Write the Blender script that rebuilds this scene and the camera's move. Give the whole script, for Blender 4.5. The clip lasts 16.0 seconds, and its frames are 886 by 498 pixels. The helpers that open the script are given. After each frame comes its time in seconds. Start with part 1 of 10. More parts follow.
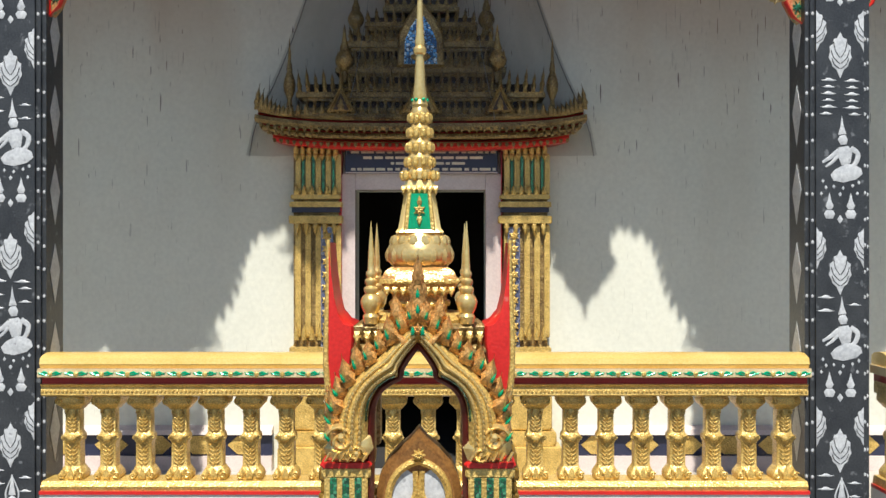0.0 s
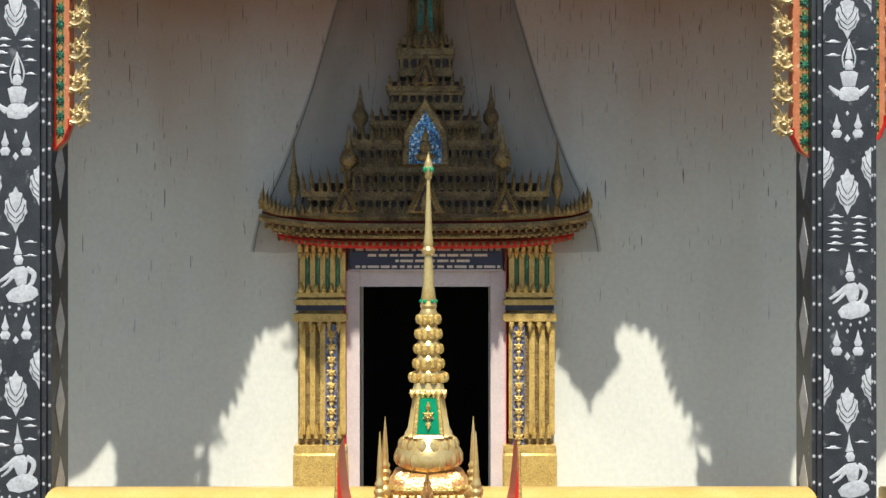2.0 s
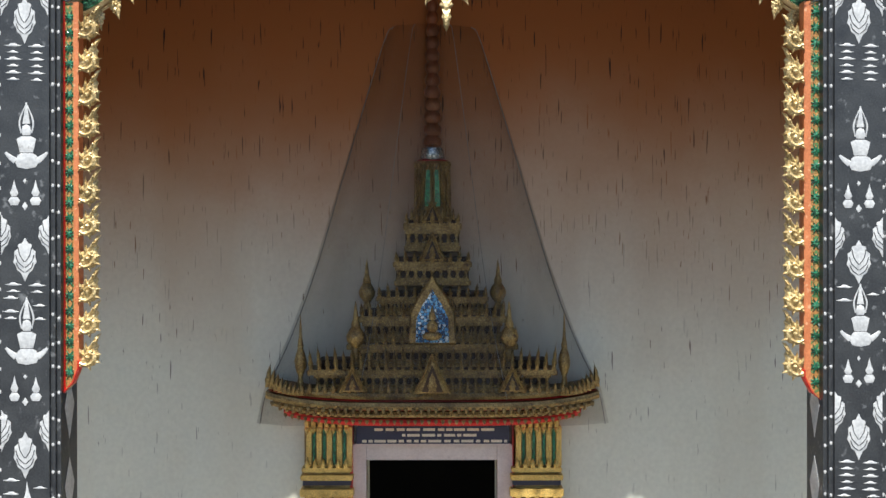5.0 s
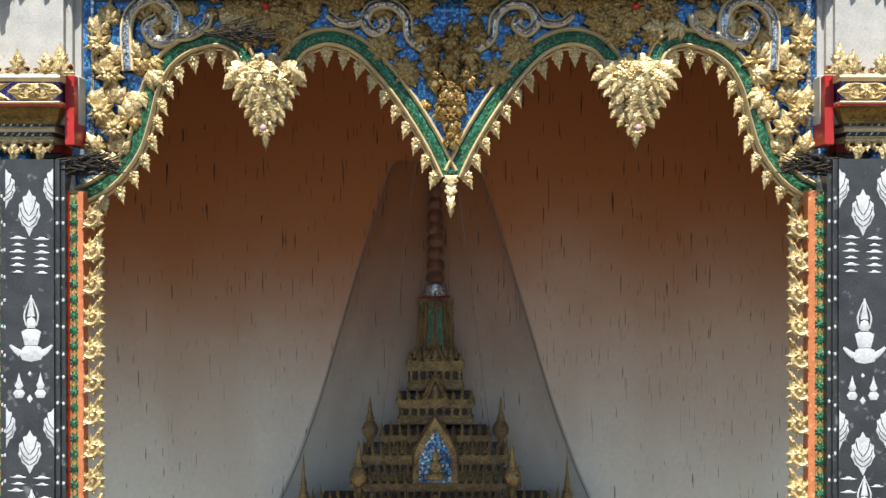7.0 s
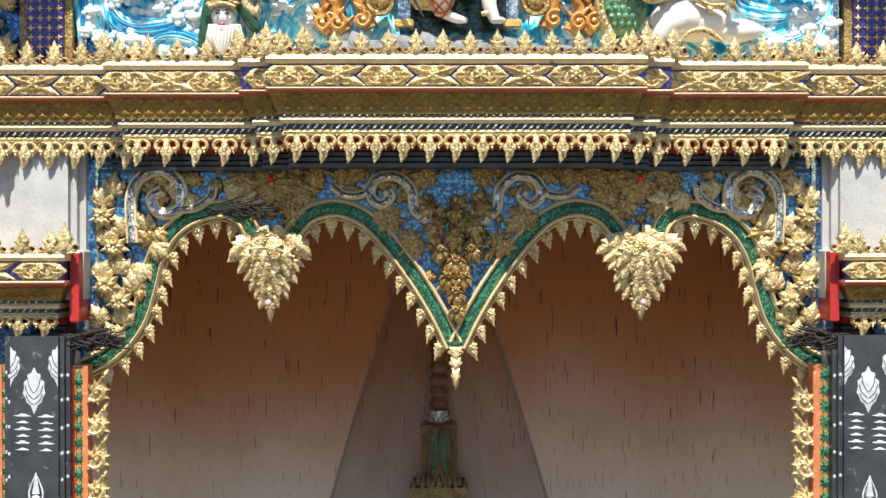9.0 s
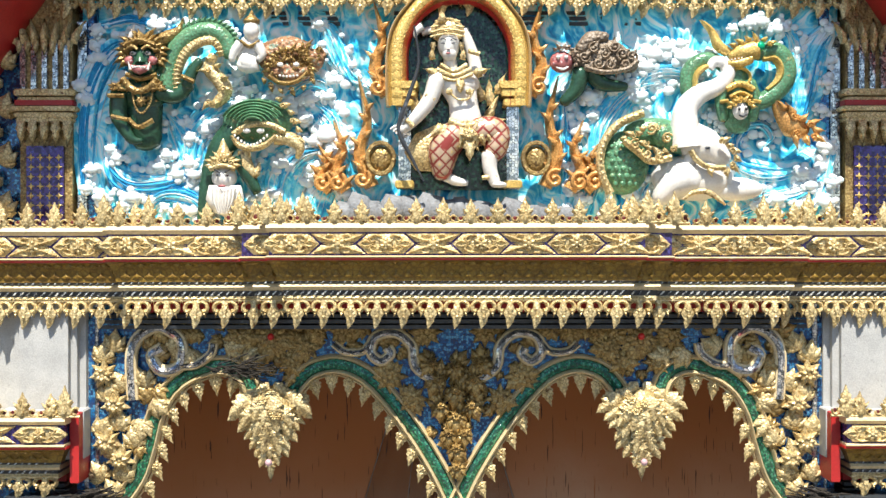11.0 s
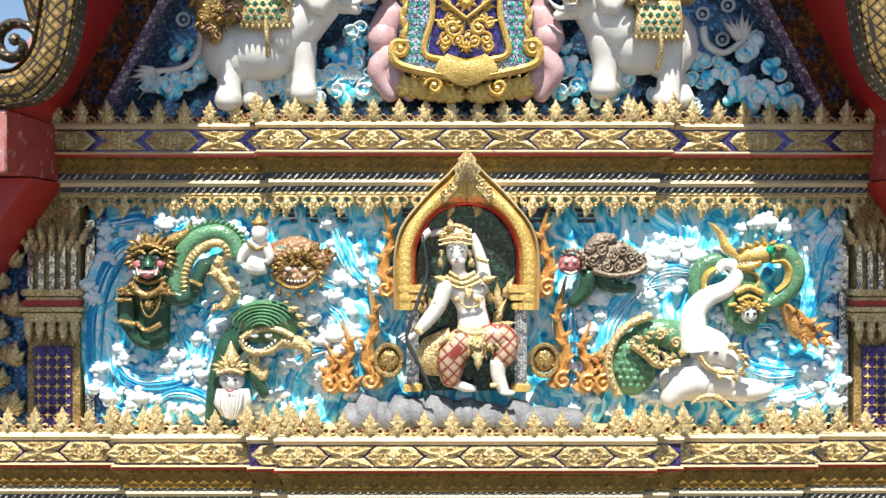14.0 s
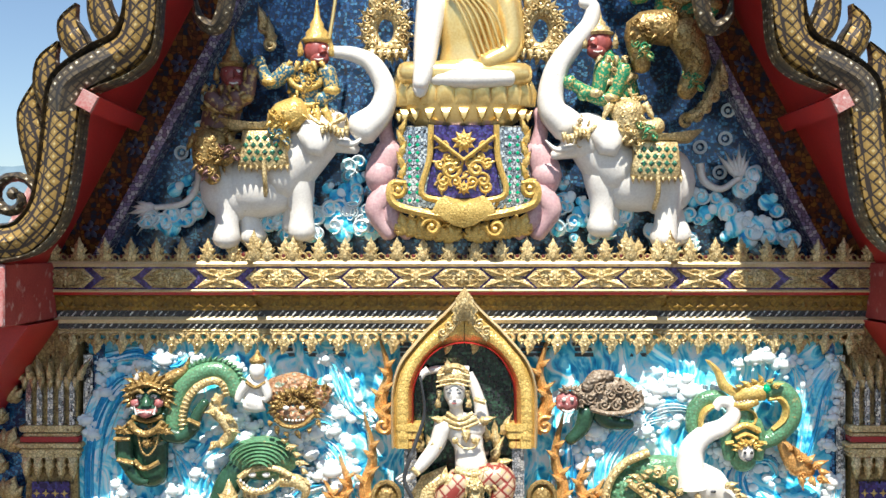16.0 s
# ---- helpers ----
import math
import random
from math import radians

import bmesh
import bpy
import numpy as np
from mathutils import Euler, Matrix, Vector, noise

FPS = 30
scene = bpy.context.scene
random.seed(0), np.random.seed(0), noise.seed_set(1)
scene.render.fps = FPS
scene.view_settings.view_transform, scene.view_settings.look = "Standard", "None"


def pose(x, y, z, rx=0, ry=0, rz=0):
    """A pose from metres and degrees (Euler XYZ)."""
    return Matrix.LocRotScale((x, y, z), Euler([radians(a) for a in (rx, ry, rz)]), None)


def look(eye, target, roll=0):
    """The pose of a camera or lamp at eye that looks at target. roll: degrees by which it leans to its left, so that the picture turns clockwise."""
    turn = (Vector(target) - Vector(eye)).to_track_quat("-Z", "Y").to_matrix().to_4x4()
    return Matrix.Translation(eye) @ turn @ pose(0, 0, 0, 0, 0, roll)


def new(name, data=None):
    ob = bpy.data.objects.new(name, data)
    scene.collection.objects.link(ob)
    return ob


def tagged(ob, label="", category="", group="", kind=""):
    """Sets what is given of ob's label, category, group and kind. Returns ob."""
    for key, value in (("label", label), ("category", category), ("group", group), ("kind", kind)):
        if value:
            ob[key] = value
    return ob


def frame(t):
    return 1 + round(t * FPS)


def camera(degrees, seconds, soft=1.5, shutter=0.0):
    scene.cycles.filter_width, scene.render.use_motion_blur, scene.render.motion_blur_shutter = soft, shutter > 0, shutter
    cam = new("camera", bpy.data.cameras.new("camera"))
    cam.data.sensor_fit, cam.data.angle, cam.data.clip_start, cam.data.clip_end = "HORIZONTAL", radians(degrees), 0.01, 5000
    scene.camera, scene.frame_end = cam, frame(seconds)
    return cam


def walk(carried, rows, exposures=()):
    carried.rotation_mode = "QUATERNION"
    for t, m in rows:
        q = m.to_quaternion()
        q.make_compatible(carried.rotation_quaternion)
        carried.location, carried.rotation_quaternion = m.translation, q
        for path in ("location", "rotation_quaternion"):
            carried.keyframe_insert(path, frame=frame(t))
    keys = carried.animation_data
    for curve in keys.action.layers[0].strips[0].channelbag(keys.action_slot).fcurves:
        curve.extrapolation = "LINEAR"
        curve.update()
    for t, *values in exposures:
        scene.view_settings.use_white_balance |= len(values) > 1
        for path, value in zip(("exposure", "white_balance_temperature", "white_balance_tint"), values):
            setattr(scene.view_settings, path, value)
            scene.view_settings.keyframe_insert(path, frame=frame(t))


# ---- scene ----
cam = camera(44.6, 16.0)
METRES, EYE, TILT, LEAN, TURN = 8.0, 2.8, 0.0, 0.0, 0.0
ROWS = [
    (0.0, 0.0, 0.0, 0.0, -0.0, -0.0, -0.0),
    (0.5, -0.0001, 0.0004, 0.0246, 0.0, -0.0, 0.02),
    (1.0, 0.0015, 0.0013, 0.0502, 0.02, -0.01, 0.03),
    (1.5, -0.0012, 0.0016, 0.0791, 0.03, -0.02, 0.04),
    (2.0, -0.0043, 0.0021, 0.1099, 0.04, -0.03, 0.03),
    (2.5, -0.007, 0.0035, 0.1438, 0.02, -0.06, 0.06),
    (3.0, -0.0084, 0.0039, 0.1757, 0.03, -0.07, 0.07),
    (3.5, -0.0096, 0.004, 0.2079, -0.01, -0.08, 0.08),
    (6.0, -0.0185, 0.0045, 0.3806, -0.21, -0.18, 0.02),
    (6.5, -0.0185, 0.0044, 0.4207, -0.22, -0.2, 0.03),
    (7.0, -0.0208, 0.0041, 0.4614, -0.24, -0.22, 0.05),
    (7.5, -0.0232, 0.004, 0.5043, -0.25, -0.22, 0.04),
    (8.0, -0.0248, 0.004, 0.5394, -0.24, -0.22, 0.04),
    (8.5, -0.0254, 0.0042, 0.5701, -0.25, -0.21, 0.06),
    (9.0, -0.0245, 0.0052, 0.6023, -0.23, -0.21, 0.05),
    (9.5, -0.0239, 0.006, 0.6351, -0.23, -0.21, 0.06),
    (10.0, -0.0232, 0.0065, 0.6675, -0.21, -0.2, 0.07),
    (12.5, -0.0277, 0.0067, 0.8127, -0.18, -0.11, 0.02),
    (13.0, -0.0287, 0.0071, 0.8371, -0.18, -0.1, 0.01),
    (13.5, -0.0294, 0.0075, 0.8639, -0.18, -0.1, 0.01),
    (14.0, -0.0304, 0.0079, 0.8906, -0.18, -0.07, -0.01),
    (14.5, -0.0302, 0.008, 0.9184, -0.18, -0.04, -0.02),
    (15.0, -0.0303, 0.0077, 0.9429, -0.18, 0.01, -0.03),
    (15.5, -0.0292, 0.0071, 0.97, -0.15, 0.04, -0.01),
    (16.0, -0.0282, 0.0065, 0.9986, -0.16, 0.07, -0.02),
]
walk(cam, [(t, pose(0, 0, EYE, TILT, LEAN, TURN) @ pose(METRES * x, METRES * y, METRES * z, 90 + pitch, roll, yaw)) for t, x, y, z, yaw, pitch, roll in ROWS],
     exposures=[(0.0, 0.42), (2.5, 0.44), (3.5, 0.56), (6.5, 0.86), (8.0, 0.90), (10.0, 0.96), (12.5, 0.90), (16.0, 0.92)])

# ---- light ----
SUN_EL, SUN_AZ = 60.4, 3.4          # elevation, and degrees to the left of straight behind the viewer
world = bpy.data.worlds.new("sky")
scene.world = world
world.use_nodes = True
wn = world.node_tree
sky = wn.nodes.new("ShaderNodeTexSky")
sky.sky_type = "NISHITA"
sky.sun_disc = False
sky.dust_density, sky.ozone_density = 0.4, 3.0
sky.sun_elevation = radians(SUN_EL)
sky.sun_rotation = radians(180 + SUN_AZ)
wn.links.new(sky.outputs[0], wn.nodes["Background"].inputs[0])
wn.nodes["Background"].inputs[1].default_value = 0.074
sun = new("sun", bpy.data.lights.new("sun", "SUN"))
sun.data.energy, sun.data.angle, sun.data.color = 4.7, radians(0.5), (1.0, 0.95, 0.86)
_e, _a = radians(SUN_EL), radians(SUN_AZ)
sun.matrix_basis = look((-30 * math.sin(_a) * math.cos(_e), -30 * math.cos(_a) * math.cos(_e), 30 * math.sin(_e)), (0, 0, 0))

# ---- materials ----
def mat(name, c1, c2=None, rough=0.5, metal=0.0, scale=6.0, fine=60.0, bump=0.15, dist=0.004, spots=None, spot_at=0.62, obj=0.0):
    """Two colours mixed by coarse and fine noise, fine relief, and stains of their own colour."""
    m = bpy.data.materials.new(name)
    m.use_nodes = True
    nt = m.node_tree
    N, L = nt.nodes, nt.links
    b = N["Principled BSDF"]
    geo = N.new("ShaderNodeNewGeometry")
    n1, n2 = N.new("ShaderNodeTexNoise"), N.new("ShaderNodeTexNoise")
    n1.inputs["Scale"].default_value, n2.inputs["Scale"].default_value = scale, fine
    n1.inputs["Detail"].default_value, n2.inputs["Detail"].default_value = 5, 3
    for n in (n1, n2):
        L.new(geo.outputs["Position"], n.inputs["Vector"])
    add = N.new("ShaderNodeMath")
    add.operation = "MULTIPLY_ADD"
    add.inputs[1].default_value = 0.5
    half = N.new("ShaderNodeMath")
    half.operation = "MULTIPLY"
    half.inputs[1].default_value = 0.5
    L.new(n2.outputs[0], half.inputs[0])
    L.new(n1.outputs[0], add.inputs[0])
    L.new(half.outputs[0], add.inputs[2])
    ramp = N.new("ShaderNodeValToRGB")
    ramp.color_ramp.elements[0].position, ramp.color_ramp.elements[1].position = 0.36, 0.64
    ramp.color_ramp.elements[0].color = (*(c2 or [c * 0.75 for c in c1]), 1)
    ramp.color_ramp.elements[1].color = (*c1, 1)
    L.new(add.outputs[0], ramp.inputs[0])
    col = ramp.outputs[0]
    if obj:
        info = N.new("ShaderNodeObjectInfo")
        hsv = N.new("ShaderNodeHueSaturation")
        mr = N.new("ShaderNodeMapRange")
        mr.inputs["To Min"].default_value, mr.inputs["To Max"].default_value = 1 - obj, 1 + obj
        L.new(info.outputs["Random"], mr.inputs["Value"])
        L.new(mr.outputs[0], hsv.inputs["Value"])
        L.new(col, hsv.inputs["Color"])
        col = hsv.outputs[0]
    if spots:
        n3 = N.new("ShaderNodeTexNoise")
        n3.inputs["Scale"].default_value, n3.inputs["Detail"].default_value = scale * 2.3, 8
        L.new(geo.outputs["Position"], n3.inputs["Vector"])
        r3 = N.new("ShaderNodeValToRGB")
        r3.color_ramp.elements[0].position, r3.color_ramp.elements[1].position = spot_at, spot_at + 0.08
        mix = N.new("ShaderNodeMixRGB")
        L.new(n3.outputs[0], r3.inputs[0])
        L.new(r3.outputs[0], mix.inputs[0])
        L.new(col, mix.inputs[1])
        mix.inputs[2].default_value = (*spots, 1)
        col = mix.outputs[0]
    L.new(col, b.inputs["Base Color"])
    b.inputs["Roughness"].default_value, b.inputs["Metallic"].default_value = rough, metal
    if bump:
        bp = N.new("ShaderNodeBump")
        bp.inputs["Strength"].default_value, bp.inputs["Distance"].default_value = bump, dist
        L.new(n2.outputs[0], bp.inputs["Height"])
        L.new(bp.outputs[0], b.inputs["Normal"])
    return m


def carved(m, scale=45.0, depth=0.012, strength=0.6, crevice_shade=0.48):
    """Adds chased relief (small bosses and grooves) to a material, with crevice shade painted as brown lines."""
    N, L = m.node_tree.nodes, m.node_tree.links
    geo = next(n for n in N if n.type == "NEW_GEOMETRY")
    v = N.new("ShaderNodeTexVoronoi")
    v.feature = "SMOOTH_F1"
    v.inputs["Scale"].default_value = scale
    L.new(geo.outputs["Position"], v.inputs["Vector"])
    bp = N.new("ShaderNodeBump")
    bp.invert = True
    bp.inputs["Strength"].default_value, bp.inputs["Distance"].default_value = strength, depth
    L.new(v.outputs["Distance"], bp.inputs["Height"])
    b = N["Principled BSDF"]
    # brown lines put the shade of fine relief into the colour
    if crevice_shade:
        warp = N.new("ShaderNodeTexVoronoi")
        warp.feature = "DISTANCE_TO_EDGE"
        warp.inputs["Scale"].default_value = scale * 0.62
        L.new(geo.outputs["Position"], warp.inputs["Vector"])
        mr = N.new("ShaderNodeMapRange")
        mr.inputs["From Min"].default_value, mr.inputs["From Max"].default_value = 0.02, 0.16
        mr.inputs["To Min"].default_value, mr.inputs["To Max"].default_value = crevice_shade, 0.0
        L.new(warp.outputs["Distance"], mr.inputs["Value"])
        mix = N.new("ShaderNodeMixRGB")
        L.new(mr.outputs[0], mix.inputs[0])
        L.new(b.inputs["Base Color"].links[0].from_socket, mix.inputs[1])
        mix.inputs[2].default_value = (0.10, 0.045, 0.012, 1)
        L.new(mix.outputs[0], b.inputs["Base Color"])
    old = b.inputs["Normal"].links
    if old:
        L.new(old[0].from_socket, bp.inputs["Normal"])
    L.new(bp.outputs[0], b.inputs["Normal"])
    return m


def mosaic(name, cols, scale=70.0, rough=0.12, metal=0.35, grout=(0.05, 0.05, 0.06)):
    """Small glass chips with a dark joint, each chip of its own shade and tilt."""
    m = bpy.data.materials.new(name)
    m.use_nodes = True
    N, L = m.node_tree.nodes, m.node_tree.links
    b = N["Principled BSDF"]
    geo = N.new("ShaderNodeNewGeometry")
    v, e = N.new("ShaderNodeTexVoronoi"), N.new("ShaderNodeTexVoronoi")
    e.feature = "DISTANCE_TO_EDGE"
    for n in (v, e):
        n.inputs["Scale"].default_value = scale
        n.inputs["Randomness"].default_value = 0.7
        L.new(geo.outputs["Position"], n.inputs["Vector"])
    sep = N.new("ShaderNodeSeparateColor")
    L.new(v.outputs["Color"], sep.inputs[0])
    ramp = N.new("ShaderNodeValToRGB")
    ramp.color_ramp.interpolation = "CONSTANT"
    el = ramp.color_ramp.elements
    el[0].color = (*cols[0], 1)
    el[1].position, el[1].color = 1 / len(cols), (*cols[1 % len(cols)], 1)
    for i in range(2, len(cols)):
        el.new(i / len(cols)).color = (*cols[i], 1)
    L.new(sep.outputs[0], ramp.inputs[0])
    edge = N.new("ShaderNodeValToRGB")
    edge.color_ramp.elements[0].position, edge.color_ramp.elements[1].position = 0.03, 0.09
    L.new(e.outputs["Distance"], edge.inputs[0])
    mix = N.new("ShaderNodeMixRGB")
    L.new(edge.outputs[0], mix.inputs[0])
    mix.inputs[1].default_value = (*grout, 1)
    L.new(ramp.outputs[0], mix.inputs[2])
    L.new(mix.outputs[0], b.inputs["Base Color"])
    b.inputs["Roughness"].default_value, b.inputs["Metallic"].default_value = rough, metal
    bp = N.new("ShaderNodeBump")
    bp.inputs["Strength"].default_value, bp.inputs["Distance"].default_value = 0.5, 0.01
    L.new(sep.outputs[1], bp.inputs["Height"])
    L.new(bp.outputs[0], b.inputs["Normal"])
    return m


def scaled(name, base, line, dot, size=0.05):
    """A skin of lozenge scales between dark joints."""
    m = mat(name, base, [c * 0.6 for c in base], rough=0.35, metal=0.3, scale=9, fine=80)
    N, L = m.node_tree.nodes, m.node_tree.links
    b = N["Principled BSDF"]
    geo = next(n for n in N if n.type == "NEW_GEOMETRY")
    mp = N.new("ShaderNodeMapping")
    mp.inputs["Rotation"].default_value = (0, radians(45), 0)
    L.new(geo.outputs["Position"], mp.inputs["Vector"])
    v = N.new("ShaderNodeTexVoronoi")
    v.distance = "CHEBYCHEV"
    v.inputs["Scale"].default_value, v.inputs["Randomness"].default_value = 1 / size, 0.12
    L.new(mp.outputs[0], v.inputs["Vector"])
    r = N.new("ShaderNodeValToRGB")
    el = r.color_ramp.elements
    el[0].position, el[0].color = 0.0, (*dot, 1)
    el[1].position, el[1].color = 0.13, (*dot, 1)
    el.new(0.17).color = (*base, 1)
    el.new(0.40).color = (*[c * 0.75 for c in base], 1)
    el.new(0.42).color = (*line, 1)
    L.new(v.outputs["Distance"], r.inputs[0])
    L.new(r.outputs[0], b.inputs["Base Color"])
    bp = N.new("ShaderNodeBump")
    bp.invert = True
    bp.inputs["Strength"].default_value, bp.inputs["Distance"].default_value = 0.5, 0.01
    L.new(v.outputs["Distance"], bp.inputs["Height"])
    L.new(bp.outputs[0], b.inputs["Normal"])
    return m


GOLD = carved(mat("bright_gold_paint", (0.90, 0.65, 0.21), (0.60, 0.39, 0.10), 0.32, 0.28, 14, 90, 0.2, spots=(0.32, 0.18, 0.05), spot_at=0.67), 95, 0.008, 0.5, 0.38)
GOLD_SMOOTH = mat("smooth_gold_paint", (0.90, 0.70, 0.31), (0.72, 0.50, 0.17), 0.27, 0.65, 5, 70, 0.1)
PALE = carved(mat("weathered_gold_paint", (0.90, 0.74, 0.40), (0.52, 0.37, 0.15), 0.4, 0.32, 11, 90, 0.35, spots=(0.22, 0.13, 0.05), spot_at=0.62, obj=0.14), 70, 0.009, 0.7)
PALE_LINE = mat("cream_gold_moulding", (0.76, 0.62, 0.38), (0.56, 0.42, 0.21), 0.5, 0.2, 6, 80, 0.2, spots=(0.3, 0.22, 0.12), spot_at=0.68)
OLD = carved(mat("tarnished_gold", (0.56, 0.40, 0.15), (0.13, 0.08, 0.03), 0.42, 0.3, 9, 90, 0.4, spots=(0.10, 0.065, 0.04)), 55, 0.01, 0.7)
OLIVE = carved(mat("olive_gold_cove", (0.36, 0.215, 0.032), (0.18, 0.10, 0.015), 0.42, 0.25, 8, 90, 0.3), 38, 0.008, 0.8)
GREEN = mosaic("green_glass_mosaic", [(0.02, 0.16, 0.07), (0.03, 0.26, 0.13), (0.02, 0.1, 0.05), (0.1, 0.36, 0.2)], 75)
EMERALD = mat("emerald_enamel", (0.0, 0.42, 0.20), (0.0, 0.30, 0.14), 0.15, 0.2, 12, 120, 0.15)
BLUE = mosaic("blue_glass_mosaic", [(0.02, 0.10, 0.30), (0.03, 0.20, 0.45), (0.02, 0.06, 0.18), (0.1, 0.34, 0.6)], 60)
NIGHT = mosaic("dark_blue_mosaic", [(0.03, 0.08, 0.18), (0.05, 0.14, 0.30), (0.02, 0.06, 0.13), (0.10, 0.28, 0.46)], 45)
PURPLE = mosaic("purple_glass_mosaic", [(0.04, 0.02, 0.14), (0.07, 0.04, 0.22), (0.03, 0.015, 0.09), (0.08, 0.07, 0.28)], 60)
SILVER = mosaic("mirror_glass_mosaic", [(0.75, 0.75, 0.75), (0.5, 0.52, 0.55), (0.85, 0.82, 0.75), (0.25, 0.28, 0.3)], 55, 0.1, 0.7)
BROWN = mosaic("brown_glass_mosaic", [(0.16, 0.06, 0.02), (0.10, 0.04, 0.015), (0.22, 0.10, 0.02), (0.02, 0.03, 0.05)], 30, 0.25, 0.2, (0.05, 0.02, 0.01))
RED = mat("red_paint", (0.46, 0.022, 0.02), (0.34, 0.016, 0.015), 0.42, 0.0, 4, 60, 0.15, spots=(0.16, 0.015, 0.012), spot_at=0.7)
RED_BRIGHT = mat("scarlet_paint", (0.70, 0.03, 0.025), (0.50, 0.016, 0.015), 0.28, 0.0, 5, 70, 0.25, spots=(0.72, 0.36, 0.28), spot_at=0.69)
RED_WORN = mat("worn_red_beam_paint", (0.38, 0.10, 0.09), (0.45, 0.30, 0.28), 0.7, 0.0, 9, 80, 0.4, spots=(0.6, 0.5, 0.48), spot_at=0.6)
BLACK = mat("black_lacquer", (0.022, 0.025, 0.03), (0.05, 0.055, 0.06), 0.38, 0.0, 7, 90, 0.3, spots=(0.15, 0.16, 0.17), spot_at=0.63)
PEARL = mat("mother_of_pearl_inlay", (0.66, 0.68, 0.69), (0.42, 0.44, 0.46), 0.4, 0.1, 10, 60, 0.35, spots=(0.30, 0.31, 0.33), spot_at=0.66)
BLUEGREY = mosaic("grey_blue_glass_mosaic", [(0.16, 0.19, 0.34), (0.22, 0.26, 0.42), (0.10, 0.12, 0.24), (0.34, 0.38, 0.5)], 60)
BEAM = mat("scuffed_red_beam_paint", (0.40, 0.055, 0.05), (0.28, 0.03, 0.028), 0.6, 0, 5, 60, 0.35, spots=(0.46, 0.24, 0.22), spot_at=0.58)
CEIL = mat("ceiling_red_paint", (0.30, 0.05, 0.025), (0.22, 0.035, 0.02), 0.55, 0, 3, 50, 0.1)
FLOOR = mat("pale_pink_floor_stone", (0.52, 0.50, 0.45), (0.44, 0.42, 0.38), 0.3, 0, 3, 50, 0.1)
STONE = mat("grey_stone_paving", (0.11, 0.105, 0.10), (0.075, 0.072, 0.068), 0.8, 0, 0.8, 20, 0.3)
# near-black, so the hall's lack of light lies in the colour
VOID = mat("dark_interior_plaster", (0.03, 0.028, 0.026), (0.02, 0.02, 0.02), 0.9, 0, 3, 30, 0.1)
JAMB = mat("pink_white_jamb_paint", (0.70, 0.60, 0.56), (0.58, 0.48, 0.45), 0.5, 0, 5, 60, 0.2, spots=(0.45, 0.35, 0.32), spot_at=0.68)
NAVY = mat("navy_sign_board", (0.02, 0.025, 0.06), (0.03, 0.035, 0.07), 0.4, 0, 8, 80, 0.1)
LETTER = mat("cream_lettering", (0.75, 0.70, 0.55), (0.6, 0.55, 0.42), 0.5, 0, 20, 80, 0.0)
WHITE = mat("white_enamel", (0.80, 0.78, 0.73), (0.66, 0.63, 0.58), 0.32, 0, 7, 70, 0.2, spots=(0.48, 0.45, 0.40), spot_at=0.68)
ROCK = mat("grey_rock_paint", (0.25, 0.26, 0.27), (0.12, 0.125, 0.13), 0.75, 0, 9, 60, 0.6, 0.01)
SEA = mat("sea_blue_enamel", (0.06, 0.46, 0.74), (0.02, 0.24, 0.54), 0.25, 0, 6, 40, 0.3)
AQUA = mat("turquoise_enamel", (0.18, 0.74, 0.88), (0.04, 0.48, 0.76), 0.3, 0, 9, 34, 0.4, spots=(0.80, 0.85, 0.84), spot_at=0.53)
FOAM = mat("white_foam_enamel", (0.84, 0.86, 0.84), (0.62, 0.76, 0.80), 0.4, 0, 9, 40, 0.3)
JADE = carved(mat("green_scale_enamel", (0.15, 0.38, 0.21), (0.06, 0.19, 0.10), 0.3, 0.1, 9, 60, 0.3, spots=(0.46, 0.38, 0.16), spot_at=0.64), 75, 0.006, 0.6, 0.4)
DARKGREEN = mat("dark_green_enamel", (0.035, 0.105, 0.06), (0.018, 0.05, 0.03), 0.25, 0.05, 9, 60, 0.3)
PINK = mat("mauve_pink_paint", (0.62, 0.42, 0.42), (0.44, 0.25, 0.27), 0.45, 0, 8, 60, 0.3)
LATTICE = scaled("cream_red_lattice", (0.68, 0.50, 0.34), (0.30, 0.05, 0.04), (0.72, 0.55, 0.25), 0.055)
NAGA = scaled("naga_scales", (0.38, 0.24, 0.07), (0.04, 0.03, 0.025), (0.55, 0.44, 0.2), 0.05)
NAGA_SIDE = scaled("naga_edge_mosaic", (0.13, 0.10, 0.06), (0.04, 0.035, 0.03), (0.8, 0.76, 0.6), 0.042)
RAIL = mat("polished_gold_rail_paint", (0.88, 0.64, 0.22), (0.76, 0.50, 0.13), 0.24, 0.2, 4, 70, 0.1)
STRAW = mat("dark_nest_straw", (0.018, 0.014, 0.01), (0.035, 0.028, 0.02), 0.9, 0, 30, 120, 0.5)
# distance haze is mixed into this blue-grey hill colour
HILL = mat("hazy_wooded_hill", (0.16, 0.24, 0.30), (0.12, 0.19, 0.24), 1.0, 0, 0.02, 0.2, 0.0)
TILE = mat("roof_tile_red_brown", (0.30, 0.10, 0.05), (0.2, 0.07, 0.04), 0.5, 0, 4, 40, 0.3)


# heights between which the painted shade of the upper wall sets in
SHADE_LOW, SHADE_HIGH = 3.75, 7.15


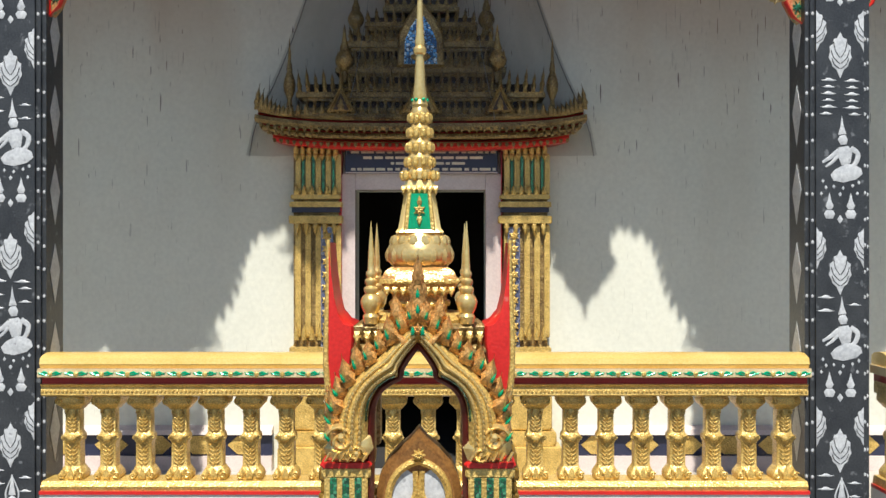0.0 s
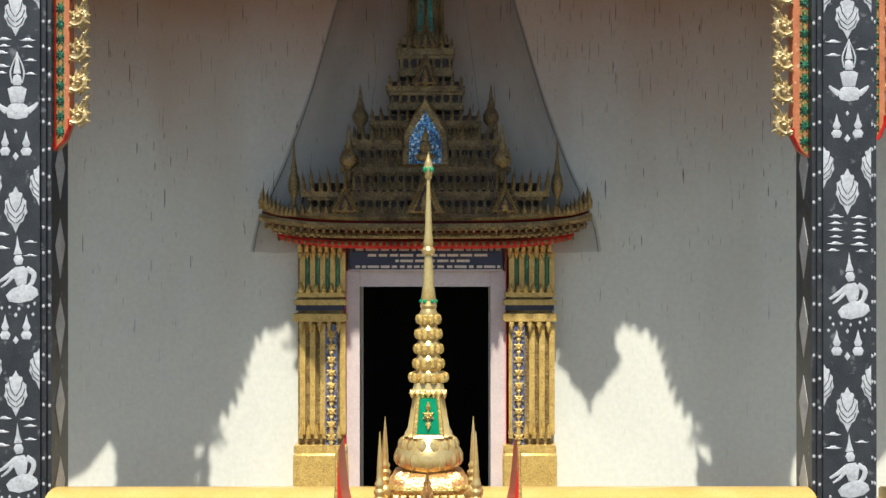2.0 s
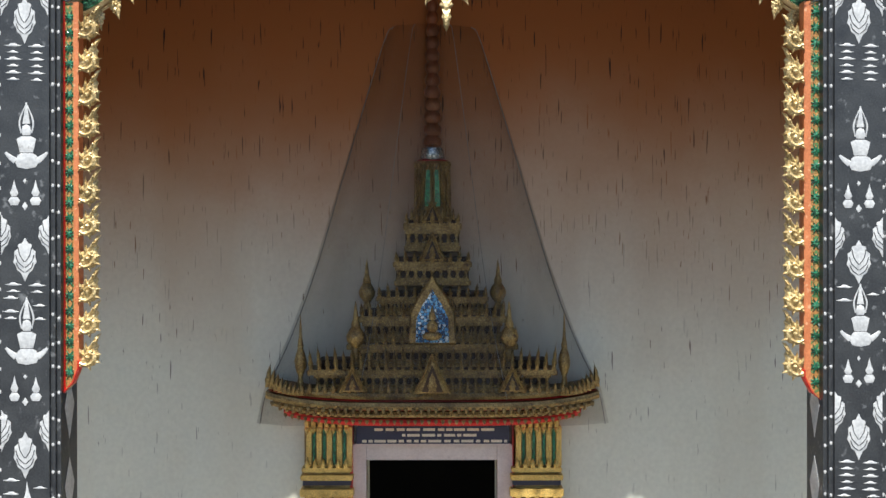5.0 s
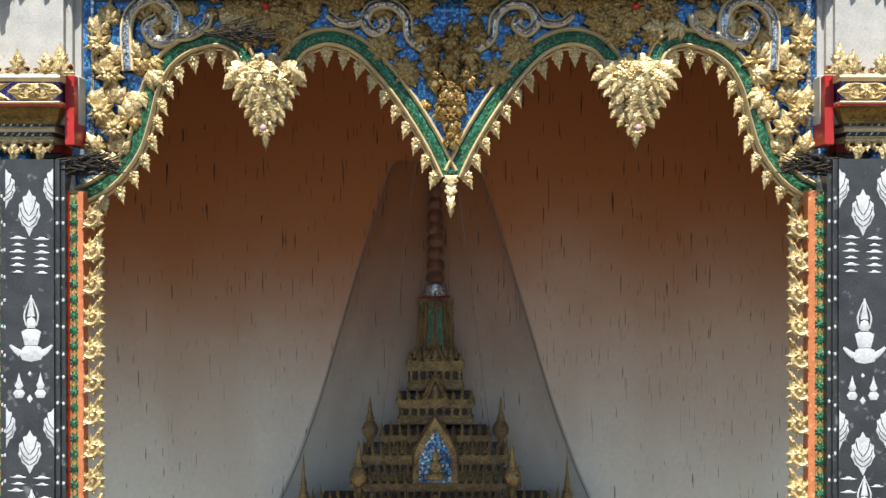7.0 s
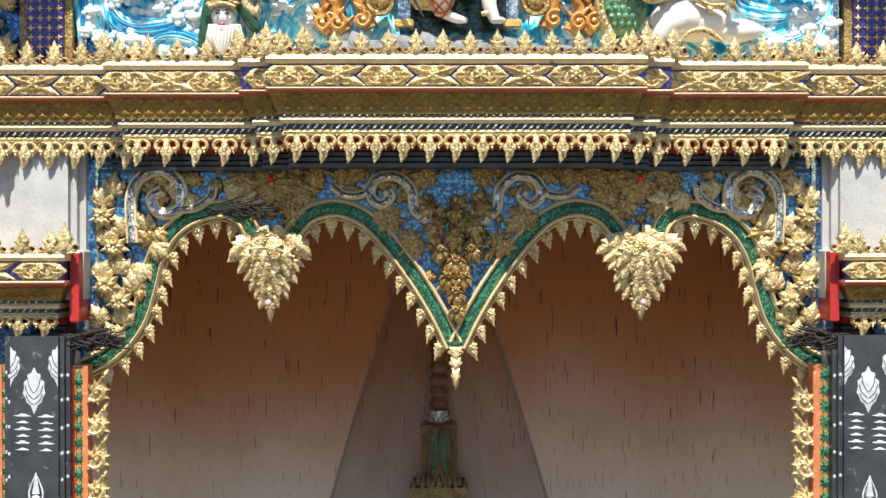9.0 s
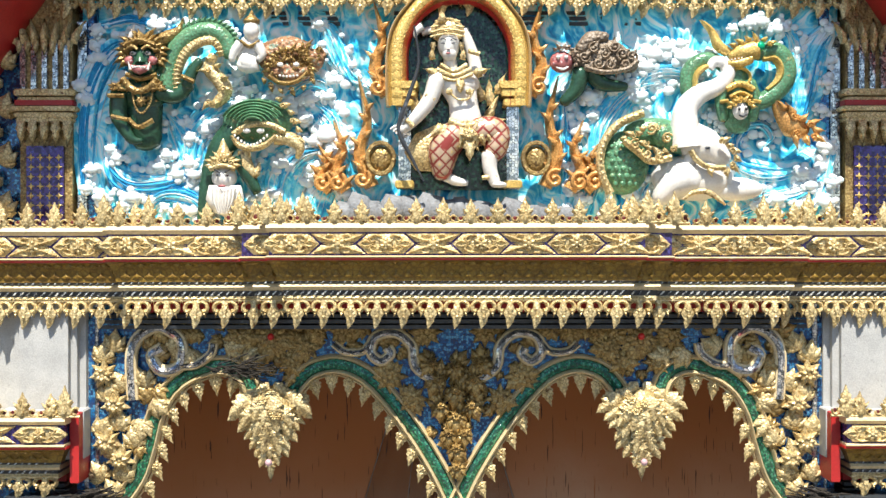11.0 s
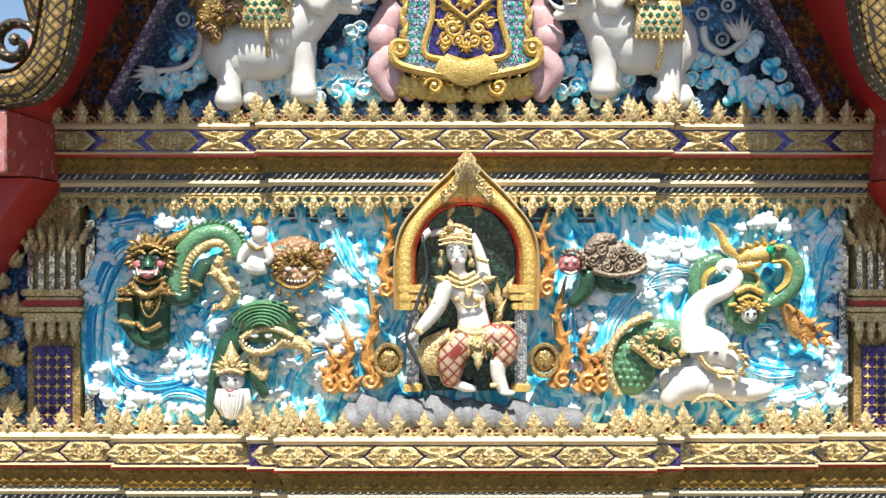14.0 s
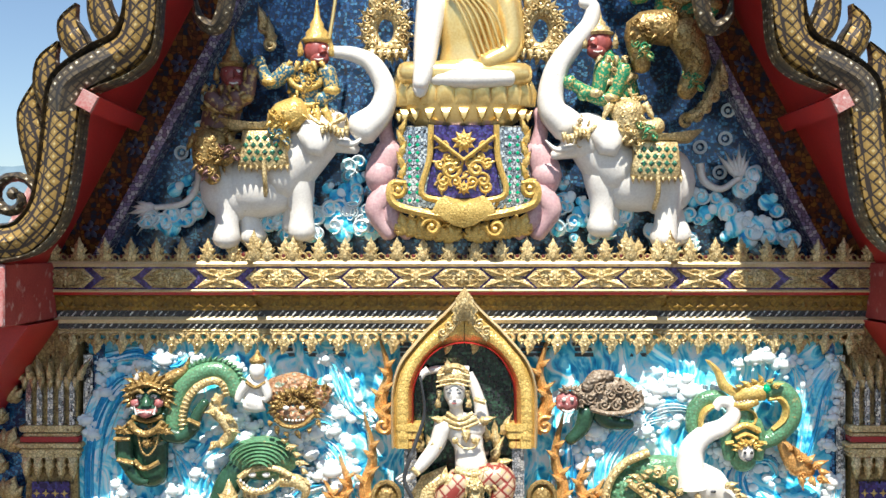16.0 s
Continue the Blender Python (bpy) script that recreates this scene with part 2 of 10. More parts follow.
def wall_material():
    """Off-white plaster with faint cloudy dirt, short dark drips and red shade painted in towards the ceiling."""
    m = mat("stained_white_plaster", (0.735, 0.745, 0.65), (0.645, 0.655, 0.57), 0.7, 0, 0.9, 25, 0.15)
    N, L = m.node_tree.nodes, m.node_tree.links
    b = N["Principled BSDF"]
    geo = next(n for n in N if n.type == "NEW_GEOMETRY")
    col = b.inputs["Base Color"].links[0].from_socket
    sep = N.new("ShaderNodeSeparateXYZ")
    L.new(geo.outputs["Position"], sep.inputs[0])
    for sx, sz, lo, hi, dark in ((46, 3.0, 0.705, 0.72, (0.045, 0.035, 0.03)), (66, 4.6, 0.72, 0.735, (0.07, 0.05, 0.04)), (1.6, 0.22, 0.50, 0.8, (0.58, 0.55, 0.45))):
        mp = N.new("ShaderNodeMapping")
        mp.inputs["Scale"].default_value = (sx, 1, sz)
        mp.inputs["Rotation"].default_value = (0, radians(2), 0)
        L.new(geo.outputs["Position"], mp.inputs["Vector"])
        n = N.new("ShaderNodeTexNoise")
        n.inputs["Scale"].default_value, n.inputs["Detail"].default_value = 1.0, 2
        L.new(mp.outputs[0], n.inputs["Vector"])
        r = N.new("ShaderNodeValToRGB")
        r.color_ramp.elements[0].position, r.color_ramp.elements[1].position = lo, hi
        L.new(n.outputs[0], r.inputs[0])
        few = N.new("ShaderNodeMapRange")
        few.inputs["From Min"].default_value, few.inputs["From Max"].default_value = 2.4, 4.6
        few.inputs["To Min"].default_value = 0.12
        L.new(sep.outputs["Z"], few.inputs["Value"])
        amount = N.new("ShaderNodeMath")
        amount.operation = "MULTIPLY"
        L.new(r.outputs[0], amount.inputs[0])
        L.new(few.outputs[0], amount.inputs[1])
        mix = N.new("ShaderNodeMixRGB")
        L.new(amount.outputs[0], mix.inputs[0])
        L.new(col, mix.inputs[1])
        mix.inputs[2].default_value = (*dark, 1)
        col = mix.outputs[0]
    # red ceiling bounce and shade painted into the plaster, fading down from above
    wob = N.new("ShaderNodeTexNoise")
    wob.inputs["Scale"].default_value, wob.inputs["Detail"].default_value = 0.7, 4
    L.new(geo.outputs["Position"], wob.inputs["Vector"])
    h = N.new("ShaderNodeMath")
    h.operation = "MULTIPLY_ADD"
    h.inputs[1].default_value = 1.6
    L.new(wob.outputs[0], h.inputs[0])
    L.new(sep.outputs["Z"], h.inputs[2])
    red_shade = N.new("ShaderNodeMapRange")
    red_shade.interpolation_type = "SMOOTHSTEP"
    red_shade.inputs["From Min"].default_value, red_shade.inputs["From Max"].default_value = SHADE_LOW + 0.8, SHADE_HIGH + 0.8
    L.new(h.outputs[0], red_shade.inputs["Value"])
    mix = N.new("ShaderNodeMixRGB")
    L.new(red_shade.outputs[0], mix.inputs[0])
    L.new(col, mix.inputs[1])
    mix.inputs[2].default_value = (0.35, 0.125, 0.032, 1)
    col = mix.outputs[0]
    # drips from the roof, only where the painted red shade is strong
    mp = N.new("ShaderNodeMapping")
    mp.inputs["Scale"].default_value = (64, 1, 3.0)
    mp.inputs["Location"].default_value = (3.0, 0, 5.0)
    L.new(geo.outputs["Position"], mp.inputs["Vector"])
    n = N.new("ShaderNodeTexNoise")
    n.inputs["Scale"].default_value, n.inputs["Detail"].default_value = 1.0, 2
    L.new(mp.outputs[0], n.inputs["Vector"])
    r = N.new("ShaderNodeMapRange")
    r.inputs["From Min"].default_value, r.inputs["From Max"].default_value = 0.665, 0.69
    L.new(n.outputs[0], r.inputs["Value"])
    both = N.new("ShaderNodeMath")
    both.operation = "MULTIPLY"
    L.new(r.outputs[0], both.inputs[0])
    L.new(red_shade.outputs[0], both.inputs[1])
    mix = N.new("ShaderNodeMixRGB")
    L.new(both.outputs[0], mix.inputs[0])
    L.new(col, mix.inputs[1])
    mix.inputs[2].default_value = (0.03, 0.012, 0.008, 1)
    col = mix.outputs[0]
    L.new(col, b.inputs["Base Color"])
    return m


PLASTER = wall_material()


def gauze_material():
    """Fine grey net, mostly see-through."""
    m = bpy.data.materials.new("grey_gauze_net")
    m.use_nodes = True
    N, L = m.node_tree.nodes, m.node_tree.links
    b = N["Principled BSDF"]
    b.inputs["Base Color"].default_value = (0.06, 0.06, 0.06, 1)
    b.inputs["Roughness"].default_value = 0.9
    tr, mx = N.new("ShaderNodeBsdfTransparent"), N.new("ShaderNodeMixShader")
    n = N.new("ShaderNodeTexNoise")
    n.inputs["Scale"].default_value = 2.5
    r = N.new("ShaderNodeMapRange")
    r.inputs["From Min"].default_value, r.inputs["From Max"].default_value = 0.3, 0.7
    r.inputs["To Min"].default_value, r.inputs["To Max"].default_value = 0.17, 0.30
    L.new(n.outputs[0], r.inputs["Value"])
    L.new(r.outputs[0], mx.inputs[0])
    L.new(tr.outputs[0], mx.inputs[1])
    L.new(b.outputs[0], mx.inputs[2])
    L.new(mx.outputs[0], N["Material Output"].inputs["Surface"])
    return m


GAUZE = gauze_material()
PIER = mat("net_covered_whitewash", (0.46, 0.46, 0.44), (0.34, 0.34, 0.33), 0.8, 0, 8, 110, 0.5, spots=(0.24, 0.24, 0.23), spot_at=0.66)
ROSY = mat("weathered_red_face", (0.50, 0.17, 0.16), (0.26, 0.08, 0.08), 0.5, 0, 25, 60, 0.4, spots=(0.7, 0.6, 0.58), spot_at=0.6)
# brown gold; on the arch foliage it paints the cornice's shade as colour
AGED_SHADED = carved(mat("brown_gold_leaf", (0.60, 0.42, 0.16), (0.28, 0.18, 0.06), 0.38, 0.45, 10, 80, 0.3, spots=(0.12, 0.075, 0.03), spot_at=0.6), 60, 0.01, 0.7)
EMBER = carved(mat("orange_gold_lacquer", (0.82, 0.47, 0.17), (0.60, 0.29, 0.08), 0.3, 0.3, 14, 90, 0.2), 90, 0.006, 0.4)



def sea_paint():
    """Brushed enamel: streaks of deep blue, turquoise and white that follow a swirling grain."""
    m = mat("brushed_sea_enamel", (0.1, 0.5, 0.7), None, 0.32, 0, 9, 60, 0.3)
    N, L = m.node_tree.nodes, m.node_tree.links
    b = N["Principled BSDF"]
    geo = next(n for n in N if n.type == "NEW_GEOMETRY")
    warp = N.new("ShaderNodeTexNoise")
    warp.inputs["Scale"].default_value, warp.inputs["Detail"].default_value = 2.2, 2
    L.new(geo.outputs["Position"], warp.inputs["Vector"])
    add = N.new("ShaderNodeVectorMath")
    add.operation = "MULTIPLY_ADD"
    add.inputs[1].default_value = (0.9, 0.9, 0.9)
    L.new(warp.outputs["Color"], add.inputs[0])
    L.new(geo.outputs["Position"], add.inputs[2])
    mp = N.new("ShaderNodeMapping")
    mp.inputs["Scale"].default_value = (19, 5, 6.5)
    L.new(add.outputs[0], mp.inputs["Vector"])
    n = N.new("ShaderNodeTexNoise")
    n.inputs["Scale"].default_value, n.inputs["Detail"].default_value = 1.0, 5
    L.new(mp.outputs[0], n.inputs["Vector"])
    r = N.new("ShaderNodeValToRGB")
    el = r.color_ramp.elements
    el[0].position, el[0].color = 0.26, (0.015, 0.16, 0.42, 1)
    el[1].position, el[1].color = 0.60, (0.84, 0.91, 0.92, 1)
    el.new(0.35).color = (0.01, 0.28, 0.60, 1)
    el.new(0.43).color = (0.04, 0.54, 0.80, 1)
    el.new(0.51).color = (0.26, 0.80, 0.92, 1)
    L.new(n.outputs[0], r.inputs[0])
    L.new(r.outputs[0], b.inputs["Base Color"])
    return m


SURF = sea_paint()

# ---- mesh tools ----
def smooth_line(pts, n=5, closed=False):
    """Catmull-Rom through the points, of any number of coordinates."""
    p = [np.array(q, float) for q in pts]
    if closed:
        p = [p[-1], *p, p[0], p[1]]
    else:
        p = [2 * p[0] - p[1], *p, 2 * p[-1] - p[-2]]
    out = []
    for i in range(1, len(p) - 2):
        for k in range(n):
            t = k / n
            out.append(0.5 * (2 * p[i] + (p[i + 1] - p[i - 1]) * t + (2 * p[i - 1] - 5 * p[i] + 4 * p[i + 1] - p[i + 2]) * t * t + (3 * p[i] - p[i - 1] - 3 * p[i + 1] + p[i + 2]) * t ** 3))
    if not closed:
        out.append(p[-2])
    return [tuple(q) for q in out]


def along(pts, step, start=0.0):
    """Points and directions at even steps along a line in a plane."""
    out, left = [], start
    for a, b in zip(pts, pts[1:]):
        a, b = np.array(a), np.array(b)
        d = np.linalg.norm(b - a)
        while left <= d and d > 0:
            out.append((tuple(a + (b - a) * left / d), tuple((b - a) / d)))
            left += step
        left -= d
    return out


class M:
    """Gathers vertices and faces; mi is the material slot of what is added next."""

    def __init__(self):
        self.v, self.f, self.m, self.mi = [], [], [], 0

    def add(self, vs, fs):
        o = len(self.v)
        self.v += [tuple(map(float, q)) for q in vs]
        self.f += [tuple(o + i for i in f) for f in fs]
        self.m += [self.mi] * len(fs)
        return self

    def box(self, x0, x1, y0, y1, z0, z1, b=0.0):
        if b <= 0:
            vs = [(x, y, z) for x in (x0, x1) for y in (y0, y1) for z in (z0, z1)]
            return self.add(vs, [(0, 1, 3, 2), (4, 6, 7, 5), (0, 4, 5, 1), (2, 3, 7, 6), (0, 2, 6, 4), (1, 5, 7, 3)])
        return self.sweep([(x0, z0 + b), (x0 + b, z0), (x1 - b, z0), (x1, z0 + b), (x1, z1 - b), (x1 - b, z1), (x0 + b, z1), (x0, z1 - b)], y0, y1, b)

    def sweep(self, pts, y0, y1, b=0.0):
        """A plate of outline pts (x, z), from y0 (front) to y1, its front edge chamfered by b."""
        n = len(pts)
        c = np.mean(np.array(pts), axis=0)
        vs = [(x, y1, z) for x, z in pts]
        fs = []
        if b > 0:
            vs += [(x, y0 + b, z) for x, z in pts]
            for x, z in pts:
                d = np.array((x, z)) - c
                d = d * (1 - b / max(np.linalg.norm(d), b * 2))
                vs.append((c[0] + d[0], y0, c[1] + d[1]))
            rings = 3
        else:
            vs += [(x, y0, z) for x, z in pts]
            rings = 2
        for k in range(rings - 1):
            fs += [(k * n + i, k * n + (i + 1) % n, (k + 1) * n + (i + 1) % n, (k + 1) * n + i) for i in range(n)]
        fs += [tuple(range((rings - 1) * n, rings * n)), tuple(range(n - 1, -1, -1))]
        return self.add(vs, fs)

    def relief(self, pts, y, d, core=0.55, lift=0.0):
        """A pillow on the plane y: outline pts (x, z), swelling d towards the viewer."""
        n = len(pts)
        c = np.mean(np.array(pts), axis=0)
        vs = [(x, y, z) for x, z in pts] + [(x, y - d * 0.5, z) for x, z in pts]
        vs += [(c[0] + (x - c[0]) * core, y - d * 0.92, c[1] + (z - c[1]) * core) for x, z in pts] + [(c[0], y - d - lift, c[1])]
        fs = [(k * n + i, k * n + (i + 1) % n, (k + 1) * n + (i + 1) % n, (k + 1) * n + i) for k in (0, 1) for i in range(n)]
        fs += [(2 * n + i, 2 * n + (i + 1) % n, 3 * n) for i in range(n)]
        return self.add(vs, fs)

    def ribbon(self, pts, w, y, d, lift=None):
        """A ridged band along pts (x, z); w: half width, a number or one for each end and between."""
        n = len(pts)
        if not hasattr(w, "__len__"):
            w = (w, w)
        ws = np.interp(np.linspace(0, 1, n), np.linspace(0, 1, len(w)), w)
        p = np.array(pts, float)
        t = np.gradient(p, axis=0)
        t /= np.maximum(np.linalg.norm(t, axis=1, keepdims=True), 1e-9)
        nx = np.stack([-t[:, 1], t[:, 0]], 1)
        vs = []
        for i in range(n):
            u = 0 if lift is None else lift * i / (n - 1)
            for s, h in ((-1, 0), (-0.85, 0.6), (0, 1), (0.85, 0.6), (1, 0)):
                q = p[i] + nx[i] * ws[i] * s
                vs.append((q[0], y - d * h * (0.35 + 0.65 * ws[i] / max(ws)) - (u if h else 0), q[1]))
        fs = [(i * 5 + k, i * 5 + k + 1, i * 5 + k + 6, i * 5 + k + 5) for i in range(n - 1) for k in range(4)]
        fs += [(0, 1, 2, 3, 4), tuple((n - 1) * 5 + k for k in (4, 3, 2, 1, 0))]
        return self.add(vs, fs)

    def tube(self, pts, r, n=8, flat=1.0):
        """A round limb through 3D pts; r: radius, or radii spread along it; flat squeezes it in depth."""
        p = np.array(pts, float)
        m = len(p)
        if not hasattr(r, "__len__"):
            r = (r, r)
        rs = np.interp(np.linspace(0, 1, m), np.linspace(0, 1, len(r)), r)
        if min(rs[0], rs[-1]) > 0.028:
            d0, d1 = p[0] - p[1], p[-1] - p[-2]
            d0, d1 = d0 / np.linalg.norm(d0), d1 / np.linalg.norm(d1)
            p = np.array([p[0] + d0 * rs[0] * 0.62, p[0] + d0 * rs[0] * 0.42, *p, p[-1] + d1 * rs[-1] * 0.42, p[-1] + d1 * rs[-1] * 0.62])
            rs = np.array([rs[0] * 0.3, rs[0] * 0.75, *rs, rs[-1] * 0.75, rs[-1] * 0.3])
            m += 4
        t = np.gradient(p, axis=0)
        vs = []
        for i in range(m):
            d = Vector(t[i]).normalized()
            a = d.cross(Vector((0, 1, 0)))
            if a.length < 0.05:
                a = Vector((1, 0, 0))
            a.normalize()
            b = a.cross(d).normalized()
            for k in range(n):
                an = 2 * math.pi * k / n
                q = Vector(p[i]) + (a * math.cos(an) + b * math.sin(an) * flat) * rs[i]
                vs.append(q)
        fs = [(i * n + k, i * n + (k + 1) % n, (i + 1) * n + (k + 1) % n, (i + 1) * n + k) for i in range(m - 1) for k in range(n)]
        fs += [tuple(range(n - 1, -1, -1)), tuple((m - 1) * n + k for k in range(n))]
        return self.add(vs, fs)

    def lathe(self, prof, cx, cy, n=16, turn=0.0, sq=None):
        """Turned body of (radius, z) pairs; n = 4 with turn 45 gives a square one; sq: a unit outline of its own."""
        sec = sq or [(math.cos(radians(turn) + 2 * math.pi * k / n), math.sin(radians(turn) + 2 * math.pi * k / n)) for k in range(n)]
        n = len(sec)
        vs = [(cx + r * a, cy + r * b, z) for r, z in prof for a, b in sec]
        m = len(prof)
        fs = [(i * n + k, i * n + (k + 1) % n, (i + 1) * n + (k + 1) % n, (i + 1) * n + k) for i in range(m - 1) for k in range(n)]
        fs += [tuple(range(n - 1, -1, -1)), tuple((m - 1) * n + k for k in range(n))]
        return self.add(vs, fs)

    def ball(self, c, r, n=8, s=(1, 1, 1)):
        k = max(4, n // 2 + 1)
        vs, fs = [], []
        for i in range(k + 1):
            a = math.pi * i / k
            for j in range(n):
                t = 2 * math.pi * j / n
                vs.append((c[0] + r * s[0] * math.sin(a) * math.cos(t), c[1] + r * s[1] * math.sin(a) * math.sin(t), c[2] + r * s[2] * math.cos(a)))
        fs = [(i * n + j, i * n + (j + 1) % n, (i + 1) * n + (j + 1) % n, (i + 1) * n + j) for i in range(k) for j in range(n)]
        return self.add(vs, fs)

    def bar(self, prof, x0, x1):
        """A moulding: closed outline prof of (y, z), run along x."""
        n = len(prof)
        vs = [(x, y, z) for x in (x0, x1) for y, z in prof]
        fs = [(i, (i + 1) % n, n + (i + 1) % n, n + i) for i in range(n)] + [tuple(range(n)), tuple(range(2 * n - 1, n - 1, -1))]
        return self.add(vs, fs)

    def mesh(self, name, mats, angle=38):
        me = bpy.data.meshes.new(name)
        me.from_pydata(self.v, [], self.f)
        for m in (mats if isinstance(mats, (list, tuple)) else [mats]):
            me.materials.append(m)
        bm = bmesh.new()
        bm.from_mesh(me)
        for f, i in zip(bm.faces, self.m):
            f.material_index, f.smooth = i, True
        bmesh.ops.recalc_face_normals(bm, faces=bm.faces)
        bm.to_mesh(me)
        bm.free()
        me.set_sharp_from_angle(angle=radians(angle))
        return me


def thing(name, label, category, at=(0, 0, 0), group="", kind=""):
    """An Empty at the base of a thing that has parts."""
    ob = new(name)
    ob.location = at
    ob.empty_display_size = 0.1
    return tagged(ob, label, category, group, kind)


def part(name, m, mats, parent=None, label="", at=None, turn=0.0, size=1.0):
    """One mesh object; m is an M or a mesh. With at, the mesh lies there, turned about the y axis."""
    me = m.mesh(name, mats) if isinstance(m, M) else m
    ob = new(name, me)
    if parent is not None:
        ob.parent = parent
        base = parent
        off = Vector((0, 0, 0))
        while base is not None:
            off += base.location
            base = base.parent
        ob.location = -off if at is None else Vector(at) - off
    elif at is not None:
        ob.location = at
    if turn:
        ob.rotation_euler = (0, turn, 0)
    if size != 1.0:
        ob.scale = size if hasattr(size, "__len__") else (size,) * 3
    return tagged(ob, label)


def solo(name, m, mats, label, category, group="", kind=""):
    """A thing that is one mesh."""
    return tagged(new(name, m.mesh(name, mats, 82 if category == "statue" else 38) if isinstance(m, M) else m), label, category, group, kind)


def flame(w, h, lean=0.0, lobes=3):
    """The outline of a flame leaf, foot at (0, 0), tip up; lean shifts the tip."""
    side = []
    for i in range(lobes * 2 + 1):
        t = i / (lobes * 2)
        r = w * (1 - t) ** 0.7 * (0.6 + 0.4 * math.sin(min(1, t * 2.2) * math.pi / 2)) * (1.0 if i % 2 == 0 else 0.72)
        side.append((r, t * h * 0.86))
    off = lambda z: lean * (z / h) ** 2
    right = [(x + off(z), z) for x, z in side]
    left = [(-x + off(z), z) for x, z in reversed(side)]
    return right + [(lean, h)] + left


def flip(pts, k=-1):
    return [(x, z * k) for x, z in pts]


def shift(pts, dx, dz, s=1.0, turn=0.0):
    c, n = math.cos(turn) * s, math.sin(turn) * s
    return [(dx + x * c - z * n, dz + x * n + z * c) for x, z in pts]


def flower(m, x, z, y, r, petals=8, d=0.03):
    """A boss of pointed petals in two rings round a button."""
    for ring, (rr, k) in enumerate(((1.0, petals), (0.62, petals))):
        for i in range(k):
            a = 2 * math.pi * (i + 0.5 * ring) / k
            m.relief(shift([(0.16 * r, 0.1 * r), (0.24 * r, 0.5 * r * rr), (0, r * rr), (-0.24 * r, 0.5 * r * rr), (-0.16 * r, 0.1 * r)], x, z, 1, a), y - d * 0.5 * ring, d, 0.4)
    m.ball((x, y - d, z), r * 0.22, 6, (1, 0.7, 1))


def curl(m, x, z, y, r, turns=1.3, w=0.02, d=0.03, side=1, start=0.0):
    """A spiral scroll that thins towards its eye."""
    n = int(14 * turns) + 2
    pts = []
    for i in range(n):
        t = i / (n - 1)
        a = start + side * t * turns * 2 * math.pi
        q = r * (1 - 0.82 * t)
        pts.append((x + q * math.cos(a), z + q * math.sin(a)))
    m.ribbon(pts, (w * 0.7, w, w * 0.5), y, d)
    m.ball((pts[-1][0], y - d * 0.5, pts[-1][1]), w * 1.1, 6)


CX = -0.085      # middle of the front
DX = -0.195      # middle of the doorway


def adorn(m, c, rx, rz, ry, n, seed, size=0.05):
    """Small applied ornament (leaves, curls, beads) over the front of a rounded body."""
    r = random.Random(seed)
    for i in range(n):
        a, q = r.uniform(0, 2 * math.pi), math.sqrt(r.uniform(0, 0.85))
        u, v = q * math.cos(a), q * math.sin(a)
        y = c[1] - ry * math.sqrt(max(0.05, 1 - q * q)) + 0.006
        x, z = c[0] + u * rx, c[2] + v * rz
        k = i % 3
        if k == 0:
            m.relief(shift(flame(size * 0.34, size * r.uniform(0.9, 1.5), 0, 2), x, z, 1, r.uniform(-1.2, 1.2) + (math.pi if v < 0 else 0)), y, size * 0.4, 0.45)
        elif k == 1:
            curl(m, x, z, y, size * r.uniform(0.4, 0.6), 1.1, size * 0.14, size * 0.35, r.choice((-1, 1)), r.uniform(0, 6))
        else:
            m.ball((x, y - size * 0.1, z), size * r.uniform(0.2, 0.3), 6)

# ---- setting ----
FLOOR_Z, WALL_Y = 0.80, 9.85
CEIL_Z = 8.30
solo("ground", M().box(-400, 400, -300, 900, -0.2, 0.0), STONE, "grey stone paving of the temple court", "ground", kind="structure")
solo("floor", M().box(-8, 8, 6.75, WALL_Y, 0.0, FLOOR_Z), FLOOR, "pale pink stone porch floor", "floor", kind="structure")
OX0, OX1, OZ = -0.792, 0.386, 3.335
w = M()
w.box(-8, OX0, WALL_Y, WALL_Y + 0.35, FLOOR_Z, 9.0)
w.box(OX1, 8, WALL_Y, WALL_Y + 0.35, FLOOR_Z, 9.0)
w.box(OX0, OX1, WALL_Y, WALL_Y + 0.35, OZ, 9.0)
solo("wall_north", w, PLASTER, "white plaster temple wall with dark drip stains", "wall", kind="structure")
# unseen closing box behind the door, its darkness painted on the walls
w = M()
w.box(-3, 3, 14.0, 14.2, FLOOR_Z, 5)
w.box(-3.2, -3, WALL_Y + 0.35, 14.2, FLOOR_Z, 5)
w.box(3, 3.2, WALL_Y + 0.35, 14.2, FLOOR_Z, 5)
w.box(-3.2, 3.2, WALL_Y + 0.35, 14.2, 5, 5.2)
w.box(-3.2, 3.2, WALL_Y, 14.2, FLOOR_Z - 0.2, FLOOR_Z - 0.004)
solo("wall_interior", w, VOID, "unseen hall walls, near-black for the darkness inside", "wall", kind="structure")
solo("wall_west", M().box(-8.3, -8, 6.9, 20, 0, 9.0), PLASTER, "plain plaster wall closing the porch", "wall", kind="structure")
solo("wall_east", M().box(8, 8.3, 6.9, 20, 0, 9.0), PLASTER, "plain plaster wall closing the porch", "wall", kind="structure")
solo("ceiling", M().box(-8, 8, 7.32, WALL_Y, CEIL_Z, CEIL_Z + 0.15), CEIL, "dark red painted porch ceiling", "ceiling", kind="structure")
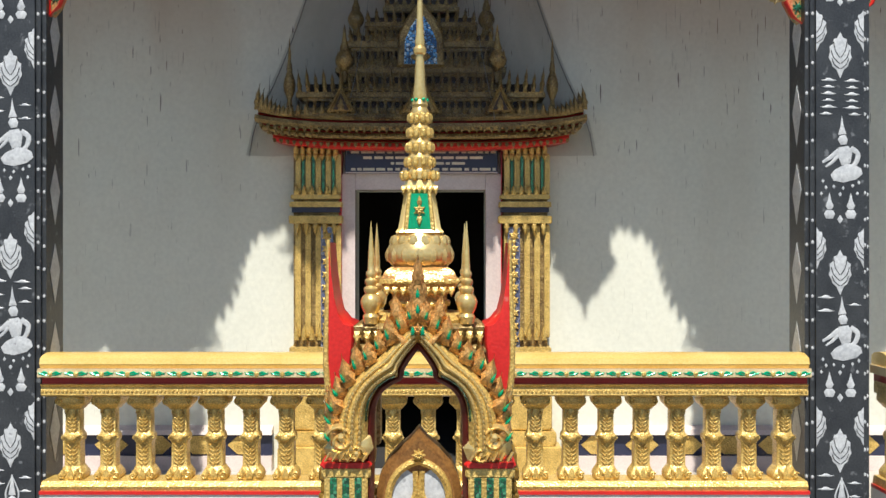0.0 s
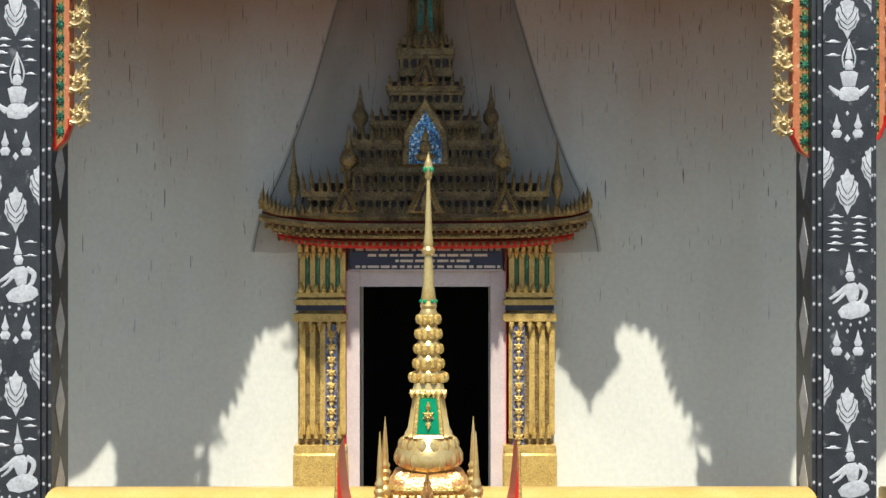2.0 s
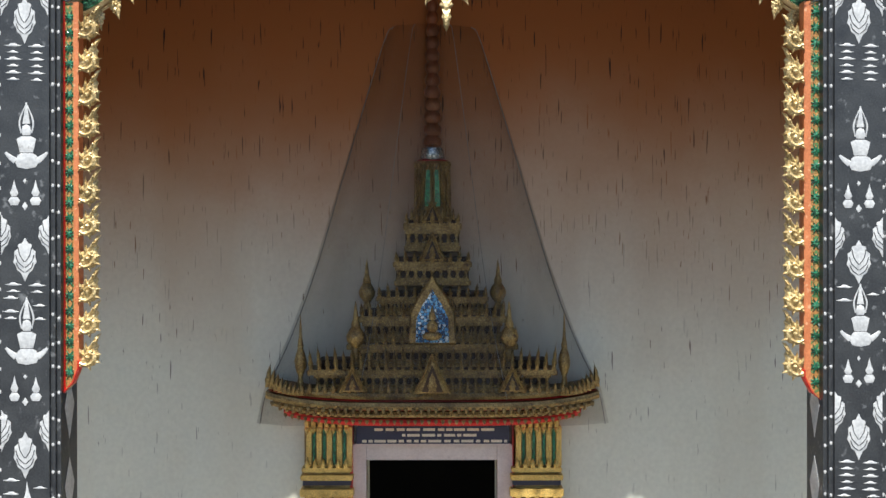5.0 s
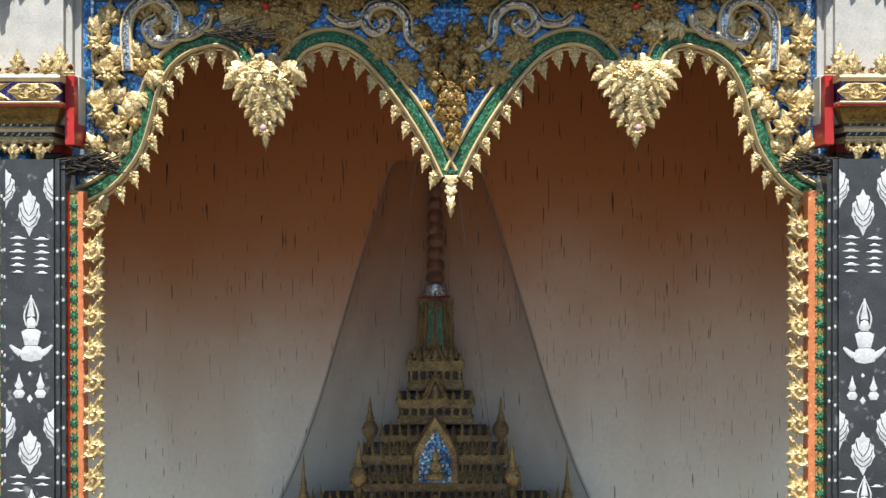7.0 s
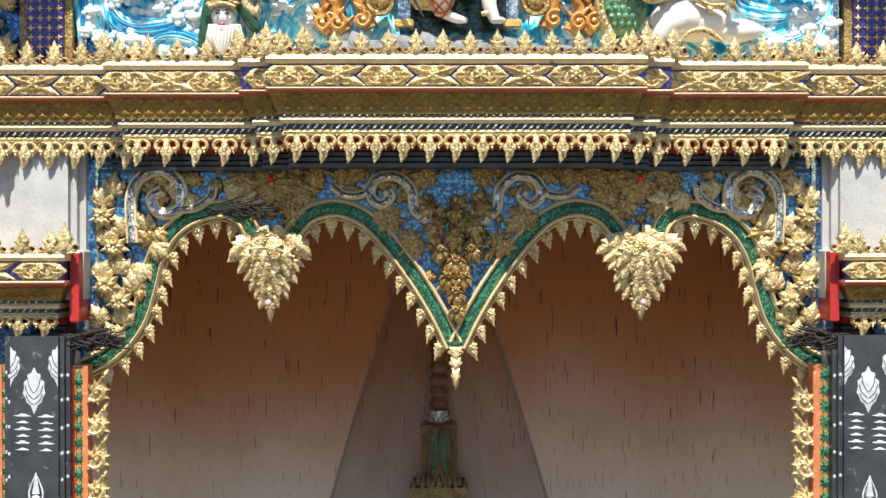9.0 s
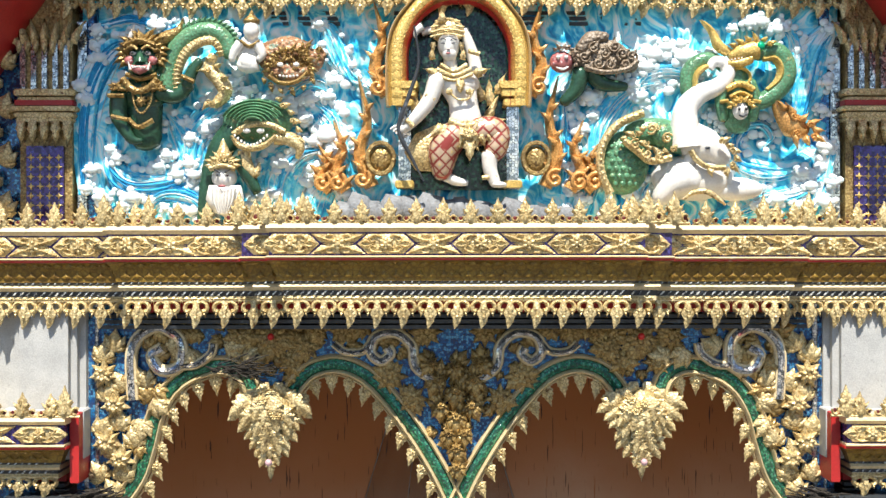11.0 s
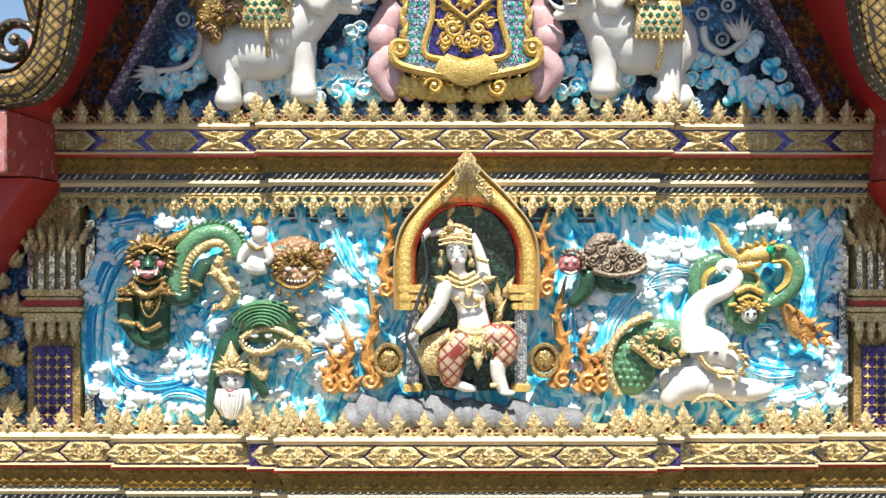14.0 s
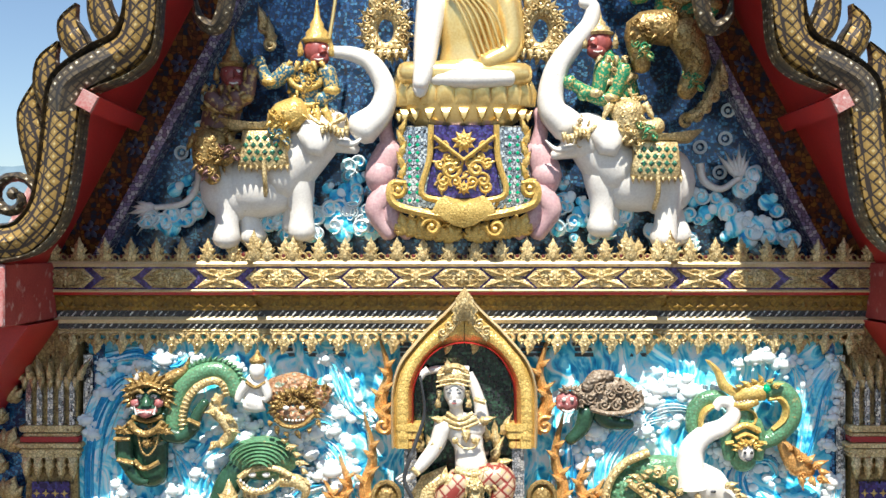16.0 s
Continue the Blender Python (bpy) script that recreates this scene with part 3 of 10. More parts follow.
# the gable body behind the carved panels, and the roof over it
APEX = 15.1
g = M()
g.box(-8, 8, 7.32, 7.5, CEIL_Z + 0.15, 10.3)
g.sweep([(CX - 2.75, 10.3), (CX + 2.75, 10.3), (CX, APEX)], 7.24, 7.5)
solo("wall_gable", g, NIGHT, "blue mosaic gable wall behind the carvings", "wall", kind="structure")
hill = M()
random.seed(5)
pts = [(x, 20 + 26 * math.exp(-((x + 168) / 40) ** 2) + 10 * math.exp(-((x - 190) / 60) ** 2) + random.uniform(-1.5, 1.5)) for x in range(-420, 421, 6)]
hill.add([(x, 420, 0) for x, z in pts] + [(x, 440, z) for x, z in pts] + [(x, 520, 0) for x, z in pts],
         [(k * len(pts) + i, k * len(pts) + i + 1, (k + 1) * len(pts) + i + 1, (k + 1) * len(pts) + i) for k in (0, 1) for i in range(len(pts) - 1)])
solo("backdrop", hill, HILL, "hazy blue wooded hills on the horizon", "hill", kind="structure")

# ---- wall base behind the balustrade ----
wb = thing("wall_base", "gold lozenge band and pink mouldings along the wall foot", "baseboard", (0, WALL_Y, FLOOR_Z), kind="structure")
bz1, bz0 = 1.124, 0.929
for x0, x1 in ((-8, DX - 1.35), (DX + 1.35, 8)):
    part("moulding", M().bar([(9.85, bz0 - 0.16), (9.72, bz0 - 0.16), (9.74, bz0), (9.85, bz0)], x0, x1), JAMB, wb)
    part("band", M().bar([(9.85, bz0), (9.78, bz0), (9.78, bz1), (9.85, bz1)], x0, x1), NAVY, wb)
    part("moulding", M().bar([(9.85, bz1), (9.73, bz1), (9.75, bz1 + 0.04), (9.85, bz1 + 0.07)], x0, x1), JAMB, wb)
dm = M()
hh = (bz1 - bz0) * 0.42
dm.relief([(0.15, 0), (0.06, hh), (-0.06, hh), (-0.15, 0), (-0.06, -hh), (0.06, -hh)], 0, 0.02, 0.5)
dm.relief([(0.06, 0), (0, hh * 0.6), (-0.06, 0), (0, -hh * 0.6)], -0.018, 0.015)
dmesh = dm.mesh("lozenge", GOLD)
for i in range(24):
    x = -4.6 + i * 0.4
    if abs(x - DX) > 1.5:
        part("lozenge", dmesh, None, wb, at=(x, 9.78, (bz0 + bz1) / 2))

# ---- balustrade ----
RY = 7.0
RX0, RX1 = -2.571, 2.336
RZ_TOP, RZ_STRIP, RZ_GROOVE, RZ_LOW, RZ_BAL, RZ_FOOT, RZ_BASE, RZ_END = 2.131, 2.04, 1.978, 1.938, 1.858, 1.317, 1.258, 1.237


def balusters(rail, x0, n, step):
    b = M()
    h0, h1 = RZ_FOOT, RZ_BAL
    H = h1 - h0
    sec = [(1, 0.9), (0.9, 1), (-0.9, 1), (-1, 0.9), (-1, -0.9), (-0.9, -1), (0.9, -1), (1, -0.9)]
    prof = [(0.076, 0), (0.080, 0.02), (0.080, 0.05), (0.076, 0.08), (0.066, 0.11), (0.056, 0.14), (0.051, 0.16), (0.050, 0.43), (0.056, 0.45), (0.060, 0.475), (0.060, 0.51), (0.055, 0.535), (0.047, 0.56),
            (0.046, 0.82), (0.060, 0.835), (0.068, 0.86), (0.078, 0.875), (0.088, 0.90), (0.092, 0.93), (0.092, 0.965), (0.086, 1.0)]
    b.lathe([(r, t * H) for r, t in prof], 0, 0, sq=sec)
    f = -0.048
    # herringbone leaves down the shaft
    for z0, z1, k in ((0.17, 0.42, 5), (0.57, 0.80, 5)):
        for i in range(k):
            z = (z0 + (z1 - z0) * (i + 0.5) / k) * H
            for s in (-1, 1):
                b.relief(shift(flame(0.012, 0.044, 0, 1), s * 0.006, z - 0.014, 1, -s * 0.85), f, 0.012, 0.4)
            b.ball((0, f - 0.004, z), 0.007, 5)
    # boss at the waist, leaf on the foot, leaf under the capital
    b.ball((0, -0.066, 0.49 * H), 0.030, 10, (1, 0.7, 0.9))
    for s in (-1, 1):
        b.ball((s * 0.060, -0.05, 0.49 * H), 0.014, 8)
        b.relief(shift(flame(0.016, 0.05), s * 0.02, 0.50 * H, 1, -s * 1.2), -0.062, 0.014)
        curl(b, s * 0.062, 0.055 * H, -0.082, 0.022, 1.1, 0.008, 0.014, s, 0.5)
        curl(b, s * 0.07, 0.935 * H, -0.09, 0.024, 1.2, 0.008, 0.012, -s, 2.5)
        b.relief(shift(flip(flame(0.018, 0.05)), s * 0.034, 0.85 * H, 1, s * 0.3), f, 0.014)
        b.relief(shift(flame(0.02, 0.055), s * 0.03, 0.06 * H, 1, -s * 0.4), -0.078, 0.014)
    b.relief(shift(flip(flame(0.032, 0.085)), 0, 0.84 * H), f, 0.018, 0.4)
    b.relief(shift(flame(0.034, 0.09), 0, 0.01 * H), -0.082, 0.018, 0.4)
    me = b.mesh("baluster", GOLD)
    for i in range(n):
        part("baluster", me, None, rail, at=(x0 + i * step, RY + 0.02, h0))


def balustrade(x0, x1, bx, n, step):
    r = thing("balustrade", "gilded balustrade with green inlay and carved balusters between the pillars", "balustrade", ((x0 + x1) / 2, RY, FLOOR_Z), "porch balustrades")
    t, s = RZ_TOP, RZ_STRIP
    part("handrail", M().bar([(RY - 0.13, s), (RY - 0.15, s + 0.03), (RY - 0.14, s + 0.065), (RY - 0.10, t - 0.012), (RY - 0.04, t), (RY + 0.04, t), (RY + 0.10, t - 0.012), (RY + 0.14, s + 0.06), (RY + 0.14, s)], x0 + 0.01, x1 - 0.01), RAIL, r, "smooth rounded gold handrail")
    part("inlay_strip", M().bar([(RY - 0.155, RZ_GROOVE + 0.006), (RY - 0.16, RZ_GROOVE + 0.012), (RY - 0.155, s), (RY + 0.14, s), (RY + 0.14, RZ_GROOVE + 0.006)], x0, x1), PALE_LINE, r)
    part("groove", M().bar([(RY - 0.10, RZ_LOW), (RY - 0.10, RZ_GROOVE + 0.006), (RY + 0.1, RZ_GROOVE + 0.006), (RY + 0.1, RZ_LOW)], x0 + 0.01, x1 - 0.01), RED, r)
    part("lower_moulding", M().bar([(RY - 0.10, RZ_BAL), (RY - 0.125, RZ_BAL + 0.012), (RY - 0.115, RZ_LOW - 0.02), (RY - 0.135, RZ_LOW), (RY + 0.1, RZ_LOW), (RY + 0.1, RZ_BAL)], x0 + 0.01, x1 - 0.01), GOLD, r)
    bead = M()
    for i in range(int((x1 - x0) / 0.026)):
        bead.ball((x0 + 0.02 + i * 0.026, RY - 0.122, RZ_BAL + 0.035), 0.011, 5)
    part("beading", bead, GOLD, r)
    leaf = M()
    zc = (s + RZ_GROOVE) / 2
    for sgn in (-1, 1):
        leaf.mi = 0
        leaf.ribbon(smooth_line([(sgn * 0.02, 0), (sgn * 0.07, 0.014), (sgn * 0.13, -0.008)], 3), (0.006, 0.012, 0.003), 0, 0.008)
        leaf.ribbon(smooth_line([(sgn * 0.03, -0.012), (sgn * 0.08, -0.006), (sgn * 0.14, 0.012)], 3), (0.004, 0.009, 0.003), 0, 0.008)
    leaf.mi = 1
    leaf.relief([(0.03, 0), (0.012, 0.02), (-0.012, 0.02), (-0.03, 0), (0, -0.036)], 0, 0.012)
    lm = leaf.mesh("inlay_leaf", [EMERALD, GOLD])
    k = int((x1 - x0) / 0.163)
    for i in range(k):
        part("inlay_leaf", lm, None, r, at=(x0 + (i + 0.5) * (x1 - x0) / k, RY - 0.158, zc), size=(0.55, 1, 0.72))
    part("bottom_rail", M().bar([(RY - 0.12, RZ_BASE), (RY - 0.13, RZ_BASE + 0.03), (RY - 0.10, RZ_FOOT), (RY + 0.10, RZ_FOOT), (RY + 0.12, RZ_BASE)], x0 + 0.01, x1 - 0.01), GOLD, r)
    part("red_fillet", M().bar([(RY - 0.13, RZ_END), (RY - 0.13, RZ_BASE), (RY + 0.12, RZ_BASE), (RY + 0.12, RZ_END)], x0, x1), RED_BRIGHT, r, "thin red painted fillet")
    part("plinth", M().bar([(RY - 0.12, FLOOR_Z), (RY - 0.12, RZ_END), (RY + 0.12, RZ_END), (RY + 0.12, FLOOR_Z)], x0, x1), WHITE, r)
    balusters(r, bx, n, step)


BSTEP = 0.2298
balustrade(RX0, RX1, -2.392, 21, BSTEP)
PX_L, PX_R = -2.767, 2.541
balustrade(PX_L - 2.6, PX_L - 0.28, PX_L - 2.4, 10, BSTEP)
balustrade(PX_R + 0.28, PX_R + 2.6, PX_R + 0.4, 10, BSTEP)

# ---- pillars ----
PIL_TOP = 7.038


def pillar(cx, side):
    """A black redented pillar with pearl inlay; side is +1 where the bay lies to the right."""
    cy = 7.12
    p = thing("pillar", "black lacquered square pillar with white pearl inlay of praying figures and leaves", "pillar", (cx, cy, FLOOR_Z), "black porch pillars")
    s = 0.153
    e1, e2 = 0.182, 0.208
    sec = [(s, -e2), (s, -e1), (e1, -e1), (e1, -s), (e2, -s), (e2, s), (e1, s), (e1, e1), (s, e1), (s, e2), (-s, e2), (-s, e1), (-e1, e1), (-e1, s), (-e2, s), (-e2, -s), (-e1, -s), (-e1, -e1), (-s, -e1), (-s, -e2)]
    part("shaft", M().lathe([(1, FLOOR_Z), (1, PIL_TOP)], cx, cy, sq=sec), BLACK, p)
    fy = cy - e2
    # figures: seated with a tall crown, and kneeling
    fig = M()
    fig.relief([(-0.068, 0.04), (-0.055, 0.012), (0, 0.0), (0.06, 0.012), (0.078, 0.05), (0.06, 0.088), (0.035, 0.10), (-0.035, 0.10), (-0.055, 0.085)], 0, 0.006, 0.7)
    fig.relief([(-0.04, 0.104), (0.04, 0.104), (0.052, 0.15), (0.06, 0.19), (0.03, 0.205), (-0.03, 0.205), (-0.06, 0.19), (-0.05, 0.15)], 0, 0.006, 0.7)
    fig.relief([(0.024, 0.212), (0.03, 0.24), (0.022, 0.27), (0, 0.282), (-0.022, 0.27), (-0.03, 0.24), (-0.024, 0.212)], 0, 0.006, 0.7)
    fig.relief([(0.024, 0.285), (0.014, 0.34), (0.004, 0.42), (-0.004, 0.42), (-0.014, 0.34), (-0.024, 0.285)], 0, 0.006, 0.7)
    for q in (-1, 1):
        fig.ribbon(smooth_line([(q * 0.066, 0.05), (q * 0.10, 0.075), (q * 0.13, 0.105)], 3), (0.022, 0.016, 0.008), 0, 0.006)
        fig.ribbon(smooth_line([(q * 0.032, 0.225), (q * 0.042, 0.30), (q * 0.006, 0.40)], 3), (0.004, 0.006, 0.003), 0, 0.005)
    fig_m = fig.mesh("figure_inlay", PEARL)
    kn = M()
    kn.relief([(0.12, 0.09), (0.13, 0.055), (0.09, 0.02), (0.01, 0.0), (-0.05, 0.012), (-0.07, 0.05), (-0.04, 0.085), (0.03, 0.12), (0.08, 0.115)], 0, 0.006, 0.7)
    kn.relief([(0.055, 0.124), (0.065, 0.2), (0.04, 0.235), (-0.02, 0.225), (-0.02, 0.16), (0.0, 0.11)], 0, 0.006, 0.7)
    kn.ribbon(smooth_line([(0.055, 0.22), (0.10, 0.185), (0.09, 0.13), (0.06, 0.10)], 3), (0.018, 0.016, 0.012), 0, 0.006)
    kn.ribbon(smooth_line([(-0.015, 0.205), (-0.065, 0.165), (-0.12, 0.13)], 3), (0.018, 0.014, 0.008), 0, 0.006)
    kn.ribbon(smooth_line([(-0.02, 0.175), (-0.06, 0.13), (-0.10, 0.10)], 3), (0.012, 0.010, 0.006), 0, 0.006)
    kn.relief([(0.03, 0.245), (0.038, 0.275), (0.022, 0.305), (-0.012, 0.30), (-0.024, 0.275), (-0.006, 0.24)], 0, 0.006, 0.7)
    kn.relief([(0.03, 0.31), (0.012, 0.36), (0.0, 0.43), (-0.008, 0.36), (-0.022, 0.305)], 0, 0.006, 0.7)
    kneel_m = kn.mesh("figure_inlay", PEARL)
    mini = M()
    mini.relief([(-0.036, 0.03), (-0.022, 0.0), (0.022, 0.0), (0.036, 0.03), (0.02, 0.052), (-0.02, 0.052)], 0, 0.005, 0.7)
    mini.relief([(0.014, 0.056), (0.026, 0.078), (0.012, 0.11), (0, 0.16), (-0.012, 0.11), (-0.026, 0.078), (-0.014, 0.056)], 0, 0.005, 0.7)
    mini_m = mini.mesh("bud_inlay", PEARL)
    lobes = [(0.0, 0.14), (0.018, 0.105), (0.038, 0.10), (0.044, 0.07), (0.064, 0.055), (0.062, 0.02), (0.070, -0.01), (0.054, -0.035), (0.046, -0.062), (0.024, -0.078), (0.0, -0.13)]
    leaf = M()
    leaf.relief(lobes + [(-x, z) for x, z in reversed(lobes[1:-1])], 0, 0.005, 0.8)
    leaf.mi = 1
    for q in (-1, 1):
        for z0, x1, z1 in ((-0.075, 0.050, -0.015), (-0.045, 0.055, 0.035), (-0.01, 0.040, 0.082)):
            leaf.ribbon(smooth_line([(q * 0.003, z0), (q * x1 * 0.75, z0 + (z1 - z0) * 0.45), (q * x1, z1)], 2), 0.003, -0.004, 0.003)
    leaf_m = leaf.mesh("leaf_inlay", [PEARL, BLACK])
    halves = []
    for q in (-1, 1):
        half = M()
        half.relief([(-q * 0.026, z) for z in (-0.13, 0.13)] + [(-q * 0.026 + q * x * 0.95, z) for x, z in lobes[1:-1]], 0, 0.005, 0.8)
        half.mi = 1
        for z0, x1, z1 in ((-0.075, 0.050, -0.015), (-0.045, 0.055, 0.035), (-0.01, 0.040, 0.082)):
            half.ribbon([(-q * 0.024, z0), (-q * 0.026 + q * x1 * 0.75, z0 + (z1 - z0) * 0.45), (-q * 0.026 + q * x1, z1)], 0.003, -0.004, 0.003)
        halves.append(half.mesh("half_leaf_inlay", [PEARL, BLACK]))
    dash = M()
    dash.relief([(0.062, 0), (0.03, 0.006), (0.014, 0.016), (-0.012, 0.017), (-0.026, 0.006), (-0.062, 0.001), (-0.028, -0.006), (0.03, -0.007)], 0, 0.005, 0.6)
    dash_m = dash.mesh("cloud_inlay", PEARL)
    dot = M()
    dot.relief([(0.013 * math.cos(a), 0.018 * math.sin(a)) for a in (0, 1.57, 3.14, 4.71)], 0, 0.004)
    dot_m = dot.mesh("dot_inlay", PEARL)
    rnd = random.Random(int(cx * 100))

    def put(me, x, z, sc=1.0):
        if FLOOR_Z + 0.1 < z < PIL_TOP - 0.06:
            part(me.name.split(".")[0], me, None, p, at=(cx + x, fy, z), size=(sc * rnd.uniform(0.94, 1.05), 1, sc * rnd.uniform(0.95, 1.04)))

    seats = (0.95, 2.12, 3.33, 4.504, 5.75, 7.27) if side > 0 else (0.93, 2.084, 3.225, 4.615, 5.73, 7.27)
    for k, B in enumerate(seats):
        if B < PIL_TOP - 0.2:
            put(kneel_m if k in (1, 2) else fig_m, 0.01, B)
        for q in (-1, 1):
            put(mini_m, q * 0.068, B - 0.23)
            put(halves[0 if q > 0 else 1], q * 0.126, B - 0.42, 1.0)
        put(dot_m, 0, B - 0.075, 0.9)
        put(dot_m, 0, B - 0.235, 1.5)
        put(leaf_m, 0, B - 0.58, 1.08)
        low = seats[k - 1] + 0.42 if k else FLOOR_Z
        zz, row = B - 0.735, 0
        while zz > low - 0.13 and row < 6:
            for q in (-1, 1):
                if zz > low + 0.02 or q * (1 if row % 2 else -1) > 0 or row > 4:
                    put(dash_m, q * (0.092 if zz < low + 0.04 else 0.075), zz - 0.006 * (q > 0), 0.72 if row % 2 else 0.9)
            zz -= 0.043
            row += 1
        if k in (1, 2):
            for x, dz in ((-0.11, 0.01), (-0.09, -0.03), (-0.04, -0.025), (0.02, -0.035), (0.08, -0.02), (0.12, 0.0), (-0.12, -0.07), (0.11, -0.07)):
                put(dot_m, x, B + dz, 0.75)
    studs = M()
    zz = FLOOR_Z + 0.05
    while zz < PIL_TOP - 0.1:
        for sx in (-1, 1):
            for q, yy in (((s + e1) / 2, cy - e1), ((e1 + e2) / 2, cy - s)):
                dz = rnd.uniform(-0.015, 0.015)
                studs.relief([(cx + sx * q + 0.010 * math.cos(a), zz + dz + 0.013 * math.sin(a)) for a in (0.3, 1.57, 2.8, 4.0, 5.2)], yy, 0.005)
        zz += 0.165
    tagged(part("pearl_studs", studs, PEARL, p, "small round white pearl studs"), kind="stuff")
    inner = M()
    for sx in (-1, 1):
        zz = FLOOR_Z + 0.2
        while zz < PIL_TOP - 0.3:
            x = cx + sx * (e2 + 0.001)
            n0 = len(inner.v)
            inner.relief([(y, zz + h) for y, h in ((0.09, 0.1), (0, 0.28), (-0.09, 0.1), (0, -0.12))], 0, 0.004)
            inner.v[n0:] = [(x - sx * a[1], cy + a[0], a[2]) for a in inner.v[n0:]]
            zz += 0.52
    tagged(part("side_inlay", inner, PEARL, p), kind="stuff")
    return p


pillar(PX_L, 1)
pillar(PX_R, -1)

# ---- cornices ----
def tooth_mesh(h, w):
    """A hanging leaf: two curled shoulders, a bead and a drop whose tip bends aside."""
    m = M()
    m.ribbon([(-w * 0.5, -h * 0.05), (w * 0.5, -h * 0.05)], h * 0.075, 0, 0.024)
    m.relief([(-w * 0.10, -h * 0.08), (-w * 0.12, -h * 0.34), (-w * 0.22, -h * 0.46), (-w * 0.24, -h * 0.56), (-w * 0.15, -h * 0.68), (-w * 0.15, -h * 0.80), (-w * 0.10, -h), (w * 0.02, -h * 0.90), (w * 0.13, -h * 0.76), (w * 0.15, -h * 0.66), (w * 0.24, -h * 0.56), (w * 0.22, -h * 0.46), (w * 0.12, -h * 0.34), (w * 0.10, -h * 0.08)], 0, 0.03, 0.5)
    m.relief(shift(flip(flame(w * 0.16, h * 0.4)), 0, -h * 0.30), -0.024, 0.016, 0.4)
    m.ball((0, -0.034, -h * 0.62), w * 0.075, 6)
    for s in (-1, 1):
        m.ribbon(smooth_line([(s * w * 0.08, -h * 0.20), (s * w * 0.22, -h * 0.16), (s * w * 0.38, -h * 0.24), (s * w * 0.40, -h * 0.40), (s * w * 0.29, -h * 0.46), (s * w * 0.24, -h * 0.38)], 3), (w * 0.05, w * 0.075, w * 0.085, w * 0.06), 0, 0.03)
        m.relief(shift(flip(flame(w * 0.07, h * 0.2)), s * w * 0.30, -h * 0.46, 1, s * 0.3), -0.004, 0.024, 0.4)
        m.relief(shift(flip(flame(w * 0.06, h * 0.15)), s * w * 0.5, -h * 0.07), 0, 0.018)
    return m.mesh("hanging_leaf", PALE)


GLASS_CHIP = mosaic("white_glass_chips", [(0.45, 0.47, 0.47), (0.30, 0.32, 0.32), (0.60, 0.61, 0.58), (0.12, 0.13, 0.13)], 30, 0.2, 0.2)
DARKRED = mat("dark_red_lacquer", (0.14, 0.012, 0.010), (0.08, 0.008, 0.008), 0.5, 0, 8, 60, 0.2)


def crest_mesh(h, w):
    """A standing lotus bud between two ringed eyes of dark red."""
    m = M()
    m.relief([(-w * 0.14, 0), (-w * 0.26, h * 0.2), (-w * 0.2, h * 0.34), (-w * 0.30, h * 0.48), (-w * 0.16, h * 0.56), (-w * 0.17, h * 0.68), (-w * 0.08, h * 0.78), (0, h), (w * 0.08, h * 0.78), (w * 0.17, h * 0.68), (w * 0.16, h * 0.56), (w * 0.30, h * 0.48), (w * 0.2, h * 0.34), (w * 0.26, h * 0.2), (w * 0.14, 0)], 0, 0.035, 0.5)
    m.relief(shift(flame(w * 0.13, h * 0.42), 0, h * 0.10), -0.03, 0.016, 0.4)
    m.relief(shift(flame(w * 0.09, h * 0.36), 0, h * 0.46), -0.026, 0.014, 0.4)
    m.ribbon([(-w * 0.5, h * 0.03), (w * 0.5, h * 0.03)], h * 0.045, 0, 0.02)
    for s in (-1, 1):
        m.relief(shift(flame(w * 0.07, h * 0.3, s * w * 0.04), s * w * 0.15, h * 0.38, 1, -s * 0.5), -0.02, 0.016)
        m.mi = 0
        ring = [(s * w * 0.36 + w * 0.10 * math.cos(a), h * 0.19 + w * 0.10 * math.sin(a)) for a in np.linspace(0.4 + (0 if s > 0 else 2.2), 5.0 + (0 if s > 0 else 2.2), 9)]
        m.ribbon(ring, (w * 0.03, w * 0.045, w * 0.03), 0, 0.026)
        m.mi = 1
        m.relief([(s * w * 0.36 + w * 0.08 * math.cos(a), h * 0.19 + w * 0.08 * math.sin(a)) for a in np.linspace(0, 5.5, 7)], 0, 0.006)
        m.mi = 0
    return m.mesh("crest_leaf", [PALE, DARKRED])


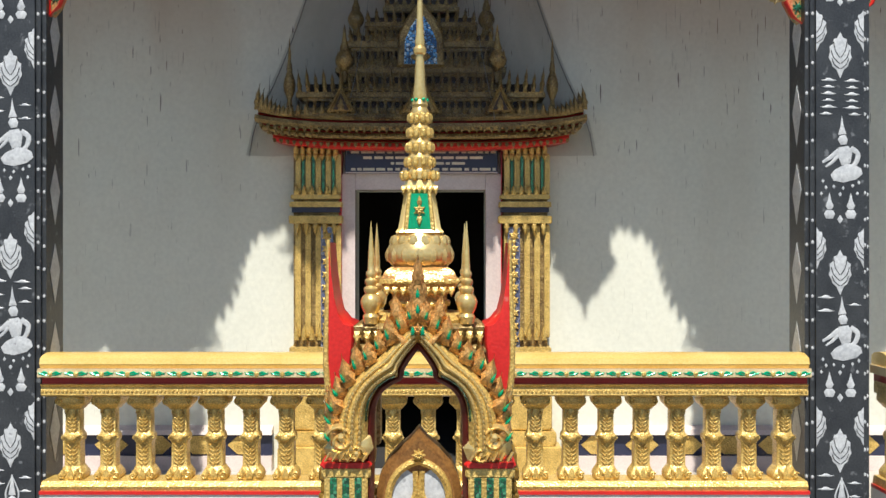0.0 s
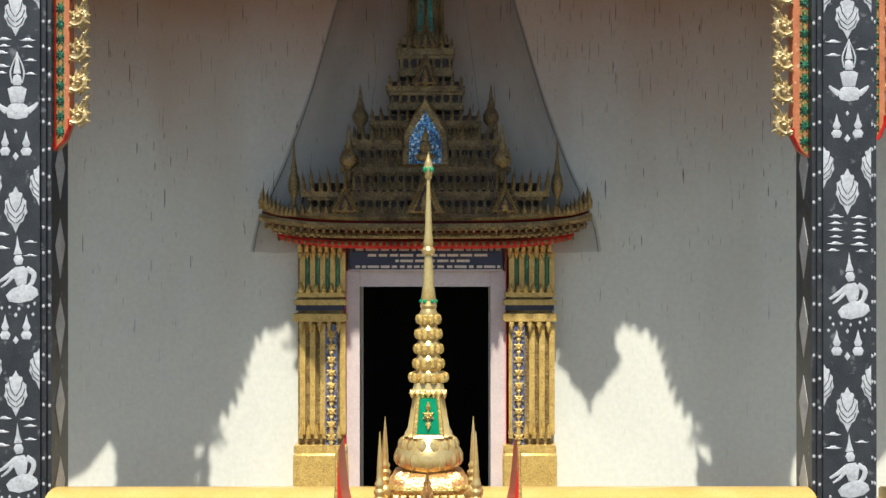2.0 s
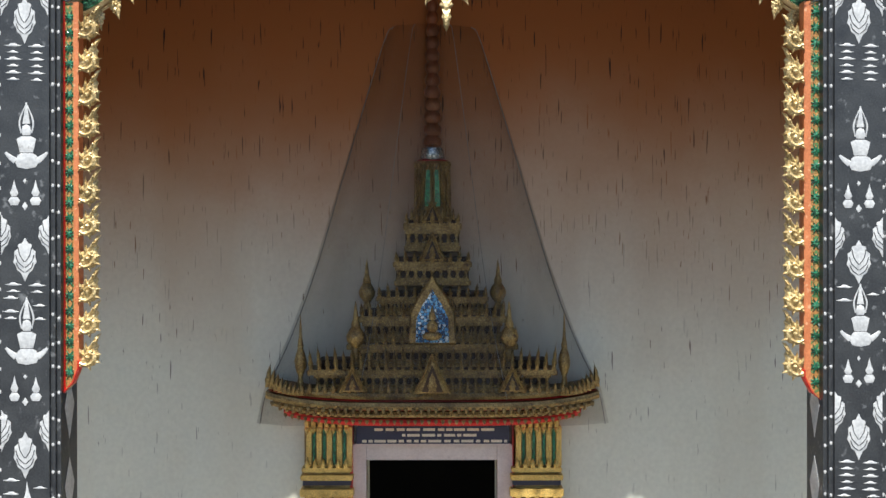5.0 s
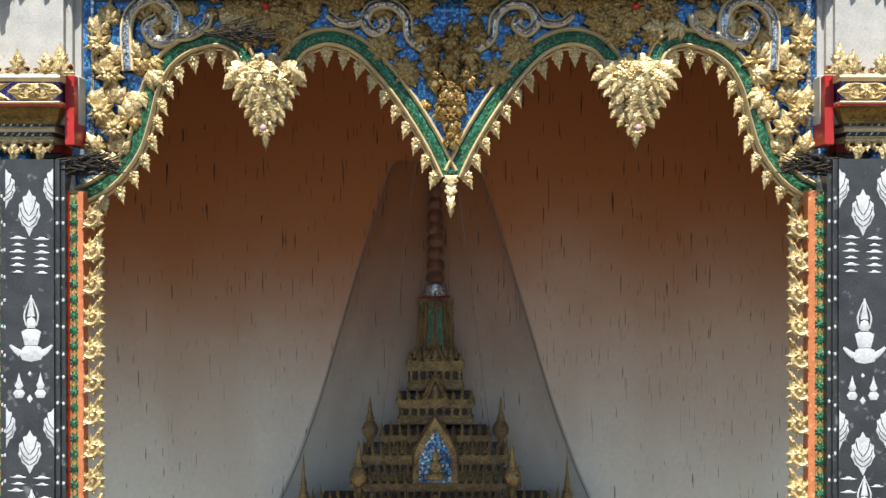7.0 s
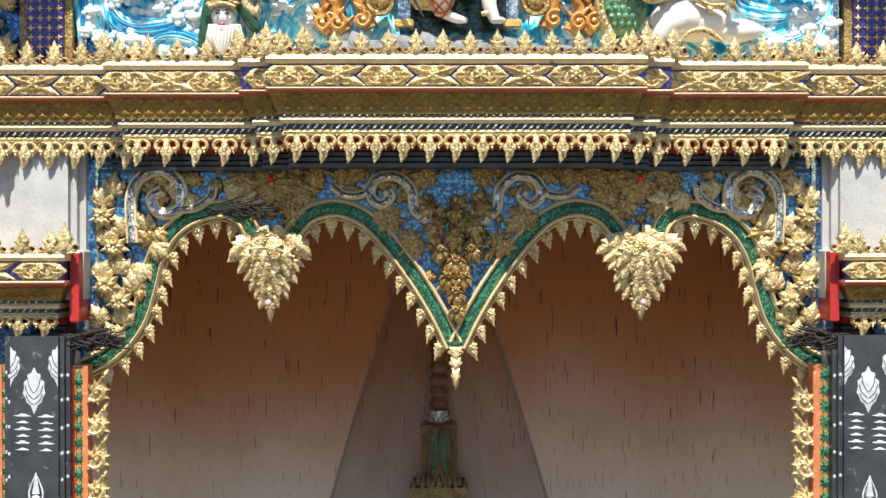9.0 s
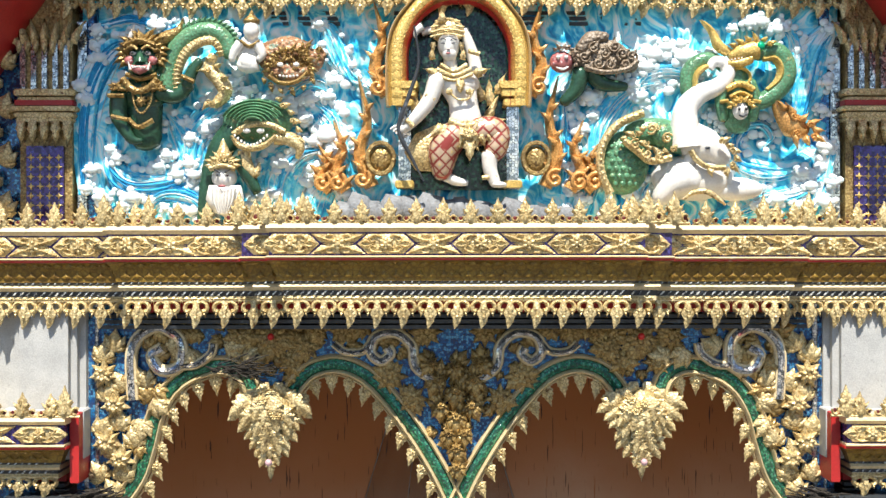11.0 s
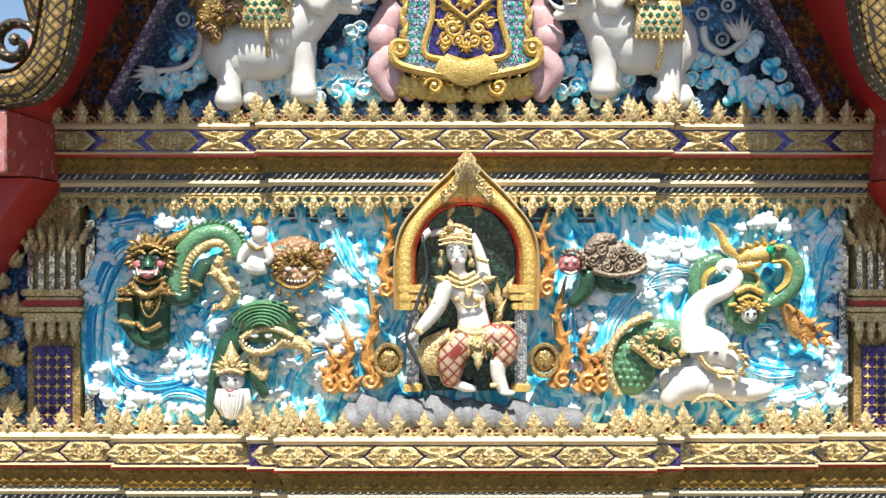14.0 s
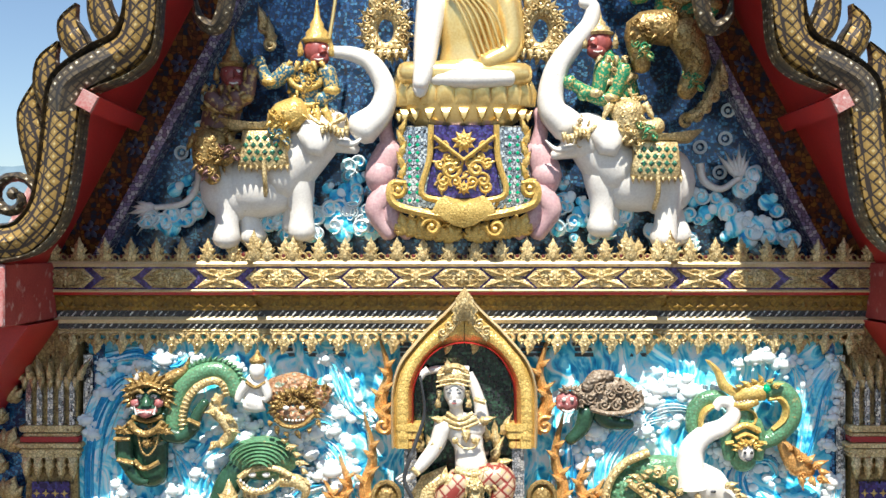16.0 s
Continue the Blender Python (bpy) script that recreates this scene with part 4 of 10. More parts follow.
def boss_mesh(w, h, hexagon):
    """One field of the band: a pointed lozenge plate, or the hourglass plate between two of them, filled with scrolls."""
    m = M()
    e = w * 0.5
    if hexagon:
        rim = [(e * 1.16, 0), (e * 0.72, h * 0.43), (-e * 0.72, h * 0.43), (-e * 1.16, 0), (-e * 0.72, -h * 0.43), (e * 0.72, -h * 0.43)]
        m.relief(rim, 0, 0.012, 0.9)
    else:
        for s in (-1, 1):
            m.relief([(0, h * 0.43 * s), (e * 1.12, h * 0.43 * s), (e * 0.70, h * 0.06 * s), (-e * 0.70, h * 0.06 * s), (-e * 1.12, h * 0.43 * s)], 0, 0.012, 0.85)
        m.relief([(e * 0.66, 0), (0, h * 0.2), (-e * 0.66, 0), (0, -h * 0.2)], 0, 0.012, 0.8)
    for s in (-1, 1):
        for v in (-1, 1):
            if hexagon:
                m.ribbon(smooth_line([(s * e * 0.16, v * h * 0.33), (s * e * 0.44, v * h * 0.36), (s * e * 0.66, v * h * 0.22), (s * e * 0.56, v * h * 0.08), (s * e * 0.42, v * h * 0.16)], 2), (h * 0.05, h * 0.07, h * 0.04), -0.008, 0.026)
                m.ribbon(smooth_line([(s * e * 0.5, 0), (s * e * 0.8, v * h * 0.12), (s * e * 1.02, v * h * 0.02)], 2), (h * 0.05, h * 0.05, h * 0.02), -0.008, 0.022)
            else:
                m.ribbon(smooth_line([(s * e * 0.1, v * h * 0.14), (s * e * 0.4, v * h * 0.16), (s * e * 0.72, v * h * 0.28), (s * e * 0.98, v * h * 0.36)], 2), (h * 0.05, h * 0.075, h * 0.03), -0.008, 0.026)
                m.ribbon(smooth_line([(s * e * 0.2, v * h * 0.36), (s * e * 0.42, v * h * 0.38), (s * e * 0.5, v * h * 0.27)], 2), (h * 0.04, h * 0.06, h * 0.03), -0.008, 0.022)
    for k in range(6):
        m.relief(shift([(h * 0.06, h * 0.05), (h * 0.11, h * 0.2), (0, h * 0.36), (-h * 0.11, h * 0.2), (-h * 0.06, h * 0.05)], 0, 0, 1, k * math.pi / 3), -0.014, 0.03, 0.4)
    m.ball((0, -0.04, 0), h * 0.11, 6, (1, 0.7, 1))
    return m.mesh("band_rosette", PALE)


def cornice(name, label, secs, z, tooth_h, crest_h, group="", back=7.4):
    """secs: (x0, x1, front y of the top); z: heights bottom up - teeth top, cream, cove foot, cove top, band foot, band top, top; the fourth number of a section is the y of its leaves."""
    c = thing(name, label, "cornice", (CX, secs[0][3], z[0] - 0.2), group)
    zb, zB = z[4], z[5]
    steps = 0.17
    tm, cm, bms = tooth_mesh(tooth_h, steps), crest_mesh(crest_h, steps), [boss_mesh(0.30, zB - zb, q) for q in (True, False)]
    for x0, x1, f, y0 in secs:
        proud = y0 - f
        dz = -0.07 * max(0.0, f - secs[0][2])
        zt, zc, zk, zv, zb, zB, zT = (q + dz for q in z)
        ins = lambda k: (x0 + (k if x0 > -3 else 0), x1 - (k if x1 < 3 else 0))
        k = 0.09
        a, b = ins(k)
        part("soffit_board", M().box(a + 0.01, b - 0.01, y0 + 0.16, back, zt - tooth_h * 0.55, zt - 0.02), RED, c, "dark red board behind the leaves")
        for k5 in range(3):
            part("soffit_slat", M().box(a + 0.01, b - 0.01, y0 + 0.14, back, zt - tooth_h * 0.58 - 0.035 * k5 - 0.03, zt - tooth_h * 0.58 - 0.035 * k5 - 0.006), BLACK, c)
        part("leaf_rail", M().bar([(y0, zt - 0.035), (y0 - 0.02, zt - 0.03), (y0 - 0.02, zt), (back, zt), (back, zt - 0.035)], a, b), PALE_LINE, c)
        part("glass_fillet", M().bar([(y0 - 0.02, zt), (y0 - 0.035, zt + (zc - zt) * 0.45), (back, zt + (zc - zt) * 0.45), (back, zt)], a, b), BLACK, c, "dark fillet set with white glass chips")
        part("cream_moulding", M().bar([(y0 - 0.04, zt + (zc - zt) * 0.45), (y0 - 0.055, zc - (zc - zt) * 0.25), (y0 - 0.04, zc), (back, zc), (back, zt + (zc - zt) * 0.45)], a - 0.02, b + 0.02), PALE_LINE, c)
        part("glass_fillet", M().bar([(y0 - 0.04, zc), (y0 - 0.055, zk), (back, zk), (back, zc)], a - 0.03, b + 0.03), BLACK, c, "dark fillet set with white glass chips")
        m = M()
        x = a
        while x < b - 0.04:
            for zl, zh, yy in ((zt + 0.004, zt + (zc - zt) * 0.42, y0 - 0.030), (zc + 0.001, zk - 0.001, y0 - 0.050)):
                hh = zh - zl
                m.relief([(x, zl), (x + 0.015, zl), (x + 0.015 + hh * 0.9, zh), (x + hh * 0.9, zh)], yy, 0.008, 0.8)
            x += 0.046 + 0.004 * math.sin(x * 31)
        tagged(part("rope_chips", m, GLASS_CHIP, c, "slanting white glass chips"), kind="stuff")
        n = 7
        arc = [(y0 - 0.06 - max(0.02, proud - 0.06) * (1 - math.cos(math.pi / 2 * i / n)), zk + (zv - zk) * math.sin(math.pi / 2 * i / n)) for i in range(n + 1)]
        m = M()
        rows_ = []
        for i, (yy, zz) in enumerate(arc):
            q = ins((k - 0.03) * (1 - i / n))
            rows_ += [(q[0], yy, zz), (q[1], yy, zz), (q[1], back, zz), (q[0], back, zz)]
        m.add(rows_, [(4 * i + j, 4 * i + (j + 1) % 4, 4 * i + 4 + (j + 1) % 4, 4 * i + 4 + j) for i in range(n) for j in range(4)] + [(0, 1, 2, 3), (4 * n, 4 * n + 1, 4 * n + 2, 4 * n + 3)])
        part("cove", m, OLIVE, c, "olive gold chased cove")
        m = M()
        for row, i_ in enumerate((1, 4)):
            yy, zz = arc[i_]
            x = a + 0.03 + 0.03 * row
            while x < b - 0.02:
                m.relief([(x - 0.032, zz), (x - 0.012, zz + (zv - zk) * 0.16), (x, zz + (zv - zk) * 0.40), (x + 0.012, zz + (zv - zk) * 0.16), (x + 0.032, zz), (x, zz - (zv - zk) * 0.08)], yy + 0.002, 0.02, 0.4)
                x += 0.074
        tagged(part("cove_leaves", m, OLIVE, c, "rows of small chased leaves"), kind="stuff")
        part("red_fillet", M().box(x0 - 0.005, x1 + 0.005, f + 0.012, back, zv, zv + (zb - zv) * 0.5), RED_BRIGHT, c, "thin red painted fillet")
        part("cream_moulding", M().bar([(f + 0.0, zv + (zb - zv) * 0.5), (f - 0.01, (zv + (zb - zv) * 0.75)), (f, zb), (back, zb), (back, zv + (zb - zv) * 0.5)], x0, x1), PALE_LINE, c)
        part("band", M().box(x0 + 0.012, x1 - 0.012, f + 0.02, back, zb, zB), PURPLE, c, "purple glass mosaic band")
        part("cream_moulding", M().bar([(f + 0.005, zB), (f - 0.012, (zB + zT) / 2), (f, zT), (back, zT), (back, zB)], x0 - 0.004, x1 + 0.004), PALE_LINE, c)
        L = x1 - x0
        nb = max(1, round(L / 0.305))
        for i in range(nb):
            part("band_rosette", bms[(i + nb // 2) % 2], None, c, at=(x0 + (i + 0.5) * L / nb, f + 0.02, (zb + zB) / 2))
        nt = max(1, round((b - a) / steps))
        for i in range(nt):
            part("hanging_leaf", tm, None, c, at=(a + (i + 0.5) * (b - a) / nt, y0 - 0.004, zt - 0.004))
        nc = max(1, round(L / steps))
        for i in range(nc):
            part("crest_leaf", cm, None, c, at=(x0 + (i + 0.5) * L / nc, f + 0.02, zT), size=(1, 1, random.uniform(0.94, 1.04)))
        for xx in ((x0, x1) if x1 - x0 < 5 else (x0,)):
            if abs(xx) < 3:
                part("crest_leaf", cm, None, c, at=(xx, f + 0.015, zT), size=(1.1, 1, 1.3))
    return c


random.seed(2)
Z1 = (8.334, 8.412, 8.427, 8.553, 8.582, 8.726, 8.778)
cornice("lower_cornice", "gilded stepped cornice with hanging leaves above the arch",
        [(CX - 1.16, CX + 1.16, 6.62, 6.75), (CX - 1.34, CX - 0.95, 6.70, 6.83), (CX + 0.95, CX + 1.34, 6.70, 6.83), (CX - 2.2, CX - 1.1, 6.79, 6.91), (CX + 1.1, CX + 2.2, 6.79, 6.91), (CX - 4.0, CX - 1.95, 6.90, 7.02), (CX + 1.95, CX + 4.0, 6.90, 7.02)],
        Z1, 0.205, 0.16)
Z2 = (10.285, 10.365, 10.406, 10.506, 10.543, 10.686, 10.722)
cornice("upper_cornice", "gilded cornice with hanging leaves under the gable carving",
        [(CX - 1.32, CX + 1.32, 6.90, 7.02), (CX - 2.70, CX - 1.05, 6.97, 7.08), (CX + 1.05, CX + 2.70, 6.97, 7.08)], Z2, 0.165, 0.155)

# the side bays' own cornices run against the pillars, with a white pier over each
ZS = (7.186, 7.248, 7.265, 7.363, 7.395, 7.52, 7.566)
SX_L, SX_R = -2.542, 2.359
for x0, x1 in ((SX_L - 1.6, SX_L), (SX_R, SX_R + 1.6)):
    cornice("side_cornice", "short gilded cornice with hanging leaves on a pillar head", [(x0, x1, 6.82, 6.98)], ZS, 0.16, 0.155, "side cornices")
for x, s in ((SX_L - 0.21, 1), (SX_R + 0.21, -1)):
    pier = thing("pier", "weathered white redented pier above the pillar head", "pier", (x, 7.1, ZS[6]), "white piers")
    for w_, y_ in ((0.25, 7.12), (0.205, 7.08), (0.16, 7.04)):
        part("shaft_face", M().box(x - w_, x + w_, y_, 7.38, ZS[0] + 0.1, Z1[0] - 0.03, 0.006), PIER, pier)
    part("foot_block", M().box(x - 0.27, x + 0.27, 7.0, 7.38, ZS[6] - 0.3, ZS[6] + 0.02, 0.01), PIER, pier)
    part("red_board", M().box(x + s * 0.235 - 0.03, x + s * 0.235 + 0.03, 6.93, 7.3, 7.128, 7.576, 0.006), RED, pier, "narrow red painted end board")

# upper walls and scalloped panels of the side bays
for s in (-1, 1):
    xa, xb_ = (SX_L - 0.45, -8) if s < 0 else (SX_R + 0.45, 8)
    solo("wall_side", M().box(min(xa, xb_), max(xa, xb_), 7.14, 7.35, ZS[0], Z1[0] + 0.05), PIER, "white side bay wall above its cornice", "wall", kind="structure")
    pts = []
    x0 = CX + s * 2.74
    for i in range(25):
        u = i / 24
        pts.append((x0 + s * u * 5.0, ZS[0] - 0.42 - 0.38 * abs(math.cos(u * math.pi * 6.0)) - 0.5 * max(0, 0.06 - u) / 0.06))
    n = len(pts)
    m = M()
    m.add([(x, y, zz) for y in (7.1, 7.2) for x, z in pts for zz in (z, ZS[0])], [(2 * i, 2 * i + 2, 2 * i + 3, 2 * i + 1) for i in range(n - 1)] + [(2 * n + 2 * i, 2 * n + 2 * i + 1, 2 * n + 2 * i + 3, 2 * n + 2 * i + 2) for i in range(n - 1)] + [(2 * i, 2 * n + 2 * i, 2 * n + 2 * i + 2, 2 * i + 2) for i in range(n - 1)])
    solo("side_arch_panel", m, BLUE, "blue mosaic scalloped panel of a side bay", "arch", "side arch panels")

# ---- arch panel between the pillars ----
AY = 7.17
half_curve = [(-2.58, 6.794), (-2.347, 6.916), (-2.183, 7.116), (-2.109, 7.331), (-2.053, 7.542), (-1.949, 7.716), (-1.794, 7.82), (-1.608, 7.857), (-1.472, 7.79), (-1.405, 7.653), (-1.294, 7.486)]
half_two = [(-1.294, 7.486), (-1.183, 7.653), (-1.131, 7.738), (-1.035, 7.827), (-0.868, 7.864), (-0.683, 7.797), (-0.516, 7.634), (-0.349, 7.411), (-0.201, 7.17), (-0.098, 6.958)]
mirror = lambda pts: [(2 * CX - x, z) for x, z in reversed(pts)]
arch = thing("arch_panel", "scalloped blue mosaic arch panel with gold foliage and green band", "arch", (CX, AY, half_curve[0][1]))
left_a, left_b = smooth_line(half_curve, 4), smooth_line(half_two, 4)
edge_line = left_a + left_b[1:] + mirror(left_b)[1:] + mirror(left_a)[1:]
top = Z1[0] - 0.02
mono = []
for q in edge_line:
    if not mono or q[0] > mono[-1][0] + 0.004:
        mono.append(q)
m = M()
n = len(mono)
m.add([(x, y, zz) for y in (AY, AY + 0.14) for x, z in mono for zz in (z, top)],
      [(2 * i, 2 * i + 2, 2 * i + 3, 2 * i + 1) for i in range(n - 1)] + [(2 * n + 2 * i, 2 * n + 2 * i + 1, 2 * n + 2 * i + 3, 2 * n + 2 * i + 2) for i in range(n - 1)]
      + [(2 * i, 2 * n + 2 * i, 2 * n + 2 * i + 2, 2 * i + 2) for i in range(n - 1)])
part("panel", m, BLUE, arch)
curves = [left_a[:-4], left_b[4:], mirror(left_b[4:]), mirror(left_a[:-4])]
leaf_hang = M()
leaf_hang.relief(flip([(-0.012, 0.0), (-0.04, 0.02), (-0.034, 0.034), (-0.052, 0.05), (-0.040, 0.066), (-0.044, 0.084), (-0.026, 0.098), (-0.028, 0.116), (-0.014, 0.13), (0.004, 0.175), (0.016, 0.13), (0.030, 0.114), (0.026, 0.098), (0.044, 0.084), (0.040, 0.066), (0.052, 0.05), (0.034, 0.034), (0.04, 0.02), (0.012, 0.0)]), 0, 0.028, 0.5)
for k in range(5):
    leaf_hang.relief(shift([(0.006, 0.006), (0.014, 0.02), (0, 0.034), (-0.014, 0.02), (-0.006, 0.006)], 0, -0.05, 1, k * 1.257), -0.022, 0.018, 0.4)
leaf_hang.relief(flip(shift(flame(0.016, 0.06), 0, 0.085)), -0.022, 0.016, 0.4)
leaf_hang.ball((0, -0.036, -0.05), 0.011, 6)
hang_m = leaf_hang.mesh("hanging_leaf", PALE)
for c in curves:
    part("green_band", M().ribbon(c, 0.036, AY, 0.03), GREEN, arch, "green glass mosaic band")
    p = np.array(c)
    t = np.gradient(p, axis=0)
    t /= np.linalg.norm(t, axis=1, keepdims=True)
    nrm = np.stack([-t[:, 1], t[:, 0]], 1)
    for off, w_ in ((0.05, 0.016), (-0.05, 0.014), (-0.074, 0.008)):
        part("gold_edge", M().ribbon([tuple(q) for q in p + nrm * off], w_, AY + (0.02 if off < -0.06 else 0), 0.05 if off > -0.06 else 0.03), PALE_LINE, arch)
    for q, d in along([tuple(a) for a in p - nrm * 0.050], 0.128, 0.06):
        a = math.atan2(d[1], d[0])
        part("hanging_leaf", hang_m, None, arch, at=(q[0], AY + 0.01, q[1]), turn=-a * 0.35, size=0.88)
vt = left_b[-1]
drop = M()
for k, (dz, w_, h_) in enumerate(((0.07, 0.075, 0.13), (0.0, 0.062, 0.12), (-0.07, 0.045, 0.17))):
    drop.relief(shift(flip(flame(w_, h_)), CX, vt[1] - 0.08 + dz), AY - 0.01 - 0.012 * k, 0.045, 0.45)
part("drop_finial", drop, PALE, arch, "pointed gold drop at the middle of the arch")


def acanthus(m, x, z, y, r, a, d=0.05):
    """A fan of five leaves that opens in the direction a."""
    for k, s in ((-2, 0.62), (2, 0.62), (-1, 0.85), (1, 0.85), (0, 1.0)):
        m.relief(shift([(0.10 * r, 0), (0.24 * r, 0.28 * r), (0.20 * r, 0.42 * r), (0.25 * r, 0.58 * r), (0.12 * r, 0.72 * r), (0.05 * r * k, 0.92 * r), (-0.12 * r, 0.72 * r), (-0.25 * r, 0.58 * r), (-0.20 * r, 0.42 * r), (-0.24 * r, 0.28 * r), (-0.10 * r, 0)], x, z, s, a + k * 0.62), y - (2 - abs(k)) * 0.012, d, 0.45)


for sx in (-1, 1):
    # hanging bunch
    px, pz = left_b[0][0], left_b[0][1]
    px = px if sx < 0 else 2 * CX - px
    b, leaves = M(), []
    rnd = random.Random(7 + sx)
    for t, u in [(r / 8, -1 + 2 * (k + 0.5) / c) for r, c in enumerate((4, 6, 5, 4, 4, 3, 2, 1)) for k in range(c)]:
        u += rnd.uniform(-0.1, 0.1)
        wid = 0.175 * (1 - t) ** 1.1
        sz_ = 0.175 - 0.06 * t + rnd.uniform(-0.015, 0.015)
        leaves.append(M().relief(shift([(0.03 * sz_, 0), (0.2 * sz_, -0.12 * sz_), (0.36 * sz_, -0.36 * sz_), (0.2 * sz_, -0.40 * sz_), (0.32 * sz_, -0.62 * sz_), (0.15 * sz_, -0.66 * sz_), (0.16 * sz_, -0.82 * sz_), (0, -1.05 * sz_), (-0.16 * sz_, -0.82 * sz_), (-0.15 * sz_, -0.66 * sz_), (-0.32 * sz_, -0.62 * sz_), (-0.2 * sz_, -0.40 * sz_), (-0.36 * sz_, -0.36 * sz_), (-0.2 * sz_, -0.12 * sz_), (-0.03 * sz_, 0)], px + u * wid, pz + 0.19 - 0.46 * t, 1, u * 1.15 * (1 - 0.6 * t)), AY - 0.02 - 0.10 * (1 - u * u) * (1 - 0.6 * t) - 0.05 * (1 - t), 0.05, 0.3))
    for q in (-1, 1):
        for dx, dz, an, sc in ((0.04, 0.21, 1.15, 0.18), (0.07, 0.15, 1.4, 0.17), (0.09, 0.09, 0.9, 0.16), (0.02, 0.26, 0.7, 0.16)):
            leaves.append(M().relief(shift([(0.03 * sc, 0), (0.26 * sc, -0.2 * sc), (0.2 * sc, -0.40 * sc), (0.3 * sc, -0.6 * sc), (0.14 * sc, -0.7 * sc), (0, -1.05 * sc), (-0.14 * sc, -0.7 * sc), (-0.3 * sc, -0.6 * sc), (-0.2 * sc, -0.40 * sc), (-0.26 * sc, -0.2 * sc), (-0.03 * sc, 0)], px + q * dx, pz + dz, 1, q * an), AY - 0.03, 0.05, 0.35))
    for i in range(5):
        flower(b, px + rnd.uniform(-0.1, 0.1), pz + rnd.uniform(0.06, 0.17), AY - 0.17, 0.05, 6, 0.03)
    leaves.append(M().relief(shift(flip(flame(0.035, 0.12)), px, pz - 0.27), AY - 0.06, 0.04))
    b.ball((px, AY - 0.04, pz + 0.05), 0.14, 10, (1, 0.9, 1.25))
    bunch = part("hanging_bunch", b, PALE, arch, "hanging bunch of gold leaves and flowers")
    for lf in leaves:
        part("leaf", lf, PALE, bunch)
    part("gem", M().ball((px, AY - 0.17, pz - 0.24), 0.024, 8), PINK, arch, "round red glass gem")
    # scrolls of mirror glass with gold rims
    for pts, w_ in (([(-2.201, 7.635), (-2.211, 7.931), (-2.145, 8.061), (-2.015, 8.109), (-1.893, 8.024), (-1.893, 7.857), (-2.016, 7.827), (-2.078, 7.924), (-2.004, 7.976)], 0.03),
                    ([(-1.905, 7.857), (-1.793, 7.864), (-1.693, 7.931), (-1.671, 8.005)], 0.022), ([(-0.886, 8.004), (-0.812, 7.949), (-0.701, 7.949), (-0.645, 8.004)], 0.02),
                    ([(-0.227, 7.763), (-0.349, 7.848), (-0.375, 7.986), (-0.478, 8.071), (-0.608, 8.049), (-0.645, 7.949), (-0.582, 7.886), (-0.516, 7.93), (-0.534, 7.975)], 0.026)):
        pts = pts if sx < 0 else mirror(pts)
        line = smooth_line(pts, 4)
        part("scroll_rim", M().ribbon(line, w_ * 1.45, AY - 0.035, 0.035), PALE_LINE, arch)
        part("scroll", M().ribbon(line, w_ * 0.85, AY - 0.05, 0.035), SILVER, arch, "mirror glass scroll")
    # outer mosaic strip
    x0, x1 = -2.524, -2.432
    if sx > 0:
        x0, x1 = 2 * CX - x1, 2 * CX - x0
    part("border_strip", M().box(x0, x1, AY - 0.02, AY + 0.1, 6.899, top, 0.004), SILVER, arch, "pale mirror glass border strip")
    part("border_strip", M().box(x0 + 0.03, x1 - 0.02, AY - 0.03, AY, 6.929, top, 0.004), BLUE, arch, "blue glass border strip")
    # foliage
    f = M()
    spots = [(-2.404, 7.931), (-2.33, 8.005), (-2.386, 7.672), (-2.256, 7.746), (-2.423, 7.45), (-2.294, 7.487), (-2.183, 7.376), (-2.331, 7.302), (-2.405, 7.154), (-2.276, 7.153), (-2.313, 7.042), (-2.116, 7.765), (-2.071, 7.672), (-1.96, 8.005), (-1.812, 8.005), (-1.59, 8.005), (-1.479, 7.949), (-2.146, 7.542)]
    for i, (x, z) in enumerate(spots):
        x = x if sx < 0 else 2 * CX - x
        acanthus(f, x, z - 0.05, AY, 0.16, rnd.uniform(-0.5, 0.5) if i < 12 else rnd.uniform(0, 6), 0.05)
    for x, z in [(-2.386, 7.802), (-2.312, 7.605), (-2.276, 7.246), (-2.368, 7.357)]:
        flower(f, x if sx < 0 else 2 * CX - x, z, AY - 0.04, 0.10, 7, 0.05)
    part("foliage", f, PALE, arch, "gold acanthus foliage")
    f = M()
    for (x, z), r in zip([(-1.293, 8.023), (-1.071, 7.975), (-1.497, 8.042), (-0.83, 8.086), (-0.516, 7.782), (-0.375, 7.633), (-0.275, 8.078), (-0.997, 8.097), (-0.701, 8.115), (-1.183, 7.875), (-1.405, 7.875)], (0.14, 0.11, 0.11, 0.10, 0.12, 0.11, 0.11, 0.10, 0.10, 0.10, 0.10)):
        x = x if sx < 0 else 2 * CX - x
        flower(f, x, z, AY - 0.01, r, 8, 0.04)
        acanthus(f, x, z, AY, r * 1.25, rnd.uniform(0, 6.2), 0.035)
        acanthus(f, x, z, AY, r * 1.25, rnd.uniform(0, 6.2), 0.035)
    # gold foliage browned to carry the shade under the cornice
    part("foliage", f, AGED_SHADED, arch, "brown gold flowers in leaves")
    xg, zg = (-1.293, 8.049)
    part("gem", M().ball((xg if sx < 0 else 2 * CX - xg, AY - 0.08, zg), 0.024, 8), RED_BRIGHT, arch, "round red glass gem")
f = M()
rnd = random.Random(4)
